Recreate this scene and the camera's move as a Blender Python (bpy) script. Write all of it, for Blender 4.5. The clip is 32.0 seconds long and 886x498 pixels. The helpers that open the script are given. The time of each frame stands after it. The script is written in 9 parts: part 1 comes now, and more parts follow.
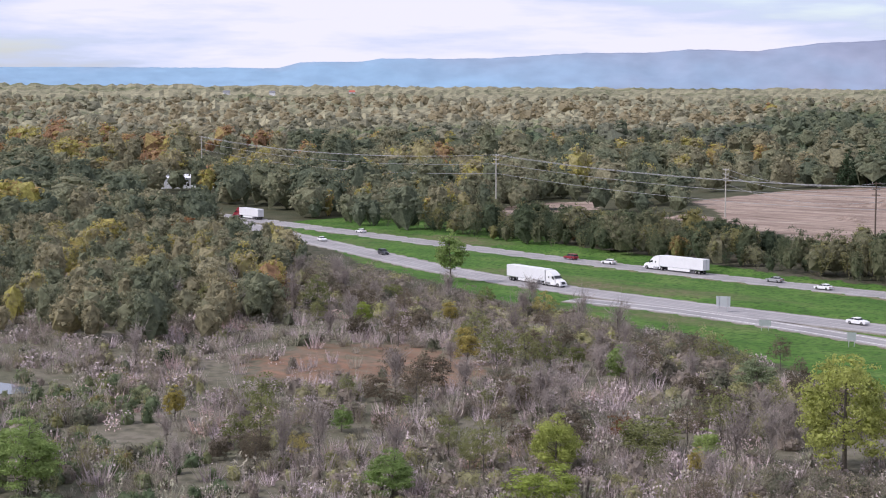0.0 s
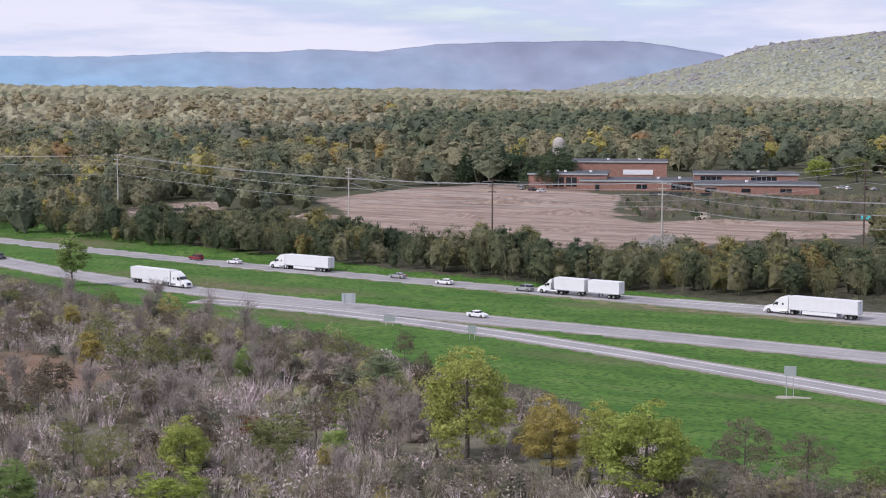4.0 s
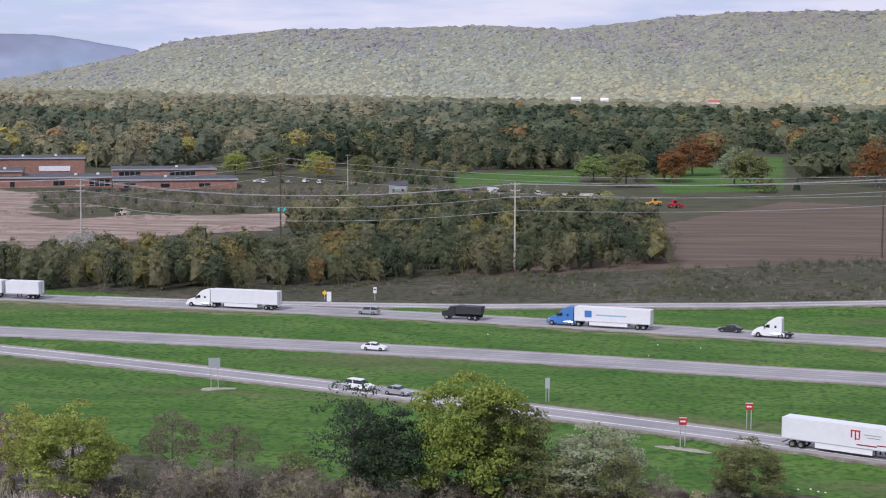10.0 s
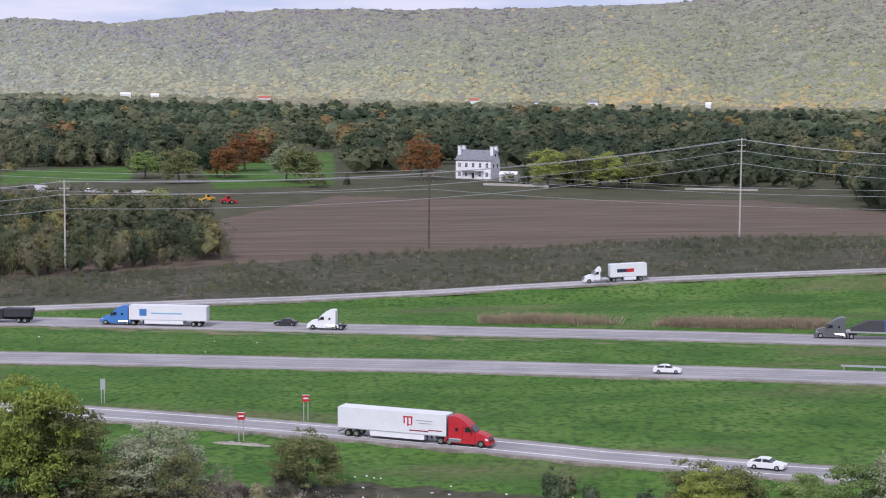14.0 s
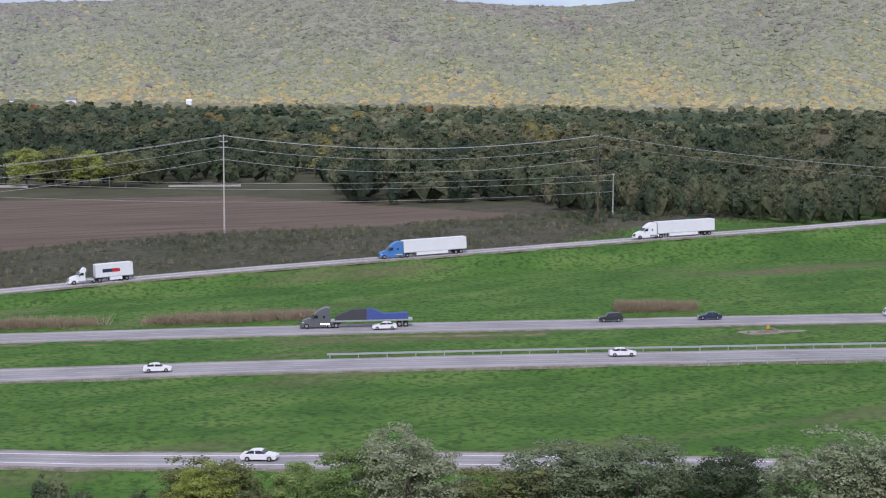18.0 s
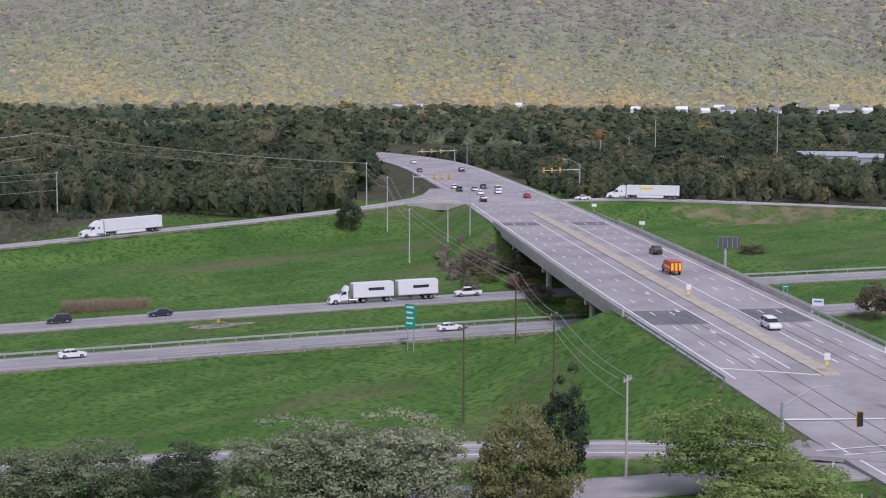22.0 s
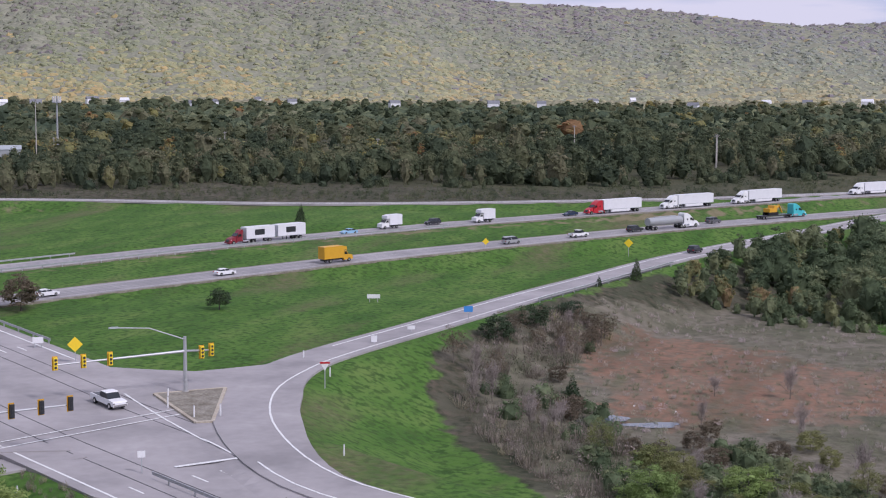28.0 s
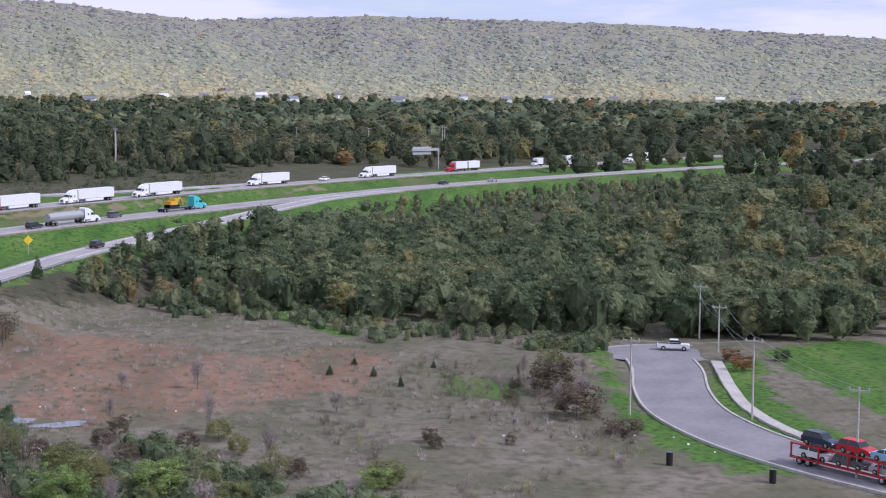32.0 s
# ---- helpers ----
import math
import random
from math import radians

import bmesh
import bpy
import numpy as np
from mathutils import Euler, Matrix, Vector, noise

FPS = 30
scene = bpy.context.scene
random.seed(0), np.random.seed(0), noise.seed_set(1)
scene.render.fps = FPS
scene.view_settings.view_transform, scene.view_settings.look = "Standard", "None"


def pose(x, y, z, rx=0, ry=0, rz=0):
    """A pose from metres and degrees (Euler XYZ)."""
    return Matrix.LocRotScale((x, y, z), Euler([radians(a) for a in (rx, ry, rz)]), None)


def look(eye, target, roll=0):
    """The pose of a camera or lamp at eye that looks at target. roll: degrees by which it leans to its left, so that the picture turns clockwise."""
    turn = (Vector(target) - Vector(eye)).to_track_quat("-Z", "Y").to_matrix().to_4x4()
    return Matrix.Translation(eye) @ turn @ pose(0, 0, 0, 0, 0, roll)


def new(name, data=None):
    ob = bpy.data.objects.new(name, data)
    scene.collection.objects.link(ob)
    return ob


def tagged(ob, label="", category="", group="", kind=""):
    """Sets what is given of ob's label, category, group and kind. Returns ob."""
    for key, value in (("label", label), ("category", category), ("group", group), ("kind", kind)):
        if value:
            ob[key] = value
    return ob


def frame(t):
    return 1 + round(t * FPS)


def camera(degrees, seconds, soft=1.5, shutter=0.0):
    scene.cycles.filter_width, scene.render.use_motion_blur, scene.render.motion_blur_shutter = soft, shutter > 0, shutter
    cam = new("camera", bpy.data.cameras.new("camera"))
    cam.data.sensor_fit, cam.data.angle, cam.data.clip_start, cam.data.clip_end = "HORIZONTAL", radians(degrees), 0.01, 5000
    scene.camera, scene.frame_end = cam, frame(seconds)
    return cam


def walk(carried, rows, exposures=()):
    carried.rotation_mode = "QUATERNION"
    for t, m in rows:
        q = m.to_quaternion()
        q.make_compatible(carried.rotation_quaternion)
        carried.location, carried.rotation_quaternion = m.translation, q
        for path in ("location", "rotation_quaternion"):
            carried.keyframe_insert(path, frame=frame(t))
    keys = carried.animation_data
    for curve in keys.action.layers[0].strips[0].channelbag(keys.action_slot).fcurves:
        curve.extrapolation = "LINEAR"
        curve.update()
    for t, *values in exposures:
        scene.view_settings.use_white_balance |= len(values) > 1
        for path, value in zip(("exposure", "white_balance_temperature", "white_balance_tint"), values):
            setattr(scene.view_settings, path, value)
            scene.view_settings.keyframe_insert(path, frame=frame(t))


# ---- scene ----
# The drone hovers in one place and pans to the right.
EYE_Z = 48.0
PATH = [
    (0.0, -44.40, 5.36, -0.13),
    (0.5, -42.86, 5.37, -0.12),
    (1.0, -41.28, 5.37, -0.09),
    (1.5, -39.67, 5.37, -0.07),
    (2.0, -37.97, 5.38, -0.05),
    (2.5, -36.25, 5.38, -0.02),
    (3.0, -34.52, 5.39, -0.01),
    (3.5, -32.80, 5.39, 0.01),
    (5.5, -26.18, 5.44, 0.04),
    (6.0, -24.55, 5.44, 0.04),
    (6.5, -22.76, 5.45, 0.05),
    (7.0, -20.98, 5.47, 0.07),
    (7.5, -19.20, 5.47, 0.10),
    (8.0, -17.49, 5.48, 0.12),
    (8.5, -15.81, 5.50, 0.13),
    (9.0, -14.13, 5.51, 0.14),
    (9.5, -12.43, 5.51, 0.16),
    (10.0, -10.67, 5.53, 0.20),
    (10.5, -8.86, 5.54, 0.21),
    (11.0, -7.01, 5.55, 0.23),
    (11.5, -5.15, 5.57, 0.26),
    (12.0, -3.30, 5.57, 0.29),
    (12.5, -1.39, 5.58, 0.33),
    (13.0, 0.68, 5.59, 0.39),
    (13.5, 2.87, 5.59, 0.42),
    (14.0, 5.13, 5.59, 0.44),
    (14.5, 7.33, 5.60, 0.45),
    (16.5, 16.46, 5.56, 0.11),
    (17.0, 18.81, 5.58, 0.11),
    (17.5, 21.09, 5.60, 0.12),
    (18.0, 23.32, 5.61, 0.15),
    (18.5, 25.61, 5.62, 0.16),
    (19.0, 28.00, 5.64, 0.18),
    (19.5, 30.46, 5.66, 0.20),
    (20.0, 32.95, 5.65, 0.16),
    (20.5, 35.44, 5.67, 0.14),
    (21.0, 37.90, 5.67, 0.10),
    (21.5, 40.37, 5.68, 0.10),
    (22.0, 42.82, 5.70, 0.10),
    (22.5, 45.26, 5.71, 0.10),
    (23.0, 47.69, 5.74, 0.13),
    (23.5, 50.16, 5.75, 0.18),
    (24.0, 52.63, 5.77, 0.22),
    (24.5, 55.09, 5.79, 0.23),
    (25.0, 57.56, 5.81, 0.23),
    (25.5, 60.05, 5.82, 0.23),
    (27.5, 70.22, 5.90, 0.15),
    (28.0, 72.73, 5.93, 0.15),
    (28.5, 75.25, 5.94, 0.15),
    (29.0, 77.75, 5.96, 0.17),
    (29.5, 80.31, 5.99, 0.19),
    (30.0, 82.90, 6.00, 0.24),
    (30.5, 85.56, 6.02, 0.26),
    (31.0, 88.29, 6.04, 0.30),
    (31.5, 91.09, 6.06, 0.35),
    (32.0, 93.82, 6.07, 0.37),
]
cam = camera(30.709, 32.0, soft=1.1)
walk(cam, [(t, pose(0, 0, EYE_Z, 90 - p, 0, -y) @ pose(0, 0, 0, 0, 0, r)) for t, y, p, r in PATH],
     exposures=[(0.0, 1.20, 6150, 18), (5.0, 1.04, 6100, 17), (8.0, 0.96, 6000, 18), (14.0, 1.0, 5900, 19), (17.0, 0.95, 5850, 18), (21.0, 0.79, 5900, 21), (24.5, 0.71, 5950, 24), (28.0, 0.82, 5950, 23), (32.0, 1.12, 5750, 23)])

# ---- light ----
SUN_AZ, SUN_EL = 205.0, 42.0
world = bpy.data.worlds.new("sky")
scene.world = world
world.use_nodes = True


def make_world():
    nt = world.node_tree
    nt.nodes.clear()
    sky = nt.nodes.new("ShaderNodeTexSky")
    sky.sky_type, sky.sun_disc = "NISHITA", False
    sky.sun_elevation, sky.sun_rotation = radians(SUN_EL), radians(SUN_AZ)
    sky.altitude, sky.air_density, sky.dust_density = 150, 1.0, 2.0
    co = nt.nodes.new("ShaderNodeTexCoord")
    mp = nt.nodes.new("ShaderNodeMapping")
    mp.inputs["Scale"].default_value = (4.0, 4.0, 30.0)
    n1 = nt.nodes.new("ShaderNodeTexNoise")
    n1.inputs["Scale"].default_value, n1.inputs["Detail"].default_value = 1.3, 7.0
    n1.inputs["Roughness"].default_value = 0.55
    ramp = nt.nodes.new("ShaderNodeValToRGB")
    ramp.color_ramp.elements[0].position, ramp.color_ramp.elements[1].position = 0.24, 0.44
    mix = nt.nodes.new("ShaderNodeMix")
    mix.data_type = "RGBA"
    cloud = nt.nodes.new("ShaderNodeValToRGB")
    cloud.color_ramp.elements[0].color = (2.5, 2.85, 3.6, 1)
    cloud.color_ramp.elements[1].color = (3.7, 3.68, 4.0, 1)
    cloud.color_ramp.elements[0].position, cloud.color_ramp.elements[1].position = 0.40, 0.56
    bg = nt.nodes.new("ShaderNodeBackground")
    bg.inputs["Strength"].default_value = 0.105
    out = nt.nodes.new("ShaderNodeOutputWorld")
    L = nt.links.new
    L(co.outputs["Generated"], mp.inputs["Vector"])
    L(mp.outputs["Vector"], n1.inputs["Vector"])
    L(n1.outputs["Fac"], ramp.inputs["Fac"])
    L(n1.outputs["Fac"], cloud.inputs["Fac"])
    L(ramp.outputs["Color"], mix.inputs["Factor"])
    L(sky.outputs["Color"], mix.inputs["A"])
    L(cloud.outputs["Color"], mix.inputs["B"])
    L(mix.outputs["Result"], bg.inputs["Color"])
    L(bg.outputs["Background"], out.inputs["Surface"])


make_world()
sun = new("sun", bpy.data.lights.new("sun", "SUN"))
sun.data.energy, sun.data.angle, sun.data.color = 1.4, radians(10), (1.0, 0.96, 0.91)
_a, _e = radians(SUN_AZ), radians(SUN_EL)
sun.matrix_world = look((0, 0, 300), (-math.sin(_a) * math.cos(_e), -math.cos(_a) * math.cos(_e), 300 - math.sin(_e)))

# ---- helpers for materials and meshes ----
def material(name, stops, rough=0.85, scale=0.5, source="noise", metal=0.0, bump=0.0, bump_scale=6.0, fine=0.25, spec=0.3, through_light=0.0):
    """A procedural surface: a colour ramp driven by noise, by an attribute or by the object's random number, with a finer grain on top."""
    m = bpy.data.materials.new(name)
    m.use_nodes = True
    nt = m.node_tree
    N, L = nt.nodes.new, nt.links.new
    b = nt.nodes["Principled BSDF"]
    b.inputs["Roughness"].default_value, b.inputs["Metallic"].default_value = rough, metal
    b.inputs["Specular IOR Level"].default_value = spec
    co = N("ShaderNodeTexCoord")
    geo = N("ShaderNodeNewGeometry")
    n1 = N("ShaderNodeTexNoise")
    n1.inputs["Scale"].default_value, n1.inputs["Detail"].default_value = scale, 5.0
    L(geo.outputs["Position"], n1.inputs["Vector"])
    if source == "noise":
        fac = n1.outputs["Fac"]
    elif source == "object":
        oi = N("ShaderNodeObjectInfo")
        fac = oi.outputs["Random"]
    else:
        at = N("ShaderNodeAttribute")
        at.attribute_name = source
        fac = at.outputs["Fac"]
    ramp = N("ShaderNodeValToRGB")
    el = ramp.color_ramp.elements
    while len(el) < len(stops):
        el.new(0.5)
    for e, (p, c) in zip(el, stops):
        e.position, e.color = p, (*c, 1)
    L(fac, ramp.inputs["Fac"])
    n2 = N("ShaderNodeTexNoise")
    n2.inputs["Scale"].default_value, n2.inputs["Detail"].default_value = scale * 7 if source == "noise" else scale, 4.0
    L(geo.outputs["Position"], n2.inputs["Vector"])
    mr = N("ShaderNodeMapRange")
    mr.inputs["From Min"].default_value, mr.inputs["From Max"].default_value = 0.25, 0.75
    mr.inputs["To Min"].default_value, mr.inputs["To Max"].default_value = 1 - fine, 1 + fine
    L(n2.outputs["Fac"], mr.inputs["Value"])
    mul = N("ShaderNodeVectorMath")
    mul.operation = "SCALE"
    L(ramp.outputs["Color"], mul.inputs[0])
    L(mr.outputs["Result"], mul.inputs["Scale"])
    L(mul.outputs["Vector"], b.inputs["Base Color"])
    if bump:
        n3 = N("ShaderNodeTexNoise")
        n3.inputs["Scale"].default_value, n3.inputs["Detail"].default_value = bump_scale, 4.0
        L(geo.outputs["Position"], n3.inputs["Vector"])
        bp = N("ShaderNodeBump")
        bp.inputs["Strength"].default_value, bp.inputs["Distance"].default_value = bump, 0.3
        L(n3.outputs["Fac"], bp.inputs["Height"])
        L(bp.outputs["Normal"], b.inputs["Normal"])
    if through_light:
        tr = N("ShaderNodeBsdfTranslucent")
        mx = N("ShaderNodeMixShader")
        mx.inputs["Fac"].default_value = through_light
        L(mul.outputs["Vector"], tr.inputs["Color"])
        L(b.outputs["BSDF"], mx.inputs[1])
        L(tr.outputs["BSDF"], mx.inputs[2])
        L(mx.outputs["Shader"], nt.nodes["Material Output"].inputs["Surface"])
    return m


def mesh_of(name, verts, faces, mats=(), smooth=False, tone=None, mat_index=None, attrs=None):
    """A mesh from arrays; faces is an (n, 3) or (n, 4) array."""
    V, F = np.asarray(verts, np.float32), np.asarray(faces, np.int32)
    me = bpy.data.meshes.new(name)
    k = F.shape[1]
    me.vertices.add(len(V))
    me.vertices.foreach_set("co", V.ravel())
    me.loops.add(F.size)
    me.loops.foreach_set("vertex_index", F.ravel())
    me.polygons.add(len(F))
    me.polygons.foreach_set("loop_start", np.arange(0, F.size, k, dtype=np.int32))
    if mat_index is not None:
        me.polygons.foreach_set("material_index", np.asarray(mat_index, np.int32))
    me.polygons.foreach_set("use_smooth", np.full(len(F), smooth))
    if tone is not None:
        me.attributes.new("tone", "FLOAT", "FACE").data.foreach_set("value", np.asarray(tone, np.float32))
    for key, val in (attrs or {}).items():
        me.attributes.new(key, "FLOAT", "POINT").data.foreach_set("value", np.asarray(val, np.float32))
    for mt in mats:
        me.materials.append(mt)
    me.update(calc_edges=True)
    me.validate()
    return me


def smoothstep(a, b, x):
    u = np.clip((np.asarray(x, float) - a) / (b - a), 0, 1)
    return u * u * (3 - 2 * u)


def value_noise(x, y, seed=0, octaves=4, gain=0.5):
    """Smooth random field of numpy arrays, about -1 to 1."""
    out, amp, tot = 0.0, 1.0, 0.0
    for o in range(octaves):
        xi, yi = np.floor(x).astype(np.int64), np.floor(y).astype(np.int64)
        u, v = x - xi, y - yi
        u, v = u * u * (3 - 2 * u), v * v * (3 - 2 * v)

        def h(i, j):
            n = (i * 374761393 + j * 668265263 + (seed + o) * 1442695041) & 0x7FFFFFFF
            n = ((n ^ (n >> 13)) * 1274126177) & 0x7FFFFFFF
            return ((n ^ (n >> 16)) & 0xFFFF) / 32767.5 - 1
        a = h(xi, yi) * (1 - u) + h(xi + 1, yi) * u
        b = h(xi, yi + 1) * (1 - u) + h(xi + 1, yi + 1) * u
        out = out + amp * (a * (1 - v) + b * v)
        tot += amp
        amp *= gain
        x, y = x * 2.03 + 11.7, y * 2.03 - 5.3
    return out / tot


def polar(az, r):
    return r * math.sin(radians(az)), r * math.cos(radians(az))


def inside(poly, x, y):
    """Which of the points lie in the polygon."""
    c = np.zeros(np.shape(x), bool)
    n = len(poly)
    for i in range(n):
        (x0, y0), (x1, y1) = poly[i], poly[(i + 1) % n]
        if y0 == y1:
            continue
        c ^= ((y0 > y) != (y1 > y)) & (x < (x1 - x0) * (y - y0) / (y1 - y0) + x0)
    return c


def poly_soft(poly, x, y, edge):
    """1 inside the polygon, falling to 0 over `edge` metres outside it."""
    d = np.full(np.shape(x), 1e9)
    n = len(poly)
    for i in range(n):
        (x0, y0), (x1, y1) = poly[i], poly[(i + 1) % n]
        ex, ey = x1 - x0, y1 - y0
        t = np.clip(((x - x0) * ex + (y - y0) * ey) / (ex * ex + ey * ey + 1e-9), 0, 1)
        d = np.minimum(d, np.hypot(x - x0 - t * ex, y - y0 - t * ey))
    s = np.where(inside(poly, x, y), d, -d)
    return np.clip(0.5 + s / edge, 0, 1)


# ---- the plan: roads as centre lines (x, y, z) ----
def spline(pts, step=6.0):
    """Catmull-Rom through the points, resampled."""
    P = np.array(pts, float)
    P = np.vstack([2 * P[0] - P[1], P, 2 * P[-1] - P[-2]])
    out = []
    for i in range(1, len(P) - 2):
        a, b, c, d = P[i - 1:i + 3]
        n = max(2, int(np.linalg.norm((c - b)[:2]) / step))
        for k in range(n):
            t = k / n
            out.append(0.5 * (2 * b + (c - a) * t + (2 * a - 5 * b + 4 * c - d) * t * t + (3 * b - a - 3 * c + d) * t ** 3))
    out.append(P[-2])
    return np.array(out)


def highway_z(x):
    return np.interp(x, [0, 50, 100, 150, 200, 240, 300, 360, 430, 570, 800], [0, 0.5, 1.3, 2.2, 3.5, 4.5, 6, 7.5, 8.5, 9, 7])


def poly_road(coef, x0, x1, zf, step=6.0, lo=-330.0):
    x = np.arange(x0, x1 + 1e-6, step)
    k = np.maximum(x, lo)
    y = np.polyval(coef, k / 100) + np.polyval(np.polyder(coef), lo / 100) / 100 * (x - k)
    return np.stack([x, y, zf(x)], 1)


WEST = poly_road([-0.0087, 0.1269, -0.3344, -5.6161, -22.4729, 325.7795], -640, 960, highway_z)
EAST = poly_road([-0.0186, 0.2414, -0.579, -7.1257, -19.7683, 282.5055], -600, 860, highway_z)
EXIT = poly_road([-1.9074, -5.8229, -9.9043, -44.6256, 227.1656], -245, 150,
                 lambda x: np.interp(x, [40, 60, 80, 100, 120, 140, 160], [0, 0.7, 2, 3.2, 4.8, 6.3, 7]), 5)
ENTRY = poly_road([1.0238, -2.9878, -4.707, 10.9223, 364.0134], -150, 345,
                  lambda x: np.interp(x, [-60, 0, 30, 80, 150, 215, 285, 315], [0, 1, 2, 4.5, 7.5, 10.5, 13, 14]), 5)
OVER = spline([(79, -40, 5), (105, 0, 5.6), (131, 39, 6.4), (152.5, 72.7, 7.3), (168, 97, 8.1), (186, 125.5, 10.0), (221, 178, 12.5), (265, 237, 13.5), (310, 296, 14), (388, 398, 14), (470, 522, 16), (520, 640, 16)], 5)
SLIP = spline([(140, 40, 7.2), (150, 60, 7.5), (168, 75, 7.9), (188, 84, 8), (206, 86.5, 8), (222, 85.5, 8), (251, 80.5, 8), (289, 74, 8), (325, 65, 8.5), (353, 57.5, 9), (388, 47.5, 9), (430, 33.5, 9), (478, 18, 9.1), (520, 2.5, 9.1), (556, -20, 9)], 4)
OFF = spline([(330, 335, 14), (368, 333, 14), (386, 317, 14), (432, 256, 12), (458, 176, 11), (526, 83, 10), (600, 20, 9)], 6)
COURT = spline([(283, -56, 0), (262, -55, 0), (244, -52, 0), (228, -51, 0), (213, -53.5, 0), (200, -58.5, 0), (186, -67, 0), (170, -80, 0)], 3)
SPUR = spline([(104, 134, 3.6), (116, 123, 4.5), (126, 114, 5.3), (130, 110, 5.7), (142, 100, 6.8), (154, 90.5, 7.7)], 3)
ROADS = [("west", WEST, 5.9), ("east", EAST, 5.9), ("exit", EXIT, 4.0), ("entry", ENTRY, 3.6), ("over", OVER, 15.5), ("slip", SLIP, 4.2),
         ("off", OFF, 3.8), ("court", COURT, 5.8), ("spur", SPUR, 4.6)]


def road_dist(P, x, y):
    """Distance of the points from a centre line, and the line's height there."""
    if np.size(x) < 40:
        x, y = np.asarray(x, float), np.asarray(y, float)
        e = P[1:] - P[:-1]
        t = np.clip(((x[..., None] - P[:-1, 0]) * e[:, 0] + (y[..., None] - P[:-1, 1]) * e[:, 1]) / (e[:, 0] ** 2 + e[:, 1] ** 2), 0, 1)
        d = np.hypot(x[..., None] - P[:-1, 0] - t * e[:, 0], y[..., None] - P[:-1, 1] - t * e[:, 1])
        k = d.argmin(-1)[..., None]
        return np.take_along_axis(d, k, -1)[..., 0], np.take_along_axis(P[:-1, 2] + t * e[:, 2], k, -1)[..., 0]
    best, z = np.full(np.shape(x), 1e9), np.zeros(np.shape(x))
    for a, b in zip(P[:-1], P[1:]):
        ex, ey = b[0] - a[0], b[1] - a[1]
        t = np.clip(((x - a[0]) * ex + (y - a[1]) * ey) / (ex * ex + ey * ey), 0, 1)
        d = np.hypot(x - a[0] - t * ex, y - a[1] - t * ey)
        k = d < best
        best, z = np.where(k, d, best), np.where(k, a[2] + t * (b[2] - a[2]), z)
    return best, z


CONTROL = [(-500, 300, 0), (-300, 200, 0), (-100, 200, 0), (0, 180, -1), (60, 140, -2), (0, 345, 0), (-120, 360, 0), (-210, 480, 2),
           (-100, 500, 2), (40, 450, 3), (140, 470, 5), (250, 440, 8), (100, 850, 6), (-400, 780, 5), (-250, 780, 5), (-700, 550, 3),
           (340, 260, 8), (430, 190, 10), (270, 115, 5), (110, 120, 0), (285, 25, 1), (200, 20, 0), (220, -50, 0), (300, -60, 0),
           (400, -100, 2), (600, -250, 4), (520, 270, 13), (620, 520, 13), (750, 120, 12), (470, 540, 14), (0, 0, 0)]


def base_z(x, y):
    num, den = 0.0, 0.0
    for cx, cy, cz in CONTROL:
        w = 1 / ((x - cx) ** 2 + (y - cy) ** 2 + 900) ** 1.5
        num, den = num + w * cz, den + w
    z = num / den
    r, az = np.hypot(x, y), np.degrees(np.arctan2(x, y))
    far = smoothstep(700, 1100, r)
    k = np.interp(az, [-60, -30, 0, 30, 60, 110], [0.0215, 0.016, 0.0085, 0.004, 0.002, 0.0])
    return z * (1 - far) + far * (6 + np.maximum(r - 900, 0) * k) + 0.25 * value_noise(x / 25, y / 25, 3, 3) * smoothstep(150, 260, r)


# where the highway passes below the overpass
BRIDGE_A, BRIDGE_B = np.array((211.0, 165.0)), np.array((291.0, 272.0))


def ground_z(x, y):
    x, y = np.asarray(x, float), np.asarray(y, float)
    z = base_z(x, y)
    u = BRIDGE_B - BRIDGE_A
    s = ((x - BRIDGE_A[0]) * u[0] + (y - BRIDGE_A[1]) * u[1]) / (u @ u)
    for name, P, hw in ROADS:
        d, rz = road_dist(P, x, y)
        e = np.maximum(d - hw - 1.5, 0)
        if name == "over":
            gap = np.minimum(s, 1 - s) * np.hypot(*u)
            rz = rz - 0.45 * np.clip(gap, 0, 16)
            e = np.where(gap > 15, 1e3, e)
        slope = 0.42
        lo, hi = rz - 0.2 - slope * e, rz - 0.2 + slope * e
        z = np.where(d < 80, np.clip(z, lo, hi), z)
    return z


def gz(x, y):
    return float(ground_z(np.array([x]), np.array([y]))[0])

# ---- materials ----


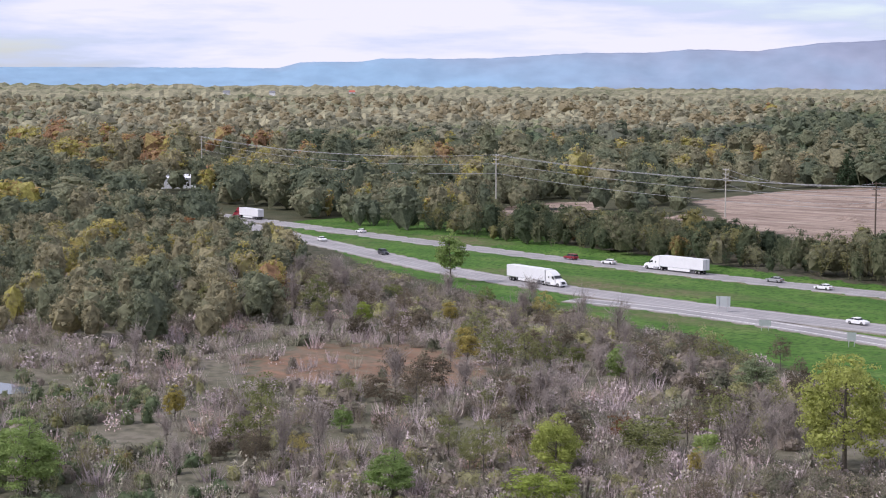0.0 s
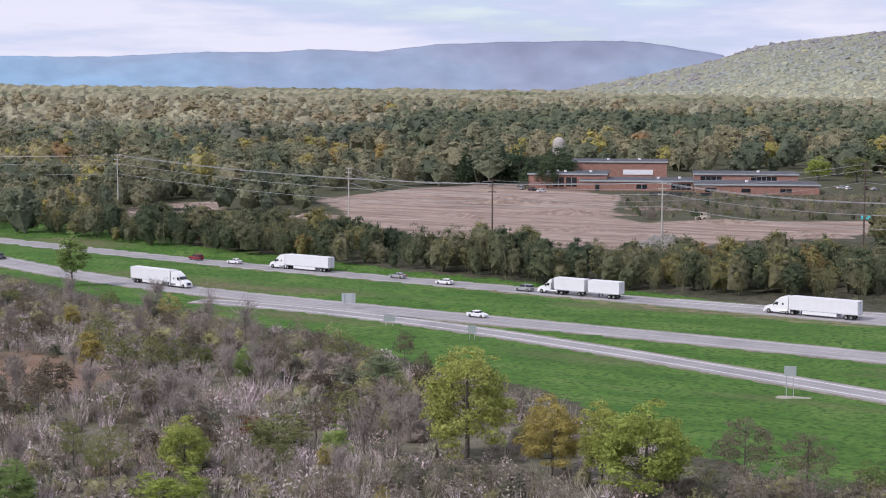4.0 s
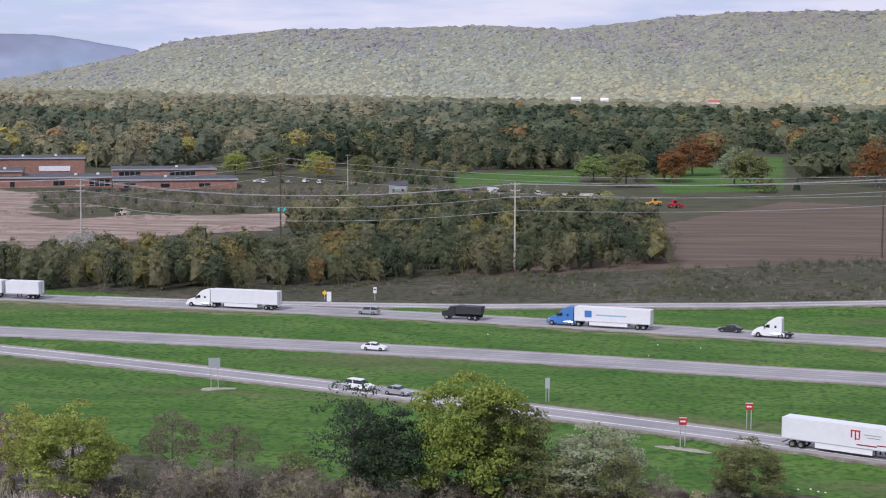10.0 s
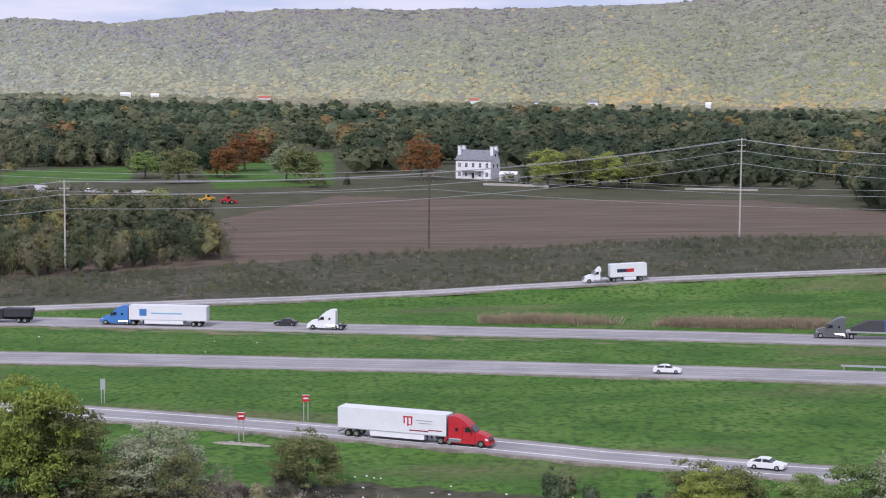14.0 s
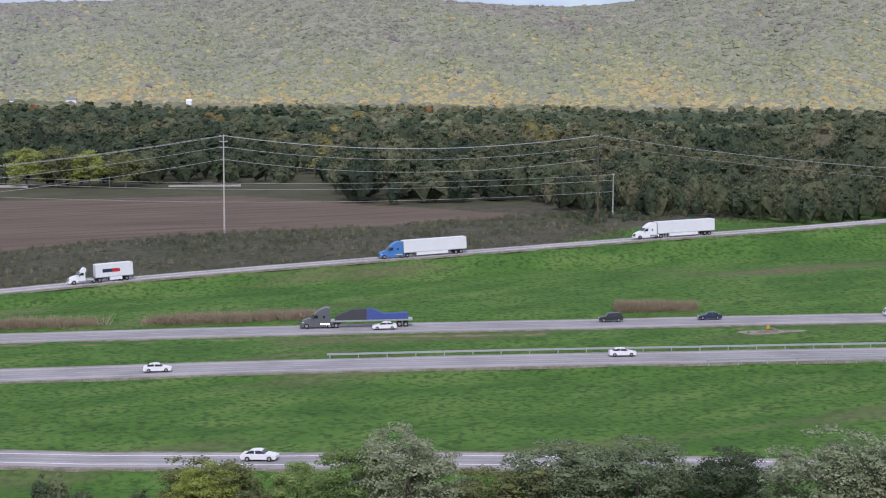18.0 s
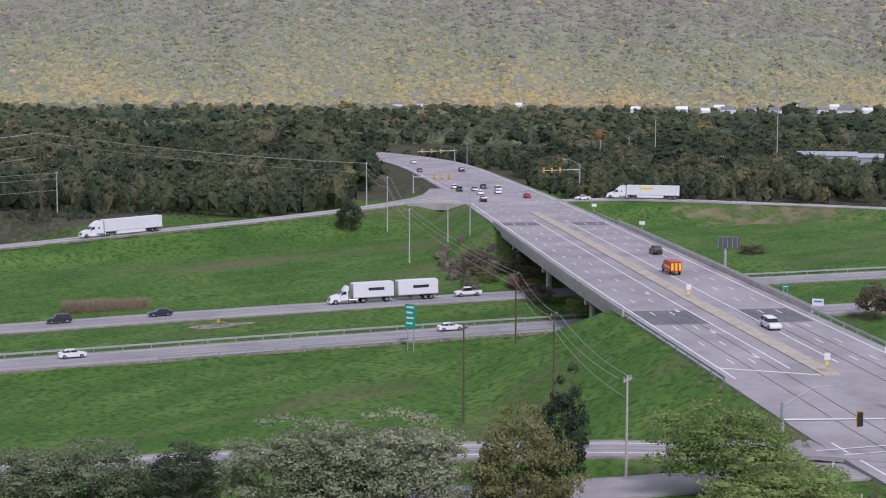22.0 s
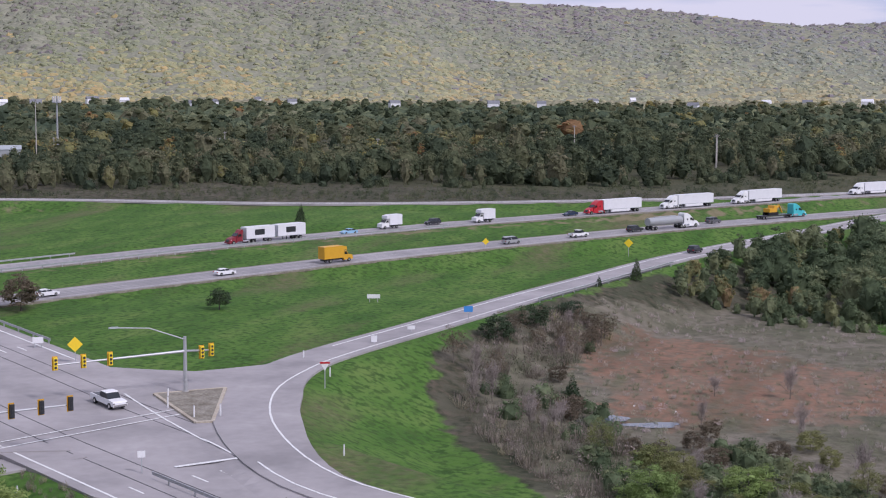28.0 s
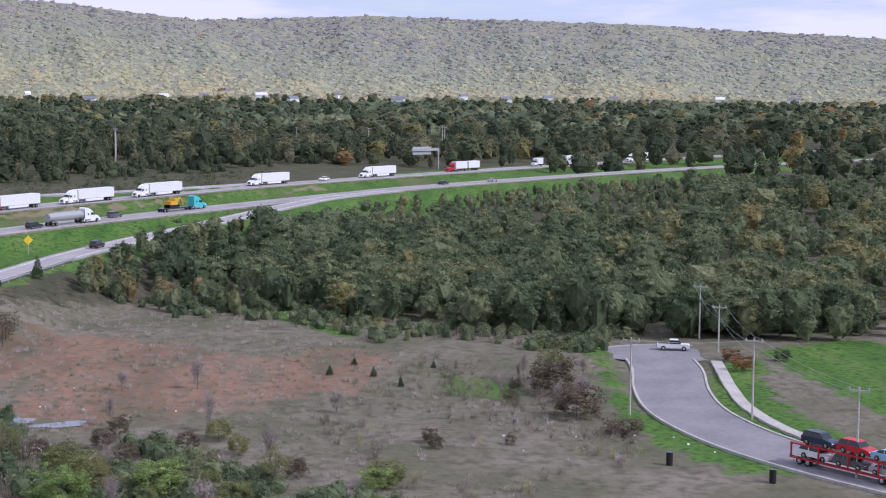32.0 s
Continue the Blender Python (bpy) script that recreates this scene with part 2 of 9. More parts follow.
def ground_material():
    """Mown grass, rough scrub, bare soil, ploughed field and marsh, blended by where each grows."""
    m = bpy.data.materials.new("ground_cover")
    m.use_nodes = True
    nt = m.node_tree
    N, L = nt.nodes.new, nt.links.new
    b = nt.nodes["Principled BSDF"]
    b.inputs["Roughness"].default_value, b.inputs["Specular IOR Level"].default_value = 0.95, 0.1
    geo = N("ShaderNodeNewGeometry")

    def tex(scale, detail=5.0, stretch=None):
        n = N("ShaderNodeTexNoise")
        n.inputs["Scale"].default_value, n.inputs["Detail"].default_value = scale, detail
        if stretch:
            mp = N("ShaderNodeMapping")
            mp.inputs["Scale"].default_value = stretch
            mp.inputs["Rotation"].default_value = (0, 0, radians(12))
            L(geo.outputs["Position"], mp.inputs["Vector"])
            L(mp.outputs["Vector"], n.inputs["Vector"])
        else:
            L(geo.outputs["Position"], n.inputs["Vector"])
        return n.outputs["Fac"]

    def ramp(fac, *stops):
        r = N("ShaderNodeValToRGB")
        el = r.color_ramp.elements
        while len(el) < len(stops):
            el.new(0.5)
        for e, (p, c) in zip(el, stops):
            e.position, e.color = p, (*c, 1)
        L(fac, r.inputs["Fac"])
        return r.outputs["Color"]

    def mixed(fac, a, c):
        x = N("ShaderNodeMix")
        x.data_type = "RGBA"
        L(fac, x.inputs["Factor"])
        L(a, x.inputs["A"])
        L(c, x.inputs["B"])
        return x.outputs["Result"]

    rough = tex(0.35, 6)
    scrub = ramp(tex(0.05, 6), (0.3, (0.052, 0.060, 0.034)), (0.5, (0.082, 0.080, 0.055)), (0.7, (0.118, 0.105, 0.080)))
    scrub = mixed(ramp(rough, (0.40, (0, 0, 0)), (0.60, (1, 1, 1))), ramp(tex(0.6), (0.36, (0.030, 0.036, 0.020)), (0.5, (0.062, 0.060, 0.038)), (0.66, (0.108, 0.090, 0.066))), scrub)
    grass = ramp(tex(0.075, 9, (0.75, 1.7, 1)), (0.32, (0.053, 0.120, 0.024)), (0.45, (0.068, 0.143, 0.027)), (0.55, (0.085, 0.165, 0.034)), (0.68, (0.118, 0.184, 0.047)))
    grass = mixed(ramp(tex(0.9, 5), (0.46, (0, 0, 0)), (0.60, (0.78, 0.78, 0.78))), grass, ramp(tex(0.35, 6), (0.35, (0.022, 0.056, 0.013)), (0.65, (0.056, 0.102, 0.026))))
    grass = mixed(ramp(tex(0.022, 9, (0.6, 2.2, 1)), (0.56, (0, 0, 0)), (0.72, (0.9, 0.9, 0.9))), grass, ramp(tex(0.7, 6), (0.35, (0.170, 0.131, 0.088)), (0.6, (0.099, 0.111, 0.049))))
    dirt = ramp(tex(0.05, 9, (0.4, 3.0, 1)), (0.3, (0.13, 0.095, 0.075)), (0.42, (0.25, 0.185, 0.15)), (0.55, (0.34, 0.265, 0.215)), (0.7, (0.42, 0.35, 0.29)))
    dirt = mixed(ramp(tex(0.35, 6, (0.5, 2.0, 1)), (0.46, (0, 0, 0)), (0.62, (0.8, 0.8, 0.8))), dirt, ramp(tex(0.1, 6), (0.35, (0.14, 0.105, 0.085)), (0.65, (0.27, 0.205, 0.165))))
    field = ramp(tex(0.09, 7, (0.25, 2.6, 1)), (0.3, (0.098, 0.072, 0.055)), (0.5, (0.128, 0.098, 0.075)), (0.7, (0.165, 0.128, 0.092)))
    marsh = ramp(tex(0.045, 8, (0.6, 1.8, 1)), (0.3, (0.105, 0.105, 0.065)), (0.43, (0.19, 0.115, 0.078)), (0.53, (0.245, 0.148, 0.10)), (0.62, (0.19, 0.138, 0.10)), (0.72, (0.10, 0.118, 0.058)))
    marsh = mixed(ramp(tex(0.6, 7), (0.42, (0, 0, 0)), (0.62, (0.7, 0.7, 0.7))), marsh, ramp(tex(0.25, 6), (0.35, (0.085, 0.08, 0.055)), (0.65, (0.17, 0.15, 0.11))))
    heath = ramp(tex(0.06, 8), (0.3, (0.098, 0.104, 0.062)), (0.5, (0.150, 0.140, 0.100)), (0.7, (0.205, 0.180, 0.145)))
    heath = mixed(ramp(tex(0.5, 7), (0.42, (0, 0, 0)), (0.62, (0.7, 0.7, 0.7))), heath, ramp(tex(0.22, 6), (0.35, (0.06, 0.062, 0.04)), (0.65, (0.13, 0.115, 0.085))))
    tan = ramp(tex(0.15), (0.3, (0.155, 0.14, 0.075)), (0.7, (0.225, 0.19, 0.12)))
    jitter = tex(0.22, 6)

    def mask(name):
        at = N("ShaderNodeAttribute")
        at.attribute_name = name
        add = N("ShaderNodeMath")
        add.operation = "ADD"
        L(at.outputs["Fac"], add.inputs[0])
        L(jitter, add.inputs[1])
        mr = N("ShaderNodeMapRange")
        mr.inputs["From Min"].default_value, mr.inputs["From Max"].default_value = 0.92, 1.08
        L(add.outputs["Value"], mr.inputs["Value"])
        return mr.outputs["Result"]

    floor = ramp(tex(0.1, 6), (0.3, (0.055, 0.062, 0.036)), (0.7, (0.095, 0.09, 0.055)))
    col = mixed(mask("forest"), scrub, floor)
    col = mixed(mask("heath"), col, heath)
    col = mixed(mask("mown"), col, grass)
    col = mixed(mask("marsh"), col, marsh)
    col = mixed(mask("field"), col, field)
    col = mixed(mask("dirt"), col, dirt)
    col = mixed(mask("tan"), col, tan)
    L(col, b.inputs["Base Color"])
    bp = N("ShaderNodeBump")
    bp.inputs["Strength"].default_value, bp.inputs["Distance"].default_value = 0.7, 0.5
    L(tex(0.8, 6), bp.inputs["Height"])
    L(bp.outputs["Normal"], b.inputs["Normal"])
    return m


M_GROUND = ground_material()
M_ASPHALT = material("weathered_asphalt", [(0.3, (0.242, 0.229, 0.229)), (0.5, (0.314, 0.295, 0.293)), (0.75, (0.374, 0.350, 0.347))], 0.9, 0.10, fine=0.08)
M_ASPHALT_DARK = material("grey_asphalt", [(0.3, (0.185, 0.18, 0.187)), (0.7, (0.245, 0.236, 0.243))], 0.9, 0.15, fine=0.12, bump=0.1)
M_CONCRETE = material("concrete", [(0.3, (0.36, 0.34, 0.31)), (0.7, (0.46, 0.44, 0.41))], 0.9, 0.3, fine=0.15)
M_LINE = material("road_paint", [(0.3, (0.62, 0.62, 0.60)), (0.7, (0.75, 0.75, 0.73))], 0.7, 1.5)
M_LINE_WORN = material("worn_road_paint", [(0.3, (0.36, 0.355, 0.35)), (0.7, (0.47, 0.465, 0.455))], 0.8, 1.2, fine=0.2)

# ---- the ground: one sheet out to the horizon ----
MOWN = [(-340, 314), (-243, 275), (-186, 264), (-151, 243), (-120, 232), (-82, 202), (-62, 190), (-40, 191), (4, 199), (38, 188), (70, 160), (95, 140), (118, 105), (130, 80),
        (118, 40), (163, 40), (171, 40), (186, 49), (198, 59), (218, 69), (234, 74), (279, 71), (320, 60), (420, 22), (560, -55), (700, -165), (860, -310),
        (900, -250), (740, -70), (600, 30), (540, 90), (480, 175), (450, 240), (415, 300), (400, 345), (440, 420), (420, 440), (350, 372), (300, 366), (215, 362), (150, 372), (80, 366), (0, 366),
        (-60, 362), (-110, 352), (-160, 362), (-235, 368), (-330, 392), (-470, 442), (-480, 400)]
DIRT = [[(-412, 575), (-413, 611), (-410, 651), (-397, 688), (-378, 708), (-350, 690), (-338, 682), (-320, 664), (-301, 655), (-288, 617), (-262, 560), (-240, 540), (-225, 565), (-193, 573), (-172, 590), (-150, 600),
         (-150, 560), (-165, 512), (-186, 486), (-190, 446), (-240, 441), (-284, 452), (-300, 470), (-330, 480), (-365, 530)], [(-445, 478), (-463, 525), (-446, 554), (-416, 513), (-425, 459)]]
FIELD = [(-77, 407), (-14, 428), (41, 450), (75, 464), (166, 476), (238, 462), (225, 520), (183, 634), (57, 656), (15, 677), (-26, 574), (-38, 500)]
LAWNS = [[(292, -50), (286, -44), (262, -43.5), (240, -41), (224, -40), (205, -43), (190, -49), (188, -58), (230, -44), (262, -46)], [(262, -62), (270, -74), (250, -68), (228, -66), (205, -70), (180, -90), (186, -78), (210, -60), (235, -56)],
         [(278, -75), (255, -75), (215, -80), (200, -100), (262, -115), (290, -95)], [(331, 18), (332, 6), (301, 0), (296, -6), (290, -2), (313, 12)], [(257, -18), (248, -29), (233, -26), (240, -16)],
         [(-152, 846), (-92, 897), (-79, 777), (-133, 737)], [(-53, 864), (10, 1060), (23, 1060), (16, 737), (-37, 722)], [(408, 610), (419, 549), (369, 490), (360, 530)],
         [(203, 392), (264, 429), (300, 441), (352, 452), (377, 418), (364, 404), (275, 353), (204, 350)],
         [(-300, 668), (-285, 690), (-262, 682), (-272, 664)], [(-458, 425), (-438, 446), (-404, 452), (-340, 400), (-382, 394)]]
MARSHES = [[(-230, 183), (-236, 205), (-222, 217), (-192, 212), (-182, 190), (-197, 180), (-206, 168)], [(268, 62), (294, 54), (288, 36), (268, 13), (279, -2), (273, -10), (244, -4), (233, 11), (219, 27), (220, 40), (237, 49)]]
HEATH = [[(-420, 330), (-243, 270), (-152, 238), (-84, 196), (-60, 180), (-130, 110), (-200, 70), (-320, 90), (-480, 220)], [(150, 38), (188, 45), (240, 71), (300, 62), (330, 40), (325, 0), (305, -120), (200, -140), (150, -20)]]
TAN = [[(372, 318), (392, 312), (428, 262), (432, 236), (405, 262), (372, 290)]]
REEDS = [((38, 329), (105, 310), 3.0), ((164, 288.4), (178, 282), 3.0)]


def make_ground():
    fine = np.arange(-72, 118, 0.38)
    coarse = np.arange(118, 288, 5.0)
    az = np.radians(np.concatenate([fine, coarse]))
    r = np.concatenate([[30, 60, 90], 115 * np.exp(np.arange(0, 260) * 0.01450)])
    r = r[r < 4900]
    A, R = np.meshgrid(az, r)
    X, Y = R * np.sin(A), R * np.cos(A)
    Z = ground_z(X, Y)
    n, k = len(r), len(az)
    V = np.stack([X, Y, Z], -1).reshape(-1, 3)
    i, j = np.meshgrid(np.arange(n - 1), np.arange(k), indexing="ij")
    j2 = (j + 1) % k
    F = np.stack([i * k + j, i * k + j2, (i + 1) * k + j2, (i + 1) * k + j], -1).reshape(-1, 4)
    V = np.vstack([V, [[0, 0, gz(0, 0)]]])
    c = len(V) - 1
    fan = np.stack([np.full(k, c), np.full(k, c), (np.arange(k) + 1) % k, np.arange(k)], -1)
    x, y = V[:, 0], V[:, 1]
    at = {"mown": np.maximum.reduce([poly_soft(MOWN, x, y, 8)] + [poly_soft(p, x, y, 10) for p in LAWNS]), "dirt": np.maximum.reduce([poly_soft(p, x, y, 12) for p in DIRT]),
          "field": poly_soft(FIELD, x, y, 8), "marsh": np.maximum.reduce([poly_soft(p, x, y, 25) for p in MARSHES]),
          "heath": np.maximum.reduce([poly_soft(p, x, y, 14) for p in HEATH]),
          "forest": smoothstep(540, 620, np.hypot(x, y)), "tan": np.maximum.reduce([poly_soft(p, x, y, 18) for p in TAN]) * 0.5}
    d, zr = road_dist(WEST, x, y)
    south = (y < np.interp(x, WEST[:, 0], WEST[:, 1])) if WEST[0, 0] < WEST[-1, 0] else (y < np.interp(x, WEST[::-1, 0], WEST[::-1, 1]))
    dry = smoothstep(6, 8, d) * smoothstep(16, 11, d) * south * (0.54 + 0.22 * value_noise(x / 40, y / 40, 88, 2))
    at["tan"] = np.maximum(at["tan"], np.where(np.hypot(x, y) < 600, dry, 0))
    me = mesh_of("ground", V, F, [M_GROUND], True, attrs=at)
    ob = new("ground", me)
    # closing fan at the centre
    bm = bmesh.new()
    bm.from_mesh(me)
    bm.verts.ensure_lookup_table()
    for q in range(k):
        bm.faces.new((bm.verts[c], bm.verts[(q + 1) % k], bm.verts[q])).smooth = True
    bm.normal_update()
    bm.to_mesh(me)
    bm.free()
    tagged(ob, "rolling ground of mown grass, scrub and bare soil", "ground", kind="structure")


make_ground()


# ---- roads ----
def ribbon(P, left, right, lift, thick):
    """A strip along a centre line, `left` and `right` metres from it, with closed sides."""
    D = np.gradient(P[:, :2], axis=0)
    D /= np.linalg.norm(D, axis=1)[:, None]
    Nn = np.stack([-D[:, 1], D[:, 0]], 1)
    left, right = np.broadcast_to(left, len(P)), np.broadcast_to(right, len(P))
    a, b = P[:, :2] + Nn * left[:, None], P[:, :2] + Nn * right[:, None]
    z = P[:, 2] + lift
    n = len(P)
    V = np.vstack([np.c_[a, z], np.c_[b, z], np.c_[a, z - thick], np.c_[b, z - thick]])
    i = np.arange(n - 1)
    F = np.vstack([np.c_[i, n + i, n + i + 1, i + 1], np.c_[i, i + 1, 2 * n + i + 1, 2 * n + i], np.c_[n + i, 3 * n + i, 3 * n + i + 1, n + i + 1],
                   [[0, 2 * n, 3 * n, n], [n - 1, 2 * n - 1, 4 * n - 1, 3 * n - 1]]])
    return V, F


def join(*VF):
    V, F, o = [], [], 0
    for v, f in VF:
        V.append(v)
        F.append(np.asarray(f) + o)
        o += len(v)
    return np.vstack(V), np.vstack(F)


def along(P):
    return np.concatenate([[0], np.cumsum(np.hypot(*np.diff(P[:, :2], axis=0).T))])


def piece(P, s0, s1, step=3.0):
    """The stretch of a line between two distances along it."""
    s = along(P)
    q = np.unique(np.concatenate([[s0], np.arange(s0, s1, step), [s1]]))
    return np.stack([np.interp(q, s, P[:, k]) for k in range(3)], 1)


def dashes(P, off, s0, s1, on=3.0, period=12.2, width=0.22, lift=0.075):
    out = []
    for s in np.arange(s0, s1 - on, period):
        out.append(ribbon(piece(P, s, s + on, 9), off + width / 2, off - width / 2, lift, 0.02))
    return join(*out)


def part(name, VF, mat, parent, label="", smooth=False):
    ob = new(name, mesh_of(name, VF[0], VF[1], [mat], smooth))
    ob.parent = parent
    return tagged(ob, label) if label else ob


def road(name, P, hw, mat, label, lines=True, dashed=True, lift=0.04, narrow=None):
    right = -hw if narrow is None else -np.interp(P[:, 1], *narrow)
    ob = new(name, mesh_of(name, *ribbon(P, hw, right, lift, 0.5), [mat]))
    tagged(ob, label, "road", kind="structure")
    L = along(P)[-1]
    if lines:
        for o in (hw - 1.5, -hw + 1.5):
            part("edge_line", ribbon(P, o + 0.13, o - 0.13, lift + 0.03, 0.02), M_LINE_WORN if dashed else M_LINE, ob)
    if dashed:
        part("lane_dashes", dashes(P, 0, 2, L - 2, lift=lift + 0.03, width=0.17), M_LINE_WORN, ob, "worn broken lane line")
    return ob


M_SHOULDER = material("gravel_shoulder", [(0.3, (0.15, 0.13, 0.10)), (0.5, (0.22, 0.20, 0.16)), (0.7, (0.28, 0.26, 0.22))], 0.95, 0.5, fine=0.35)
M_TRACK = material("tyre_polished_asphalt", [(0.3, (0.220, 0.215, 0.220)), (0.7, (0.275, 0.270, 0.270))], 0.85, 0.1, fine=0.04)
road("highway_west", WEST, 5.9, M_ASPHALT, "pale grey two-lane highway carriageway with white lines")
road("highway_east", EAST, 5.9, M_ASPHALT, "pale grey two-lane highway carriageway with white lines")
road("ramp_exit", EXIT, 4.0, M_ASPHALT, "pale grey exit ramp with white edge lines", dashed=False, lift=0.05)
road("ramp_entry", ENTRY, 3.6, M_ASPHALT, "narrow pale grey ramp climbing to the overpass", dashed=False, lift=0.05)
road("road_over", OVER, 15.5, M_ASPHALT, "wide grey road crossing the highway on a bridge", lines=False, dashed=False, lift=0.06, narrow=([46, 94], [6.5, 15.5]))
SLIP_OB = new("ramp_slip", mesh_of("ramp_slip", *ribbon(SLIP, 4.2, -np.interp(SLIP[:, 0], [140, 150, 159, 170, 187, 203, 212], [2.6, 3.2, 4.6, 6.2, 6.6, 4.6, 4.2]), 0.09, 0.5), [M_ASPHALT]))
tagged(SLIP_OB, "curving grey ramp down to the highway with a paved shoulder", "road", kind="structure")
part("edge_line", ribbon(SLIP, -2.57, -2.83, 0.12, 0.02), M_LINE, SLIP_OB)
for P in (SLIP[SLIP[:, 0] < 158], SLIP[SLIP[:, 0] > 222]):
    part("edge_line", ribbon(P, 2.83, 2.57, 0.12, 0.02), M_LINE, SLIP_OB)
road("ramp_off", OFF, 3.8, M_ASPHALT, "narrow grey ramp beyond the highway", dashed=False, lift=0.05)
road("court", COURT, 5.8, M_ASPHALT_DARK, "short grey dead-end street with a turning bulb", lines=False, dashed=False, lift=0.04)
for nm, P, hw, lanes in (("highway_west", WEST, 5.9, (1.9, -1.9)), ("highway_east", EAST, 5.9, (1.9, -1.9)), ("ramp_exit", EXIT, 4.0, (0.0,)), ("ramp_entry", ENTRY, 3.6, ())):
    ob = bpy.data.objects[nm]
    wob = 0.35 * value_noise(P[:, 0] / 9, P[:, 1] / 9, 61, 2)
    for sd in (1, -1):
        a, b = sd * (hw - 0.05), sd * (hw + 0.9) + wob
        part("shoulder", ribbon(P, np.maximum(a, b), np.minimum(a, b), 0.0, 0.4), M_SHOULDER, ob, "gravelly brown verge")
    for c in lanes:
        for o in (c + 0.85, c - 0.85):
            part("wheel_track", ribbon(P, o + 0.32, o - 0.32, (0.05 if nm == "ramp_exit" else 0.04) + 0.012, 0.02), M_TRACK, ob)

# ---- shapes for foliage ----
WOOD_RNG = np.random.default_rng(77)


def ico(sub):
    t = (1 + 5 ** 0.5) / 2
    V = [(-1, t, 0), (1, t, 0), (-1, -t, 0), (1, -t, 0), (0, -1, t), (0, 1, t), (0, -1, -t), (0, 1, -t), (t, 0, -1), (t, 0, 1), (-t, 0, -1), (-t, 0, 1)]
    F = [(0, 11, 5), (0, 5, 1), (0, 1, 7), (0, 7, 10), (0, 10, 11), (1, 5, 9), (5, 11, 4), (11, 10, 2), (10, 7, 6), (7, 1, 8),
         (3, 9, 4), (3, 4, 2), (3, 2, 6), (3, 6, 8), (3, 8, 9), (4, 9, 5), (2, 4, 11), (6, 2, 10), (8, 6, 7), (9, 8, 1)]
    V = [np.array(v) / np.linalg.norm(v) for v in V]
    for _ in range(sub):
        seen, G = {}, []

        def mid(i, j):
            k = (min(i, j), max(i, j))
            if k not in seen:
                m = V[i] + V[j]
                V.append(m / np.linalg.norm(m))
                seen[k] = len(V) - 1
            return seen[k]
        for q, r, w in F:
            x, y, z = mid(q, r), mid(r, w), mid(w, q)
            G += [(q, x, z), (r, y, x), (w, z, y), (x, y, z)]
        F = G
    return np.array(V), np.array(F)


def leaf_cloud(rng, blobs, n, size, loose=0.7, near=0.62, squash=0.85):
    """Leaf clumps as small bent quads over the skin of a few lobes."""
    B = np.array(blobs, float)
    w = B[:, 3] ** 2
    k = rng.choice(len(B), n, p=w / w.sum())
    d = rng.normal(size=(n, 3))
    d[:, 2] = np.abs(d[:, 2]) * 1.0 - 0.45
    d /= np.linalg.norm(d, axis=1)[:, None]
    p = B[k, :3] + d * (B[k, 3] * rng.uniform(near, 1.08, n))[:, None] * np.array([1, 1, squash])
    nrm = d + rng.normal(size=(n, 3)) * loose
    nrm /= np.linalg.norm(nrm, axis=1)[:, None]
    t = np.cross(nrm, rng.normal(size=(n, 3)))
    t /= np.linalg.norm(t, axis=1)[:, None]
    s = np.cross(nrm, t)
    a, b = (size * rng.uniform(0.55, 1.25, n))[:, None], (size * rng.uniform(0.55, 1.25, n))[:, None]
    V = np.stack([p + t * a, p + s * b * 0.8 + nrm * a * 0.2, p - t * a, p - s * b * 0.8 - nrm * a * 0.25], 1).reshape(-1, 3)
    return V, np.arange(4 * n).reshape(n, 4)


def clumps(rng, n, w, low, size, top=0.97, uneven=0.2):
    """Places and radii of the leaf clumps over a unit-high broadleaf crown of radius w, uneven in outline."""
    p1, p2, p3 = rng.uniform(0, 2 * np.pi, 3)
    cz, rz = (low + top) / 2, (top - low) / 2
    out = []
    for i in range(n):
        z = 1 - 1.7 * (i + rng.uniform(0.1, 0.9)) / n
        a = 2.39996 * i + rng.uniform(-0.6, 0.6)
        q = math.sqrt(max(0.0, 1 - z * z))
        f = 1 + uneven * (math.sin(2 * a + p1) + 0.7 * math.sin(3 * a + p2 + 3 * z) + 0.5 * math.sin(5 * z + p3))
        r = w * rng.uniform(*size)
        d = (1 - 0.75 * r / w) * rng.uniform(0.62, 1.0) * f
        out.append((math.cos(a) * q * d * w, math.sin(a) * q * d * w, cz + z * rz * min(1.04, d), r))
    return out


def clump_masses(rng, bl, k, squash=0.85, sub=0):
    """A rough body for each clump, open below."""
    S, T = ico(sub)
    out = []
    for x, y, z, r in bl:
        j = k * (1 + rng.normal(size=len(S)) * 0.13)
        V = S * j[:, None] * np.array([r, r, r * squash])
        c = V[T].mean(1)
        out.append((V + np.array([x, y, z]), T[c[:, 2] > -0.5 * r * k * squash]))
    return out


def leaf_tris(rng, bl, n, size, loose, near, squash=0.62):
    """Leaf sprays as bent pairs of triangles on the skin of the clumps."""
    V, F = leaf_cloud(rng, bl, n, size, loose, near, squash)
    return V, np.vstack([F[:, [0, 1, 2]], F[:, [0, 2, 3]]])


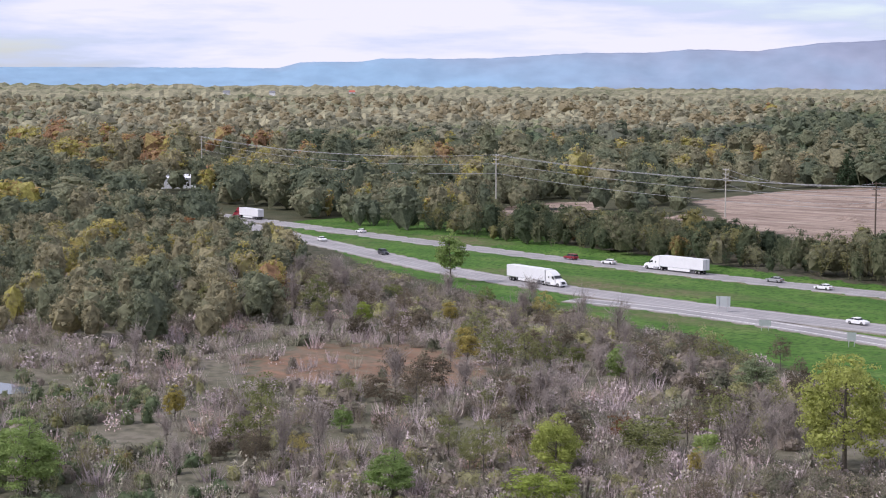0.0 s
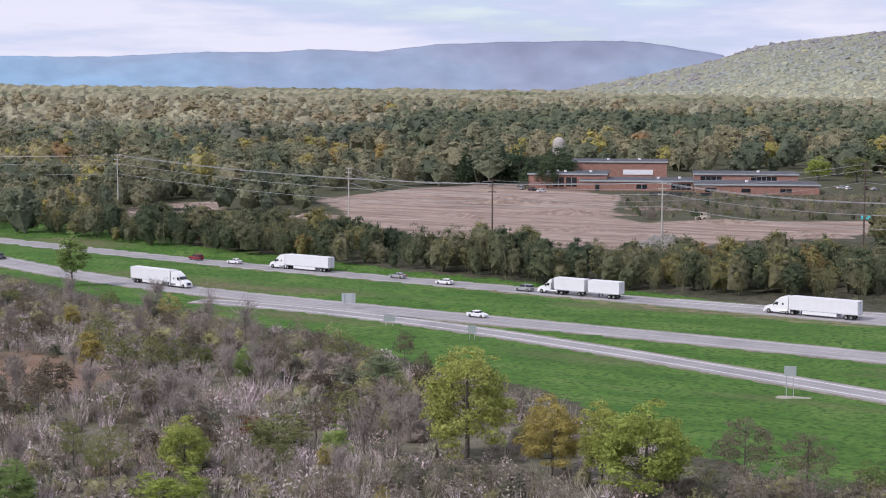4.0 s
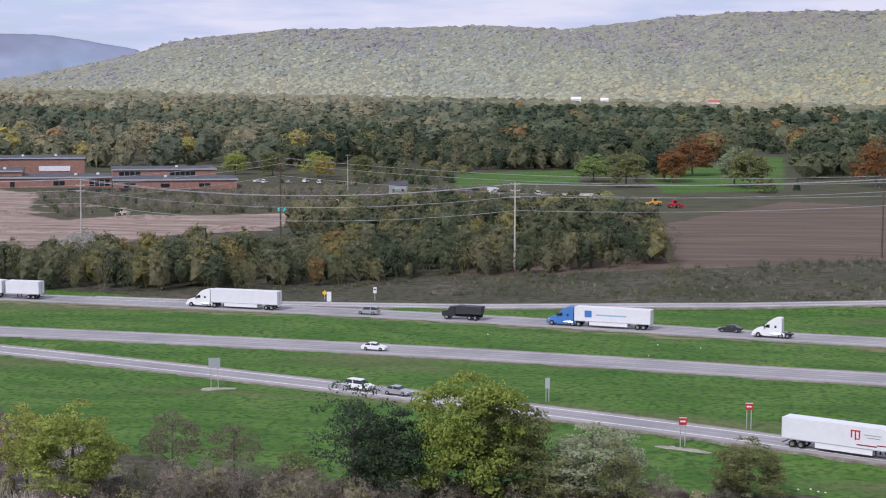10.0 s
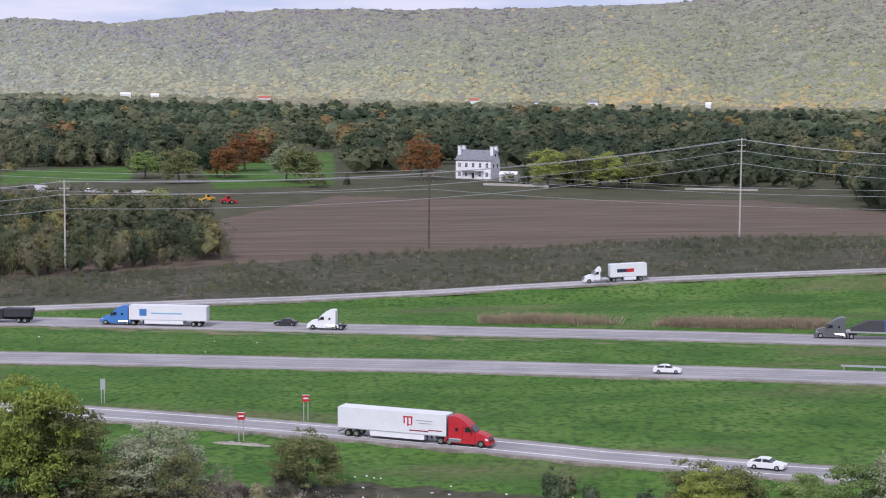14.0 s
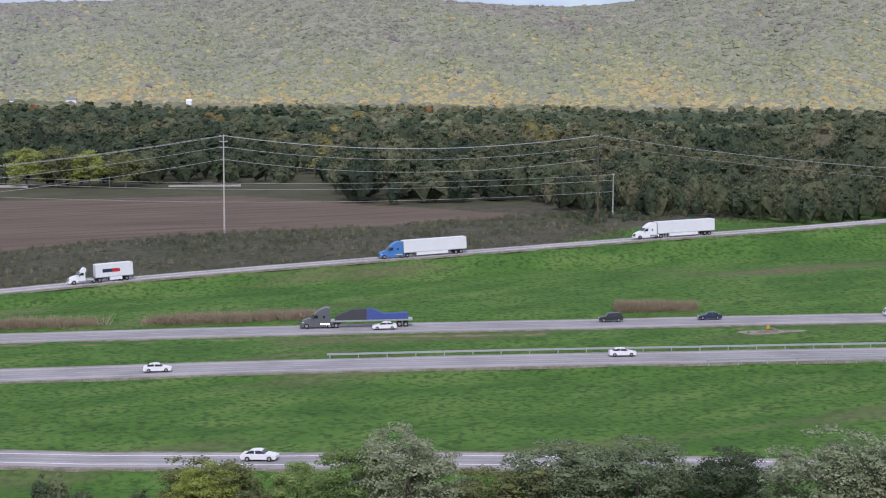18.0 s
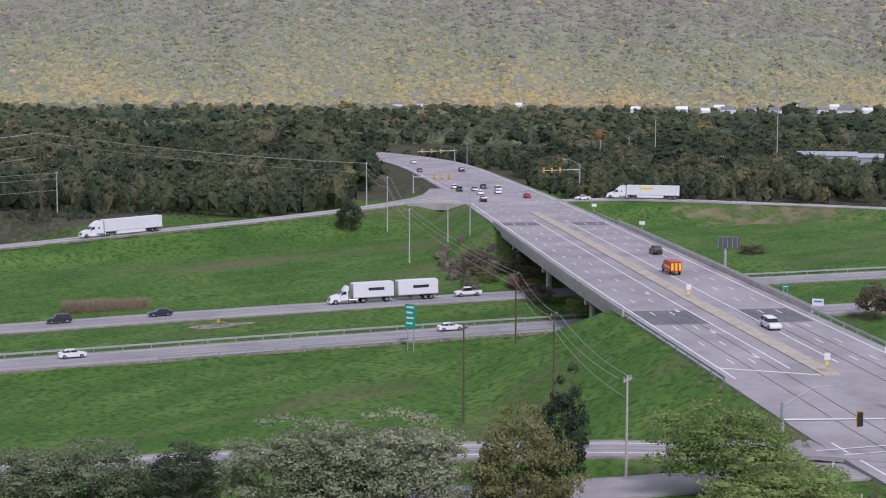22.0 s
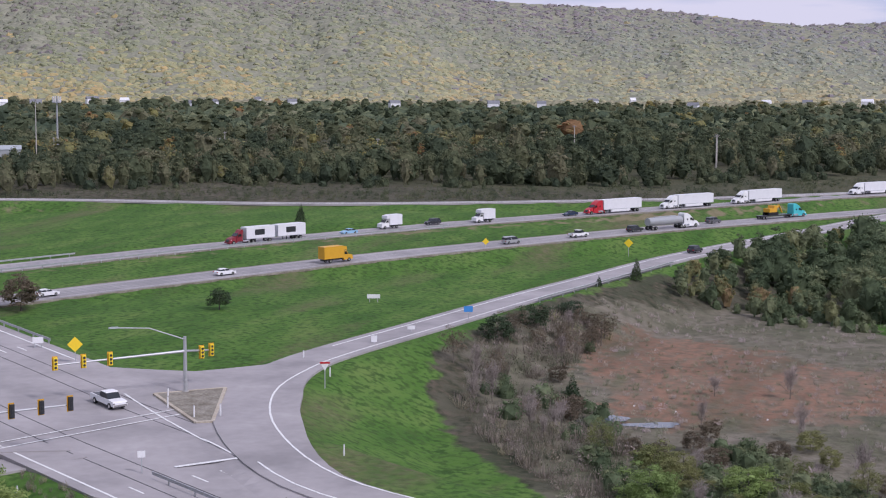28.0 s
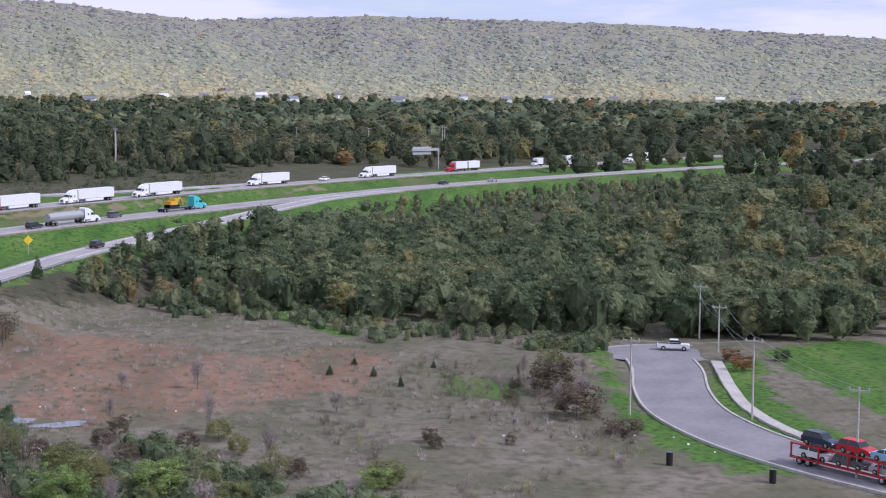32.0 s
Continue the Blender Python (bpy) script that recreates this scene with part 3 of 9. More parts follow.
def crown_batch(pts, h, tone, shapes, spread=(0.65, 1.2)):
    """All crowns of a wood in one mesh: pts (n, 3), heights, tones."""
    Vs, Fs, Ts, o = [], [], [], 0
    pick = WOOD_RNG.integers(0, len(shapes), len(pts))
    for k, form in enumerate(shapes):
        V, F = form[:2]
        q = np.where(pick == k)[0]
        if not len(q):
            continue
        a = WOOD_RNG.uniform(0, 2 * np.pi, len(q))
        wide = h[q] * WOOD_RNG.uniform(*spread, len(q))
        c, s = np.cos(a)[:, None], np.sin(a)[:, None]
        X = (V[None, :, 0] * c - V[None, :, 1] * s) * wide[:, None] + pts[q, 0:1]
        Y = (V[None, :, 0] * s + V[None, :, 1] * c) * wide[:, None] + pts[q, 1:2]
        Z = V[None, :, 2] * h[q][:, None] + pts[q, 2:3]
        Vs.append(np.stack([X, Y, Z], -1).reshape(-1, 3))
        Fs.append((F[None] + (np.arange(len(q)) * len(V))[:, None, None]).reshape(-1, 3) + o)
        Ts.append(np.clip(tone[q][:, None] + (form[2][None] if len(form) > 2 else np.zeros((1, len(F)))), 0, 1).ravel())
        o += len(q) * len(V)
    return np.vstack(Vs), np.vstack(Fs), np.concatenate(Ts)


# ---- the mountain ridge ----


def slope_material(name, tones, mix, size, depth, spread=0.38):
    """A forest seen from far off: crowns a few metres across, each with its own tint, over broad changes of colour."""
    m = bpy.data.materials.new(name)
    m.use_nodes = True
    nt = m.node_tree
    N, L = nt.nodes.new, nt.links.new
    b = nt.nodes["Principled BSDF"]
    b.inputs["Roughness"].default_value, b.inputs["Specular IOR Level"].default_value = 1.0, 0.0
    geo = N("ShaderNodeNewGeometry")
    at = N("ShaderNodeAttribute")
    at.attribute_name = "slope"
    rise = N("ShaderNodeAttribute")
    rise.attribute_name = "rise"
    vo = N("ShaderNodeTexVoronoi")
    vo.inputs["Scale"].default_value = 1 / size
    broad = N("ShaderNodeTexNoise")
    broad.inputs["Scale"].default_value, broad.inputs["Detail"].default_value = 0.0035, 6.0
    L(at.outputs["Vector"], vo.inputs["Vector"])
    L(geo.outputs["Position"], broad.inputs["Vector"])
    sep = N("ShaderNodeSeparateColor")
    L(vo.outputs["Color"], sep.inputs["Color"])
    add = N("ShaderNodeMath")
    add.operation = "MULTIPLY_ADD"
    add.inputs[1].default_value = mix
    L(sep.outputs["Red"], add.inputs[0])
    # the rise attribute shifts the ramp to the colours paled for haze
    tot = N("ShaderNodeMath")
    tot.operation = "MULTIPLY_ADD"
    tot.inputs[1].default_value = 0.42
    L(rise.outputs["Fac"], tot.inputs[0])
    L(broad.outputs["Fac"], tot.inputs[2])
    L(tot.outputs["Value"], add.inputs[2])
    ramp = N("ShaderNodeValToRGB")
    el = ramp.color_ramp.elements
    while len(el) < len(tones):
        el.new(0.5)
    for e, (p, c) in zip(el, tones):
        e.position, e.color = p, (*c, 1)
    L(add.outputs["Value"], ramp.inputs["Fac"])
    vary = N("ShaderNodeMapRange")
    vary.inputs["To Min"].default_value, vary.inputs["To Max"].default_value = 1 - spread, 1 + spread
    L(sep.outputs["Green"], vary.inputs["Value"])
    mul = N("ShaderNodeVectorMath")
    mul.operation = "SCALE"
    L(ramp.outputs["Color"], mul.inputs[0])
    L(vary.outputs["Result"], mul.inputs["Scale"])
    L(mul.outputs["Vector"], b.inputs["Base Color"])
    bp = N("ShaderNodeBump")
    bp.invert = True
    bp.inputs["Strength"].default_value, bp.inputs["Distance"].default_value = 1.0, depth
    L(vo.outputs["Distance"], bp.inputs["Height"])
    L(bp.outputs["Normal"], b.inputs["Normal"])
    return m


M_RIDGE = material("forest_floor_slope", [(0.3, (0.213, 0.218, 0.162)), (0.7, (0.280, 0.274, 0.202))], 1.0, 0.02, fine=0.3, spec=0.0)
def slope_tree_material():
    """Autumn foliage by tone, with painted haze: grey-blue where the mountain is far off."""
    # Every stop is lifted well above leaf colour to stand for haze.
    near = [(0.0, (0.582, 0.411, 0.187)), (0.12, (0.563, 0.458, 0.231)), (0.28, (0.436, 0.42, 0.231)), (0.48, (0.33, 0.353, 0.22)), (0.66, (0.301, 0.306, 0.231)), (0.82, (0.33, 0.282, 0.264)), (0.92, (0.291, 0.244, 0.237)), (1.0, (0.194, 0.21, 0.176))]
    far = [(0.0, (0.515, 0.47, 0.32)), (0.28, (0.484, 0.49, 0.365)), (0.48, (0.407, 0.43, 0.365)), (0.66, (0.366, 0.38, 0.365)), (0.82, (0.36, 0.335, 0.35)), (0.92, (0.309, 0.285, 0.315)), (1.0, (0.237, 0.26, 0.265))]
    m = material("hazy_autumn_slope", near, 1.0, 0.05, "tone", fine=0.2, spec=0.0, through_light=0.35)
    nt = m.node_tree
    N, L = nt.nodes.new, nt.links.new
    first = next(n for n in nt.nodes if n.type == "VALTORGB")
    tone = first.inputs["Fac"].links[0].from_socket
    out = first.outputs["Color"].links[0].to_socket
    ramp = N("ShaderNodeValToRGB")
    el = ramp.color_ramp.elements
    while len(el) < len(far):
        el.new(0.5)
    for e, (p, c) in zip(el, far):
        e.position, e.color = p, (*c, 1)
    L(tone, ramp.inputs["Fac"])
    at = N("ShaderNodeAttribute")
    at.attribute_name = "haze_mix"
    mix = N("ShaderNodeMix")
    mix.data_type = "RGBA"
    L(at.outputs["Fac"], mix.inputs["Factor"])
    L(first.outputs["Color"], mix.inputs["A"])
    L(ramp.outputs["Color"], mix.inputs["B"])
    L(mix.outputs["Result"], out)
    return m


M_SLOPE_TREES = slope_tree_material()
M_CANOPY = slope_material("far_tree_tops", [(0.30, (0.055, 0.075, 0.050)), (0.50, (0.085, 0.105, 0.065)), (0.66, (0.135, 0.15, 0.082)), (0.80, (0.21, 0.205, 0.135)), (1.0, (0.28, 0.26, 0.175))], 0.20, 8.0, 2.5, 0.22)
# Distance haze is painted into this ridge as its blue base colour.
M_RIDGE_FAR = material("haze_blue_ridge", [(0.0, (0.24, 0.36, 0.48)), (0.45, (0.245, 0.315, 0.41)), (0.75, (0.25, 0.28, 0.36)), (1.0, (0.215, 0.238, 0.31))], 0.95, 0.012, "tint", fine=0.10, spec=0.0)
RIDGE = [(-75, 1.0), (-60, 1.1), (-50.2, 1.06), (-49.4, 1.26), (-47.2, 1.30), (-46.6, 1.40), (-43, 1.39), (-39.3, 1.57), (-37, 1.58), (-35.8, 1.69), (-33.5, 1.6), (-31.4, 1.87), (-29, 1.95),
         (-26, 2.0), (-24.2, 1.96), (-21.3, 1.47), (-20.2, 1.76), (-16.3, 2.2), (-12, 2.3), (-9.3, 2.38), (-6.5, 2.25), (-3.5, 2.6), (-0.4, 2.83), (6.9, 2.89), (12.7, 3.11), (17, 3.49), (21, 3.3),
         (25.1, 3.03), (26.8, 2.97), (28.3, 2.98), (32, 3.4), (36, 3.71), (46, 3.82), (60, 3.5), (72, 3.04), (74.2, 2.85), (80.9, 2.45), (85.1, 1.92), (88, 2.06), (90.9, 2.14),
         (96, 2.04), (102, 1.8), (109, 1.42), (118, 1.2), (130, 1.0)]


def make_ridge(name, a0, a1, da, foot, crest, rows, mat, label, rough, height=None, spurs=0.42, relief=0.05):
    az = np.arange(a0, a1, da)
    u = np.linspace(0, 1.12, rows)
    el = np.interp(az, [p[0] for p in RIDGE], [p[1] for p in RIDGE])
    if height is not None:
        el = height(az, el)
    f, c = np.broadcast_to(foot(az), az.shape), np.broadcast_to(crest(az), az.shape)
    top = EYE_Z + c * np.tan(np.radians(el))
    R = f[None] + (c - f)[None] * u[:, None]
    X, Y = R * np.sin(np.radians(az)), R * np.cos(np.radians(az))
    b = base_z(X, Y)[0][None] - 4
    g = np.clip(u, 0, 1)[:, None]
    prof = 0.55 * g ** 1.5 + 0.45 * smoothstep(0, 1, g)
    fold = value_noise(az[None] * 0.33 + 0 * g, g * 1.3 + 3, 5, 3) * 0.16 * np.sin(np.pi * g) ** 0.8
    spur = 1 - np.abs(value_noise(az[None] * spurs + 0.8 * g, g * 0.5 + 7, 15, 2)) * 2
    fold = fold + relief * spur * np.sin(np.pi * g ** 1.2)
    Z = b + (top[None] - b) * (prof + fold) - np.clip(u - 1, 0, 1)[:, None] * 900
    Z += rough * (value_noise(X / 16, Y / 16, 9, 2, 0.7) + 0.5 * value_noise(X / 60, Y / 60, 12, 2))
    n, k = len(u), len(az)
    V = np.stack([X, Y, Z], -1).reshape(-1, 3)
    i, j = np.meshgrid(np.arange(n - 1), np.arange(k - 1), indexing="ij")
    F = np.stack([i * k + j, i * k + j + 1, (i + 1) * k + j + 1, (i + 1) * k + j], -1).reshape(-1, 4)
    # tint picks the far ridge's haze colour, blue at left to grey-purple
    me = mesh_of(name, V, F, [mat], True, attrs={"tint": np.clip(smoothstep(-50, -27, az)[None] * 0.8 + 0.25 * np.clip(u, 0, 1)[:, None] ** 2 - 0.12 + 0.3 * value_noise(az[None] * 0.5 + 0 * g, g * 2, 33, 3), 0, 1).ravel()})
    tagged(new(name, me), label, "mountain", kind="structure")
    return az, u, X, Y, Z


def slope_trees(grid, n, size):
    """Single crowns over the face of the mountain, as dense as they look from the valley."""
    az, u, X, Y, Z = grid
    rise = np.diff((Z - EYE_Z) / np.hypot(X, Y), axis=0)
    rows, cols = np.where((rise > 0) & (u[:-1, None] < 1.02) & (az[None] > -28))
    w = np.clip(rise[rows, cols], 0, 0.0016)
    pick = WOOD_RNG.choice(len(rows), n, p=w / w.sum())
    i, j = rows[pick], np.minimum(cols[pick], X.shape[1] - 2)
    p, q = WOOD_RNG.random(n), WOOD_RNG.random(n)

    def at(G):
        return G[i, j] * (1 - p) * (1 - q) + G[i + 1, j] * p * (1 - q) + G[i, j + 1] * (1 - p) * q + G[i + 1, j + 1] * p * q
    P = np.stack([at(X), at(Y), at(Z)], 1)
    r = WOOD_RNG.uniform(*size, n)
    P[:, 2] -= 0.33 * r
    g = np.clip(u[i] + p * (u[1] - u[0]), 0, 1)
    a = az[j]
    broad = value_noise(a * 0.28 + 2 * g, g * 5 + 0.15 * a, 23, 4)
    # Low slopes go bright ochre: sunlight on the foot, put into the tone.
    tone = 0.04 + 0.76 * g ** 0.75 + 0.24 * broad + WOOD_RNG.normal(size=n) * 0.09
    k = WOOD_RNG.random(n)
    tone = np.where(k < 0.012, 0.95, np.where(k > 0.99, 0.1, tone))
    V, F, T = crown_batch(P, r, np.clip(tone, 0, 1), SLOPE_CROWNS, (0.95, 1.4))
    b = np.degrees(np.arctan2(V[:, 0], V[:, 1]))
    # Painted haze: stronger towards the far left and right of the mountain.
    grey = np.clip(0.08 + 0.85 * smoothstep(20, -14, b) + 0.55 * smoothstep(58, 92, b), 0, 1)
    ob = new("mountain_trees", mesh_of("mountain_trees", V, F, [M_SLOPE_TREES], tone=T, attrs={"haze_mix": grey}))
    tagged(ob, "dense early autumn trees over the mountain's face", "woodland", kind="stuff")


def slope_crown(rng):
    V, F = clump_masses(rng, [(0, 0, 0, 1.0)], 1.0)[0]
    return V, F, rng.uniform(-0.05, 0.05, len(F))


SLOPE_CROWNS = [slope_crown(WOOD_RNG) for _ in range(6)]
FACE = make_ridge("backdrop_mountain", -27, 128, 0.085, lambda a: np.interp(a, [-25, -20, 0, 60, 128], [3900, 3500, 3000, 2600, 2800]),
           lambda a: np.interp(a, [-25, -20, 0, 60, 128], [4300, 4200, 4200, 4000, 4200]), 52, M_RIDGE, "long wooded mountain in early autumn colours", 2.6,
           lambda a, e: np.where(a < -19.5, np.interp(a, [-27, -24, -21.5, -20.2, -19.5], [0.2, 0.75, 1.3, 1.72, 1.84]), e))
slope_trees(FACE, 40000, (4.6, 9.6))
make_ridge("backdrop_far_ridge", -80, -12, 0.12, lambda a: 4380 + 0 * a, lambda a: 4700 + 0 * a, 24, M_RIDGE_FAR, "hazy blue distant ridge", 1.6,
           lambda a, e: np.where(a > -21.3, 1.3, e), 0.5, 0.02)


# stands of yellowing and of dark trees: azimuth, distance, how wide, how deep, how pale or dark
GROVES = [(-44, 1300, 5, 120, -0.5), (-33, 980, 3, 70, 0.7), (-21, 1120, 3.4, 80, 0.7), (-27.5, 1060, 2, 80, 0.4), (-36, 1300, 6, 150, -0.35), (-12, 1250, 8, 250, -0.3), (-50, 900, 4, 90, 0.3)]


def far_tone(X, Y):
    """How pale the far woods are, haze painted in: dark in the near belt, yellow-green beyond and up the valley."""
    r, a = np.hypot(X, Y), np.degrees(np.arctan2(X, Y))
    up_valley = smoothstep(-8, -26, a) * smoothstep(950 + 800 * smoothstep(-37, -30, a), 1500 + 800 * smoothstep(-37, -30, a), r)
    # the sunlit strip below the mountain, painted as paler trees
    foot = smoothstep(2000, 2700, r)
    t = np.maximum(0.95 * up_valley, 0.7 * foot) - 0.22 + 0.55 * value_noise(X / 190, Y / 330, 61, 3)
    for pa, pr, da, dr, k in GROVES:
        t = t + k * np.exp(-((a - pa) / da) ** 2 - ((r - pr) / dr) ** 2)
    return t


# the tops of the far woods, as one rough canopy with single crowns standing over it
def make_canopy():
    az = np.arange(-66, 114, 0.16)
    r = [1180.0]
    while r[-1] < 4350:
        r.append(r[-1] + max(16, 3.0 * r[-1] ** 2 / 137000))
    r = np.array(r)
    rng = np.random.default_rng(5)
    A, R = np.meshgrid(np.radians(az), r)
    R = R + rng.uniform(-0.3, 0.3, R.shape) * np.gradient(r)[:, None]
    X, Y = R * np.sin(A), R * np.cos(A)
    H = 5.5 + 3.4 * rng.uniform(-1, 1, R.shape) + 4.0 * value_noise(X / 55, Y / 55, 71, 2)
    H[0] = -1
    Z = base_z(X, Y) + H
    n, k = R.shape
    i, j = np.meshgrid(np.arange(n - 1), np.arange(k - 1), indexing="ij")
    F = np.stack([i * k + j, i * k + j + 1, (i + 1) * k + j + 1, (i + 1) * k + j], -1).reshape(-1, 4)
    # rise carries far_tone: haze and foot sunlight painted as paler tree tops
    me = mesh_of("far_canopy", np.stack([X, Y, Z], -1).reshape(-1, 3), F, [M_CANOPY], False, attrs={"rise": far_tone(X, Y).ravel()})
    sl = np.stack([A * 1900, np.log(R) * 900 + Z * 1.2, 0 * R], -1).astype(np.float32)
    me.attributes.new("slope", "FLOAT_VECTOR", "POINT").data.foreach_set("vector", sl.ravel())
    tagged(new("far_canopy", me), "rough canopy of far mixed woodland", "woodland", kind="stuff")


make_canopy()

# ---- trees ----
def tube(p, r, sides=5):
    p, r = np.asarray(p, float), np.asarray(r, float)
    n = len(p)
    d = np.gradient(p, axis=0)
    d /= np.linalg.norm(d, axis=1)[:, None] + 1e-9
    up = np.where(np.abs(d[:, 2:3]) > 0.9, np.array([[1.0, 0, 0]]), np.array([[0, 0, 1.0]]))
    a = np.cross(d, up)
    a /= np.linalg.norm(a, axis=1)[:, None] + 1e-9
    b = np.cross(d, a)
    th = np.linspace(0, 2 * np.pi, sides, endpoint=False)
    V = (p[:, None] + r[:, None, None] * (np.cos(th)[None, :, None] * a[:, None] + np.sin(th)[None, :, None] * b[:, None])).reshape(-1, 3)
    F = [[i * sides + j, i * sides + (j + 1) % sides, (i + 1) * sides + (j + 1) % sides, (i + 1) * sides + j] for i in range(n - 1) for j in range(sides)]
    return V, np.array(F)


def limbs(rng, h, n, spread, base, r0):
    """Trunk and limbs of a tree of height h."""
    lean = rng.normal(size=2) * 0.04 * h
    tr = np.array([[0, 0, -0.4], [lean[0] * 0.3, lean[1] * 0.3, h * 0.35], [lean[0], lean[1], h * 0.85]])
    out = [tube(tr, [r0 * 1.2, r0 * 0.8, r0 * 0.25], 6)]
    for i in range(n):
        u = rng.uniform(base, 0.95)
        s = tr[0] + (tr[2] - tr[0]) * u
        a = rng.uniform(0, 2 * np.pi)
        L = spread * h * (1.15 - u) * rng.uniform(0.6, 1.1)
        e = s + np.array([math.cos(a) * L, math.sin(a) * L, L * rng.uniform(0.35, 0.9)])
        m = (s + e) / 2 + np.array([0, 0, -0.08 * L]) + rng.normal(size=3) * 0.05 * L
        out.append(tube([s, m, e], [r0 * 0.4, r0 * 0.25, r0 * 0.06], 4))
    return join(*out)


def lobes(rng, h, w, n, low=0.3):
    out = []
    for i in range(n):
        u = rng.uniform(low, 0.9)
        rad = w * (0.55 + 0.6 * math.sin(math.pi * min(1, (u - low * 0.6) / (1 - low * 0.6))))
        a, q = rng.uniform(0, 2 * np.pi), rng.uniform(0.15, 0.62) * rad
        out.append((math.cos(a) * q, math.sin(a) * q, u * h, rng.uniform(0.32, 0.52) * w))
    out.append((0, 0, h * 0.82, 0.42 * w))
    return out


def bare_twigs(rng, h, n, w):
    """A leafless crown: many thin, forked twigs."""
    out = []
    for i in range(n):
        u = rng.uniform(0.2, 0.7)
        a = rng.uniform(0, 2 * np.pi)
        s = np.array([0, 0, u * h]) + rng.normal(size=3) * 0.04 * h
        L = h * rng.uniform(0.25, 0.5) * (1.1 - 0.5 * u)
        e = s + np.array([math.cos(a) * w * rng.uniform(0.3, 1), math.sin(a) * w * rng.uniform(0.3, 1), L])
        out.append(tube([s, (s + e) / 2 + rng.normal(size=3) * 0.06 * h, e], [0.06, 0.045, 0.012], 3))
        for k in range(4):
            m = s + (e - s) * rng.uniform(0.3, 0.9)
            q = m + rng.normal(size=3) * 0.10 * h + np.array([0, 0, 0.10 * h])
            out.append(tube([m, q], [0.035, 0.01], 3))
    return join(*out)


M_BARK = material("grey_bark", [(0.3, (0.10, 0.085, 0.07)), (0.7, (0.17, 0.15, 0.125))], 0.95, 2.0)
M_TWIG = material("grey_brown_twigs", [(0.0, (0.247, 0.208, 0.189)), (0.5, (0.286, 0.247, 0.221)), (1.0, (0.325, 0.280, 0.254))], 0.95, 1.0, "object")
PALETTE = {
    "green": [(0.0, (0.191, 0.271, 0.091)), (0.5, (0.248, 0.330, 0.112)), (1.0, (0.307, 0.380, 0.132))],
    "dark": [(0.0, (0.051, 0.079, 0.046)), (0.5, (0.073, 0.105, 0.057)), (1.0, (0.099, 0.127, 0.068))],
    "lime": [(0.0, (0.264, 0.324, 0.072)), (0.5, (0.318, 0.360, 0.096)), (1.0, (0.372, 0.396, 0.120))],
    "gold": [(0.0, (0.34, 0.285, 0.085)), (0.5, (0.38, 0.32, 0.105)), (1.0, (0.41, 0.35, 0.13))],
    "rust": [(0.0, (0.19, 0.095, 0.05)), (0.5, (0.25, 0.125, 0.055)), (1.0, (0.30, 0.16, 0.065))],
    "brown": [(0.0, (0.135, 0.115, 0.08)), (0.5, (0.165, 0.135, 0.095)), (1.0, (0.20, 0.165, 0.12))],
    "olive": [(0.0, (0.165, 0.185, 0.070)), (0.5, (0.20, 0.215, 0.088)), (1.0, (0.235, 0.24, 0.105))],
    "silver": [(0.0, (0.20, 0.245, 0.135)), (0.5, (0.27, 0.31, 0.18)), (1.0, (0.36, 0.385, 0.245))],
}
M_LEAF = {k: material("leaves_" + k, v, 0.75, 0.7, "object", fine=0.45, spec=0.12, through_light=0.42) for k, v in PALETTE.items()}
M_WOODS = material("mixed_woodland", [(0.0, (0.064, 0.086, 0.056)), (0.3, (0.105, 0.128, 0.074)), (0.52, (0.155, 0.168, 0.094)), (0.68, (0.20, 0.19, 0.122)), (0.82, (0.24, 0.235, 0.095)), (0.93, (0.28, 0.24, 0.10)), (1.0, (0.27, 0.165, 0.085))],
                   0.95, 0.9, "tone", fine=0.45, spec=0.03, through_light=0.4)
M_EDGE = material("grey_green_woodland", [(0.0, (0.090, 0.123, 0.069)), (0.35, (0.137, 0.176, 0.096)), (0.6, (0.181, 0.214, 0.119)), (0.8, (0.223, 0.242, 0.130)), (0.93, (0.265, 0.254, 0.106)), (1.0, (0.274, 0.201, 0.110))],
                  0.95, 0.9, "tone", fine=0.45, spec=0.03, through_light=0.4)
M_THICKET = material("brown_olive_thicket", [(0.0, (0.151, 0.158, 0.106)), (0.3, (0.244, 0.212, 0.172)), (0.6, (0.329, 0.279, 0.241)), (0.8, (0.316, 0.303, 0.167)), (1.0, (0.369, 0.362, 0.164))],
                     0.95, 0.9, "tone", fine=0.45, spec=0.03, through_light=0.4)
# Pale, low-contrast leaf colours: haze over the far left woods painted in.
M_PALE = material("hazy_far_woodland", [(0.0, (0.13, 0.15, 0.115)), (0.3, (0.20, 0.21, 0.155)), (0.55, (0.27, 0.265, 0.19)), (0.8, (0.325, 0.305, 0.215)), (1.0, (0.36, 0.31, 0.20))],
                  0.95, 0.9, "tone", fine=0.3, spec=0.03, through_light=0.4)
# Lightened, greyed leaf colours imitate haze over the woods on the left.
M_HAZY = material("hazy_mixed_woodland", [(0.0, (0.140, 0.164, 0.112)), (0.3, (0.210, 0.223, 0.140)), (0.55, (0.280, 0.262, 0.169)), (0.75, (0.336, 0.299, 0.185)), (0.85, (0.425, 0.390, 0.117)), (1.0, (0.364, 0.228, 0.137))],
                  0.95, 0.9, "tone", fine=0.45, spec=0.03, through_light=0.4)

TREE_SHAPES = {}


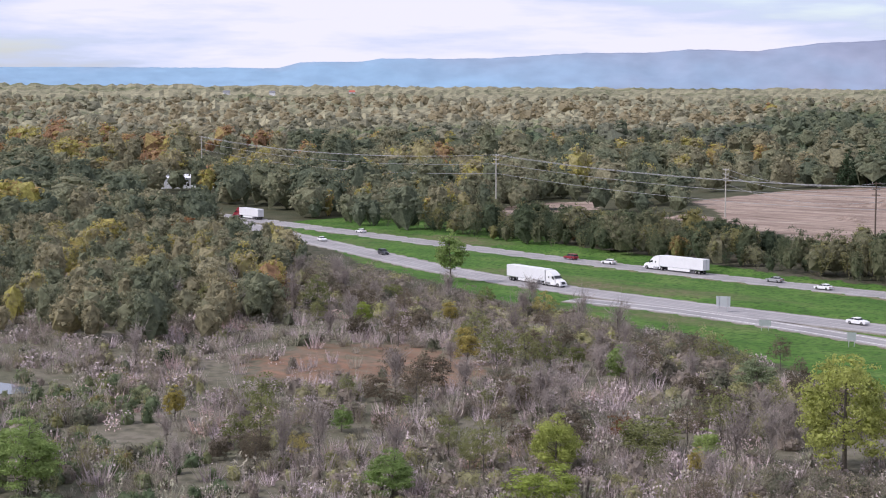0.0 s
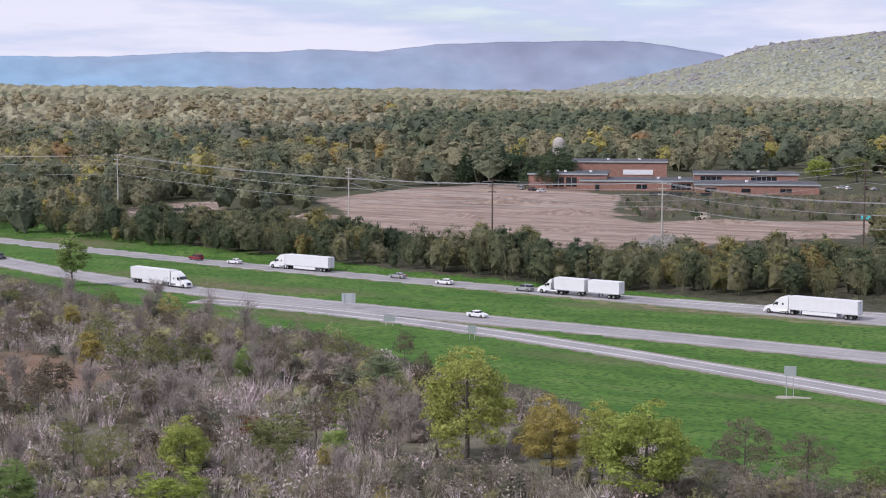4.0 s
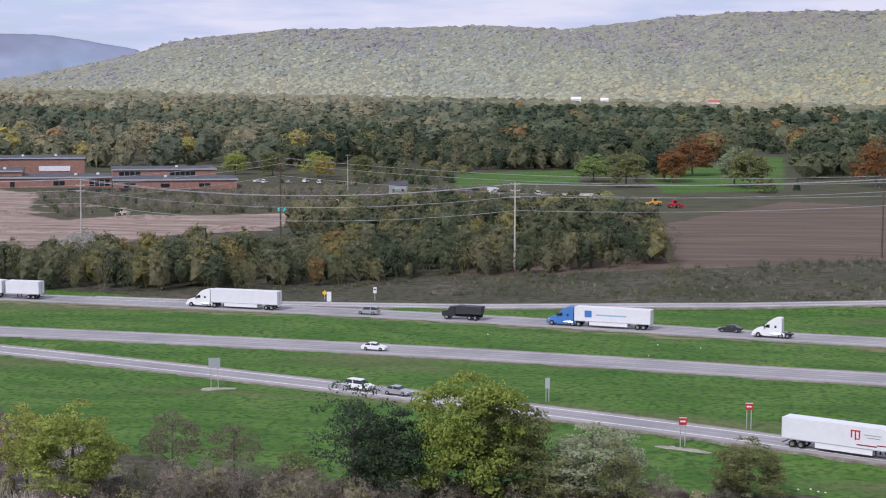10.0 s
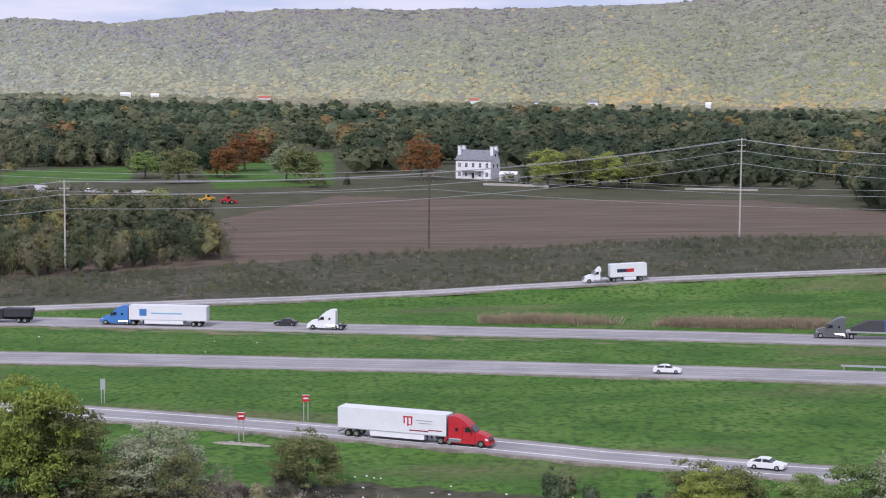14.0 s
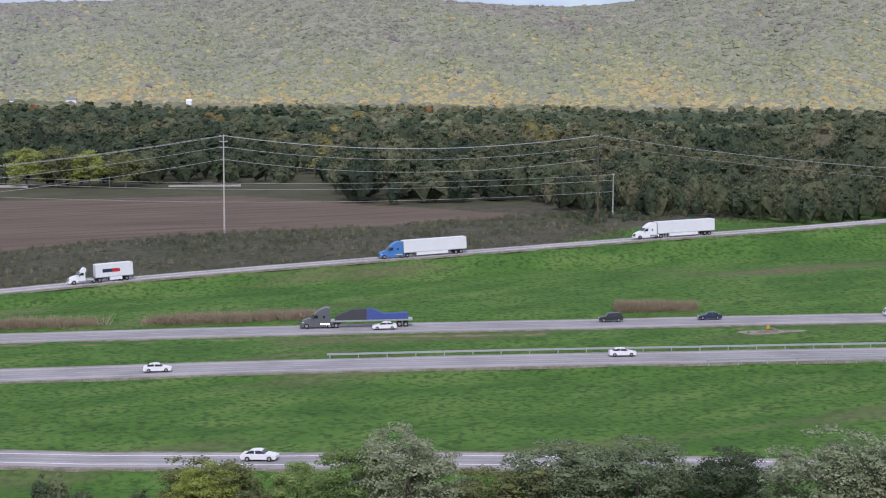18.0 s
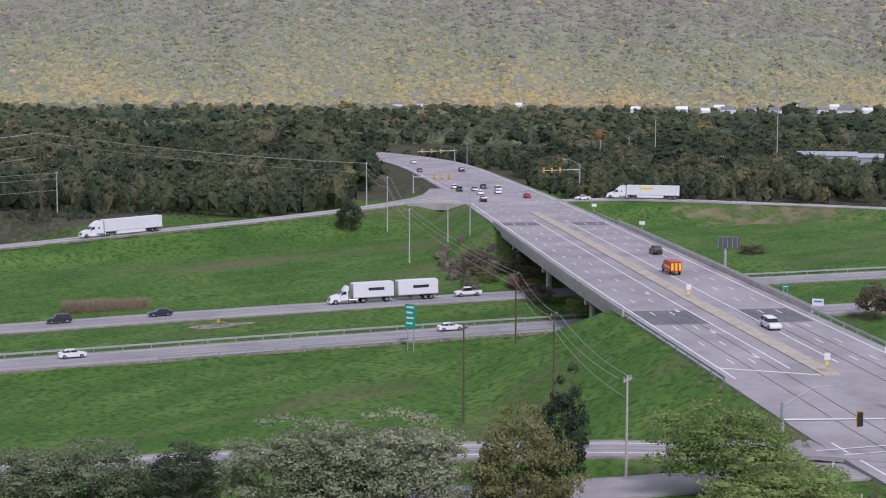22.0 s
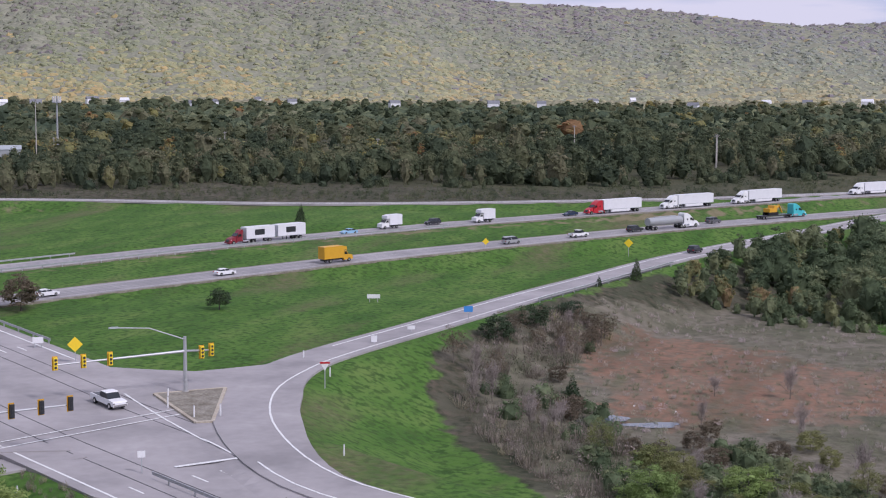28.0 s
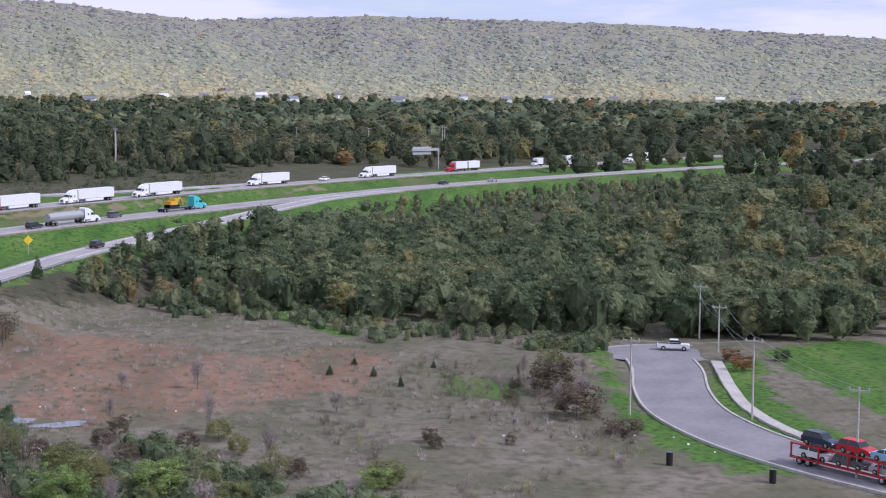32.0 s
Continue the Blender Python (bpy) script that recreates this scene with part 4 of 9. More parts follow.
def tree_shape(kind, seed, near):
    """Trunk and crown meshes of one form, about 10 m high."""
    rng = np.random.default_rng(seed)
    h = 10.0
    m, q = (1.7, 0.76) if near else (0.55, 1.3)
    def leafy(w, n, low, size, leaves, spray, uneven, body=0.5):
        bl = [tuple(h * c for c in b) for b in clumps(rng, n, w, low, size, 0.98, uneven)]
        bits = [leaf_tris(rng, bl, int(leaves * m), spray * q, 0.95, 0.62)]
        if body:
            bits += clump_masses(rng, bl, body, 0.5)
        return join(*bits)
    if kind == "round":
        return limbs(rng, h, 9, 0.4, 0.25, 0.2), leafy(0.47, 84, -0.06, (0.12, 0.31), 7000, 0.15, 0.15, 0.42)
    if kind == "tall":
        return limbs(rng, h, 10, 0.28, 0.2, 0.16), leafy(0.30, 66, 0.02, (0.16, 0.36), 4700, 0.145, 0.17, 0.42)
    if kind == "sparse":
        return limbs(rng, h, 22, 0.40, 0.2, 0.15), leafy(0.40, 48, 0.10, (0.14, 0.32), 2300, 0.14, 0.22, 0)
    if kind == "bare":
        return limbs(rng, h, 12, 0.3, 0.15, 0.12), bare_twigs(rng, h, 55, 2.4)
    if kind == "shrub":
        return limbs(rng, h, 5, 0.4, 0.1, 0.12), leafy(0.62, 62, -0.14, (0.12, 0.29), 3700, 0.20, 0.2, 0.42)
    # a cone-shaped evergreen
    bl = [(0, 0, 10 * u, 0.3 + 3.0 * (1 - u)) for u in np.linspace(0.1, 0.96, 12)]
    return limbs(rng, h, 4, 0.2, 0.2, 0.15), leaf_cloud(rng, bl, int(1800 * m), 0.25 * q)


KINDS = {"round": 3, "tall": 3, "sparse": 3, "bare": 3, "shrub": 3, "cone": 2}


def tree_master(kind, i, leaf, near):
    key = (kind, i, leaf, near)
    if key not in TREE_SHAPES:
        if (kind, i, near) not in TREE_SHAPES:
            t, c = tree_shape(kind, 100 + i + 17 * list(KINDS).index(kind), near)
            TREE_SHAPES[(kind, i, near)] = (mesh_of("trunk", *t, [M_BARK], True), mesh_of("crown", *c, [M_BARK]))
        t, c = TREE_SHAPES[(kind, i, near)]
        mat = M_TWIG if kind == "bare" else M_LEAF[leaf]
        TREE_SHAPES[key] = (t, c, mat)
    return TREE_SHAPES[key]


TREE_LABEL = {"round": "broad {} tree with a full leafy crown", "tall": "slender {} tree with an upright crown", "sparse": "half-bare {} tree with thin autumn leaves",
              "bare": "leafless grey-brown sapling among the brush", "shrub": "low bushy {} shrub", "cone": "cone-shaped dark green evergreen tree"}
COLOUR_WORD = {"green": "green", "dark": "dark green", "lime": "bright yellow-green", "gold": "golden-yellow", "rust": "rust-coloured", "brown": "brownish", "olive": "olive-green", "silver": "silvery green"}


def tree(kind, leaf, x, y, h, w=1.0, i=None, turn=None, group="", name=None):
    i = random.randrange(KINDS[kind]) if i is None else i
    t, c, mat = tree_master(kind, i, leaf, math.hypot(x, y) < 215)
    name = name or ("shrub" if kind == "shrub" else "tree")
    e = new(name)
    s = h / 10.0
    e.matrix_world = pose(x, y, gz(x, y) - 0.05, 0, 0, random.uniform(0, 360) if turn is None else turn) @ Matrix.Diagonal((s * w, s * w, s, 1))
    for nm, me in (("trunk", t), ("crown", c)):
        o = new(nm, me)
        o.parent = e
    o.material_slots[0].link, o.material_slots[0].material = "OBJECT", mat
    tagged(e, TREE_LABEL[kind].format(COLOUR_WORD[leaf]), "shrub" if kind == "shrub" else "tree", group)
    return e


# woodland in the distance, too many trees to count
def small_crown(rng, n, nleaf, size, width, low=0.02, body=0.70):
    """A unit-high crown of leaf clumps with sprays standing off them; each face has a shift of tone."""
    bl = clumps(rng, n, width, low, (0.26, 0.46) if n < 16 else (0.20, 0.38), 0.98, 0.10)
    bits = clump_masses(rng, bl, body) if body else []
    bits += clump_masses(rng, [(0, 0, 0.42, 0.72 * width)], 1.0, 0.42 / (0.72 * width))
    shift = [np.full(len(f), rng.uniform(-0.09, 0.09)) + rng.uniform(-0.03, 0.03, len(f)) for v, f in bits]
    lv, lf = leaf_cloud(rng, bl, nleaf, size, 1.0, 0.72)
    bits.append((lv.reshape(-1, 4, 3)[:, :3].reshape(-1, 3), np.arange(3 * nleaf).reshape(-1, 3)))
    shift.append(rng.uniform(-0.10, 0.10, nleaf))
    return (*join(*bits), np.concatenate(shift))


def thin_crown(rng, nstem, nleaf, stem=0.009):
    """A unit-high sapling: upright forked stems with a few leaves left on them."""
    out = []
    for _ in range(nstem):
        a, u = rng.uniform(0, 2 * np.pi), rng.uniform(0, 0.45)
        s0 = np.array([0.05 * math.cos(a), 0.05 * math.sin(a), u])
        e0 = s0 + np.array([math.cos(a) * rng.uniform(0.05, 0.32), math.sin(a) * rng.uniform(0.05, 0.32), rng.uniform(0.3, 0.55)])
        w = np.cross(e0 - s0, rng.normal(size=3))
        w = w / np.linalg.norm(w) * stem
        out.append((np.array([s0 - w, s0 + w, e0]), np.array([[0, 1, 2]])))
    bl = clumps(rng, 16, 0.32, 0.04, (0.2, 0.38), 0.98, 0.15)
    lv, lf = leaf_cloud(rng, bl, nleaf, 0.024, 0.8, 0.5)
    out.append((lv.reshape(-1, 4, 3)[:, :3].reshape(-1, 3), np.arange(3 * nleaf).reshape(-1, 3)))
    V, F = join(*out)
    return V, F, rng.uniform(-0.12, 0.12, len(F))


SMALL = [small_crown(WOOD_RNG, 6, 46, 0.060, w) for w in (0.40, 0.48, 0.36, 0.52, 0.44, 0.40)]
SMALL_FINE = [small_crown(WOOD_RNG, 12, 230, 0.05, w, body=0.54) for w in (0.36, 0.44, 0.32, 0.46, 0.38, 0.30, 0.34)]
MID_FINE = [small_crown(WOOD_RNG, 24, 1050, 0.028, w, body=0.56) for w in (0.36, 0.42, 0.30, 0.46, 0.38, 0.32)]
MID = [small_crown(WOOD_RNG, 18, 720, 0.034, w, body=0.56) for w in (0.36, 0.42, 0.30, 0.46, 0.38, 0.32)]
THIN = [thin_crown(WOOD_RNG, 44, 210) for _ in range(5)]
THIN_TALL = [thin_crown(WOOD_RNG, 24, 420, 0.006) for _ in range(4)]
BUSH = [small_crown(WOOD_RNG, 11, 330, 0.044, w, body=0.5) for w in (0.42, 0.5, 0.38, 0.54)]


CLEAR = DIRT + [FIELD] + LAWNS


def wood(name, sectors, label, shapes, rows=3.5, gap=8.0, h=(10, 16), tone=(0.0, 0.75), hot=0.06, far=0.0, mat=None):
    """Fill sectors (azimuth from, to, distance from, to) with trees, away from roads, fields and lawns."""
    P = []
    for a0, a1, r0, r1 in sectors:
        r = r0
        while r < r1:
            dr = max(gap * 0.8, rows * r * r / 137000.0)
            n = max(1, int(radians(a1 - a0) * r / gap))
            a = np.radians(np.linspace(a0, a1, n) + WOOD_RNG.normal(size=n) * 0.4 * (a1 - a0) / n)
            q = r + WOOD_RNG.uniform(0, dr, n)
            P.append(np.stack([q * np.sin(a), q * np.cos(a)], 1))
            r += dr
    P = np.vstack(P)
    keep = np.ones(len(P), bool)
    for c in CLEAR:
        keep &= ~inside(c, P[:, 0], P[:, 1])
    for nm, line, hw in ROADS:
        d, _ = road_dist(line, P[:, 0], P[:, 1])
        keep &= d > hw + 7
    P = P[keep]
    z = ground_z(P[:, 0], P[:, 1])
    H = WOOD_RNG.uniform(*h, len(P)) * (1 + 0.5 * value_noise(P[:, 0] / 38, P[:, 1] / 60, 4, 2))
    t = WOOD_RNG.uniform(*tone, len(P)) + 0.38 * value_noise(P[:, 0] / 70, P[:, 1] / 120, 8, 2)
    # far woods take on the painted haze and foot sunlight
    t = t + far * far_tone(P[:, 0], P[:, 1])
    t = np.where(WOOD_RNG.random(len(P)) < hot, WOOD_RNG.uniform(0.8, 1.0, len(P)), t)
    V, F, T = crown_batch(np.c_[P, z - 0.3], H, np.clip(t, 0, 1), shapes, (0.9, 1.55))
    ob = new(name, mesh_of(name, V, F, [mat or M_WOODS], tone=T))
    return tagged(ob, label, "woodland", kind="stuff")


wood("far_woods_left", [(-64, -33, 1150, 2600), (-33, -9, 1900, 2600)], "wide belt of hazy mixed autumn woodland up the valley", SMALL, rows=5.2, gap=13, h=(10, 17), tone=(0.2, 0.55), hot=0.0, far=0.7, mat=M_PALE)
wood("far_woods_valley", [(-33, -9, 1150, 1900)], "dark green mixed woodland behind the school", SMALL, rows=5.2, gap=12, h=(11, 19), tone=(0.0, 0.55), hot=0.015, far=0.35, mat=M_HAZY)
wood("far_woods", [(-9, 112, 1150, 2400)], "wide belt of mixed autumn woodland across the valley", SMALL, rows=5.2, gap=13, h=(10, 17), tone=(0.12, 0.6), hot=0.03, far=0.4)
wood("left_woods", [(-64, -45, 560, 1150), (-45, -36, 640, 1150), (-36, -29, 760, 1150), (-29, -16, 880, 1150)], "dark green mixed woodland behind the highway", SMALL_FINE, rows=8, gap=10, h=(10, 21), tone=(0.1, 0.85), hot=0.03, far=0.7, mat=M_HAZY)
wood("middle_woods", [(-16, 20, 900, 1150), (8.5, 20, 730, 900), (20, 40, 590, 1150), (-6, 4, 820, 900)], "dark mixed woodland behind the ploughed field", SMALL_FINE, rows=7, gap=9.5, h=(12, 21), tone=(0, 0.62), hot=0.018)
wood("right_woods", [(47, 80, 600, 1150), (80, 112, 700, 1150)], "dark mixed woodland beyond the highway", SMALL_FINE, rows=8, gap=10.5, h=(7, 15), tone=(0.0, 0.65), hot=0.02)
wood("near_right_woods", [(84, 90, 345, 420), (90, 97, 310, 450), (97, 103, 300, 470), (103, 112, 300, 640)], "green and olive woodland beside the highway", MID, rows=9, gap=8, h=(6, 11.5), tone=(0.1, 0.85), hot=0.03, mat=M_EDGE)


# undergrowth: low bushes too many to count
def thicket(name, poly, n, h, label, tone=(0.3, 0.8), shapes=None, keep_off=2.0, mat=None, avoid=()):
    P = np.array(poly)
    lo, hi = P.min(0), P.max(0)
    Q = WOOD_RNG.uniform(lo, hi, (n * 6, 2))
    Q = Q[inside(poly, Q[:, 0], Q[:, 1])]
    dens = value_noise(Q[:, 0] / 14, Q[:, 1] / 14, 21, 2)
    Q = Q[dens + WOOD_RNG.uniform(-0.4, 0.4, len(Q)) > -0.15][:n]
    for c in avoid:
        Q = Q[~inside(c, Q[:, 0], Q[:, 1]) | (WOOD_RNG.random(len(Q)) < 0.12)]
    for nm, line, hw in ROADS:
        Q = Q[road_dist(line, Q[:, 0], Q[:, 1])[0] > hw + keep_off]
    H = WOOD_RNG.uniform(*h, len(Q))
    T = np.clip(WOOD_RNG.uniform(*tone, len(Q)) + 0.2 * value_noise(Q[:, 0] / 20, Q[:, 1] / 20, 30, 2), 0, 1)
    V, F, t = crown_batch(np.c_[Q, ground_z(Q[:, 0], Q[:, 1]) - 0.3 * H], H, T, shapes or SCRUB)
    return tagged(new(name, mesh_of(name, V, F, [mat or M_BRUSH], tone=t)), label, "undergrowth", kind="stuff")


def twig_tuft(rng, n):
    """A grey tuft of thin upright stems, one unit high."""
    out = []
    for _ in range(n):
        a, r = rng.uniform(0, 2 * np.pi), rng.uniform(0, 0.25)
        s = np.array([math.cos(a) * r, math.sin(a) * r, 0.1])
        e = s + np.array([math.cos(a) * rng.uniform(0.1, 0.5), math.sin(a) * rng.uniform(0.1, 0.5), rng.uniform(0.5, 0.95)])
        w = np.cross(e - s, rng.normal(size=3))
        w = w / np.linalg.norm(w) * 0.022
        out.append((np.array([s - w, s + w, e]), np.array([[0, 1, 2]])))
    lv, lf = leaf_cloud(rng, [(0, 0, 0.5, 0.42), (0.2, 0.1, 0.4, 0.3), (-0.2, -0.1, 0.45, 0.3)], 22, 0.06)
    out.append((lv.reshape(-1, 4, 3)[:, :3].reshape(-1, 3), np.arange(66).reshape(-1, 3)))
    return join(*out)


def leaf_tuft(rng):
    lv, lf = leaf_cloud(rng, lobes(rng, 0.9, 0.6, 7, 0.1), 70, 0.075)
    return lv.reshape(-1, 4, 3)[:, :3].reshape(-1, 3), np.arange(210).reshape(-1, 3)


M_BRUSH = material("autumn_brush", [(0.0, (0.197, 0.22, 0.133)), (0.3, (0.341, 0.321, 0.243)), (0.55, (0.441, 0.372, 0.353)), (0.75, (0.507, 0.418, 0.426)), (0.92, (0.566, 0.398, 0.347)), (1.0, (0.447, 0.398, 0.221))], 0.95, 0.8, "tone", fine=0.3, spec=0.05)
M_REED = material("dry_reeds", [(0.0, (0.24, 0.19, 0.13)), (1.0, (0.36, 0.29, 0.20))], 0.95, 1.5, "tone", fine=0.25, spec=0.05)
SCRUB = [twig_tuft(WOOD_RNG, 34) for _ in range(6)] + [leaf_tuft(WOOD_RNG) for _ in range(3)]
REED_TUFT = [twig_tuft(WOOD_RNG, 40) for _ in range(3)]
OPEN_LEFT = MARSHES[:1] + [[(-258, 126), (-226, 122), (-222, 150), (-250, 152)]]
BRUSH_LEFT = [(-420, 330), (-330, 295), (-243, 270), (-186, 256), (-152, 238), (-120, 226), (-84, 196), (-70, 170), (-90, 150), (-130, 120), (-190, 90), (-300, 110), (-460, 220)]
thicket("saplings_left", BRUSH_LEFT, 1700, (2.6, 6.5), "thicket of thin half-bare saplings", (0.1, 0.9), THIN, 2.0, M_THICKET, OPEN_LEFT)
thicket("bushes_left", [(-262, 140), (-300, 230), (-230, 262), (-160, 236), (-110, 190), (-110, 150), (-150, 118), (-200, 100)], 240, (2.0, 5.0), "olive and brown bushes in the brush", (0.0, 0.95), BUSH, 2.0, M_THICKET, OPEN_LEFT)
thicket("undergrowth_left", BRUSH_LEFT, 5200, (1.8, 5.0), "tangled grey-brown autumn brush", (0.2, 0.85), avoid=OPEN_LEFT)
thicket("undergrowth_verge", [(-60, 186), (0, 196), (50, 172), (96, 138), (125, 95), (110, 70), (50, 130), (-30, 165)], 380, (0.8, 2.0), "rough weeds beside the ramp", (0.0, 0.5))
thicket("undergrowth_marsh", [(165, 38), (188, 45), (205, 60), (240, 71), (300, 62), (330, 40), (325, 0), (305, -70), (285, -45), (235, -40), (200, -40), (165, -10)], 2600, (0.5, 1.5), "grey and brown marsh brush", (0.0, 0.62))
thicket("undergrowth_bank", [(176, 38), (198, 54), (226, 70), (250, 71), (285, 66), (282, 56), (240, 58), (216, 46), (195, 26)], 420, (1.5, 3.6), "grey-brown bank of leafless brush", (0.0, 0.75), None, 2.0, M_THICKET)
thicket("undergrowth_field", [(-130, 368), (-60, 372), (0, 375), (80, 376), (150, 380), (230, 372), (240, 440), (166, 468), (75, 458), (0, 428), (-80, 398)], 4200, (0.7, 2.0), "low dark scrub before the ploughed field", (0.1, 0.72), SCRUB[5:], 2.0, M_WOODS)
thicket("weeds_field", [(-130, 368), (-60, 372), (0, 375), (80, 376), (150, 380), (230, 372), (240, 440), (166, 468), (75, 458), (0, 428), (-80, 398)], 700, (0.9, 2.6), "brown weeds before the ploughed field", (0.1, 0.9), THIN, 2.0, M_THICKET)
thicket("undergrowth_hedge", [(-80, 398), (0, 426), (75, 456), (166, 468), (240, 446), (262, 470), (166, 476), (75, 466), (-5, 436)], 900, (1.0, 2.8), "weedy strip along the ploughed field", (0.15, 0.75), SCRUB[4:], 2.0, M_WOODS)
thicket("undergrowth_beyond", [(255, 380), (310, 378), (350, 396), (345, 440), (250, 470)], 500, (0.8, 2.2), "scrubby bank below the far wood", (0.0, 0.7), SCRUB[5:], 2.0, M_WOODS)
thicket("undergrowth_bank_far", [(225, 415), (272, 446), (319, 462), (364, 462), (381, 489), (336, 502), (292, 493), (242, 460)], 220, (1.6, 4.5), "dark hedge of bushes below the far wood", (0.0, 0.6), SMALL_FINE, 6.0, M_WOODS)
thicket("undergrowth_offside", [(420, 300), (470, 210), (520, 110), (600, 45), (660, 20), (640, 110), (560, 200), (500, 300)], 2200, (0.8, 3.0), "dull green scrub beyond the ramp", (0.05, 0.6), SCRUB[5:], 2.0, M_WOODS)
EDGE_IN, EDGE_OUT = [ribbon(piece(OVER, 118, 196, 8), o, o - 0.1, 0, 0.1)[0] for o in (16.2, 18.6)]
EDGE_N = len(piece(OVER, 118, 196, 8))
thicket("bushes_offside", [(465, 280), (500, 232), (560, 152), (640, 57), (720, -4), (745, 20), (650, 92), (575, 178), (515, 258)], 420, (3.0, 7.0), "dark bushes at the foot of the far wood", (0.0, 0.5), BUSH, 6.0, M_WOODS)
thicket("weeds_road_edge", [tuple(v[:2]) for v in EDGE_IN[:EDGE_N]] + [tuple(v[:2]) for v in EDGE_OUT[:EDGE_N][::-1]], 260, (0.8, 1.9), "brown weeds along the guard rail", (0.2, 0.9), THIN, 0.3, M_THICKET)
thicket("bushes_embankment", [(240, 232), (262, 262), (280, 284), (266, 290), (244, 262), (228, 236)], 60, (2.0, 4.6), "dark brown bushes on the bridge embankment", (0.0, 0.4), BUSH, 1.5, M_THICKET)
PUDDLES = [(200, 50), (228, 52), (230, 30), (205, 28)]
thicket("undergrowth_gully", [(233, 72), (236, 62), (226, 50), (216, 34), (204, 20), (186, 6), (168, -12), (160, 10), (178, 34), (200, 44), (211, 53), (227, 66)], 260, (2.2, 4.6), "green and grey bushes along the marsh edge", (0.0, 0.7), BUSH, 1.5, M_EDGE, [PUDDLES])
thicket("undergrowth_clumps", [(165, -20), (215, 5), (262, -12), (300, -20), (285, -45), (235, -40), (200, -40)], 240, (1.2, 3.4), "thin grey-brown bushes in the marsh", (0.0, 0.9), THIN, 2.0, M_THICKET)
thicket("undergrowth_left_green", [(-245, 140), (-226, 155), (-190, 140), (-150, 118), (-150, 100), (-190, 92)], 300, (1.8, 4.6), "yellow-green bushes in the brush", (0.3, 0.95), BUSH, 2.0, M_EDGE, OPEN_LEFT)
thicket("undergrowth_left_front", [(-182, 134), (-195, 170), (-172, 185), (-144, 180), (-112, 152), (-140, 118)], 90, (2.0, 4.2), "olive and brown bushes in the brush", (0.1, 0.95), BUSH, 2.0, M_THICKET)
thicket("undergrowth_front", [(-112, 158), (-100, 172), (-84, 181), (-60, 188), (-40, 190), (-18, 193), (0, 195), (-10, 182), (-40, 178), (-70, 171), (-100, 156)], 75, (2.5, 6.0), "mixed brown and olive bushes below the ramp", (0.0, 0.95), MID_FINE, 2.0, M_THICKET)
thicket("saplings_front", [(-112, 158), (-100, 172), (-84, 181), (-60, 188), (-40, 190), (-18, 193), (0, 195), (-10, 182), (-40, 178), (-70, 171), (-100, 156)], 170, (3.5, 8.0), "thin brown and olive saplings below the ramp", (0.05, 0.95), THIN_TALL, 2.0, M_THICKET)
thicket("undergrowth_front_right", [(24, 196), (44, 186), (66, 174), (86, 162), (106, 142), (120, 116), (128, 90), (120, 88), (104, 126), (80, 154), (45, 174)], 120, (3.2, 6.6), "silvery and green bushes beside the ramp", (0.2, 0.8), MID_FINE, 3.0, M_EDGE)
thicket("undergrowth_wood_edge", [(328, 50), (315, 37), (312, 20), (300, 2), (284, -8), (274, -40), (290, -60), (310, -45), (318, -7), (338, 21)], 260, (1.8, 4.6), "grey-green bushes at the edge of the wood", (0.1, 0.8), BUSH, 2.0, M_EDGE)
thicket("saplings_school", [(-300, 640), (-262, 664), (-213, 684), (-160, 706), (-110, 730), (-78, 690), (-62, 625), (-100, 585), (-157, 612), (-196, 580), (-227, 576), (-247, 550)], 620, (3, 8), "thin grey-brown saplings behind the bare soil", (0.1, 0.8), THIN_TALL, 2.0, M_THICKET)
thicket("undergrowth_school", [(-290, 630), (-262, 664), (-232, 680), (-200, 690), (-160, 690), (-120, 660), (-100, 605), (-157, 612), (-196, 580), (-227, 576), (-250, 560)], 170, (1.5, 5.0), "grey-brown brush behind the bare soil", (0.25, 0.8), SMALL_FINE, 2.0, M_WOODS, LAWNS)
thicket("undergrowth_lawn", [(-185, 730), (-205, 860), (-150, 880), (-136, 760)], 70, (5, 12), "brown and green trees by the distant lawn", (0.3, 0.85), SMALL_FINE, 2.0, M_WOODS, LAWNS)
thicket("undergrowth_junction", [(440, 462), (470, 520), (520, 600), (590, 620), (600, 560), (540, 500), (475, 440)], 170, (7, 14), "dark trees round the far junction", (0.0, 0.6), SMALL_FINE, 3.0, M_WOODS)
thicket("undergrowth_highway", [(-330, 288), (-243, 262), (-186, 250), (-150, 232), (-120, 216), (-96, 192), (-112, 182), (-150, 205), (-190, 226), (-245, 236), (-300, 240)], 330, (2.8, 6.4), "tall grey-brown brush along the highway", (0.0, 0.95), BUSH, 3.0, M_THICKET)
VERGE = [(-420, 338), (-330, 296), (-243, 268), (-186, 255), (-152, 238), (-150, 222), (-190, 236), (-245, 246), (-320, 262), (-410, 305)]
thicket("saplings_highway", VERGE, 420, (4.5, 9.0), "tall thin grey-brown saplings along the highway", (0.05, 0.9), THIN_TALL, 1.0, M_THICKET)
thicket("bushes_highway", VERGE, 150, (3.0, 6.5), "brown and olive bushes along the highway", (0.0, 0.95), BUSH, 1.0, M_THICKET)
thicket("undergrowth_clumps_left", [(-260, 130), (-262, 190), (-200, 205), (-150, 190), (-110, 160), (-140, 112), (-200, 95)], 230, (1.4, 3.8), "grey-brown and olive bushes in the marsh", (0.1, 0.98), BUSH, 3.0, M_THICKET, OPEN_LEFT)
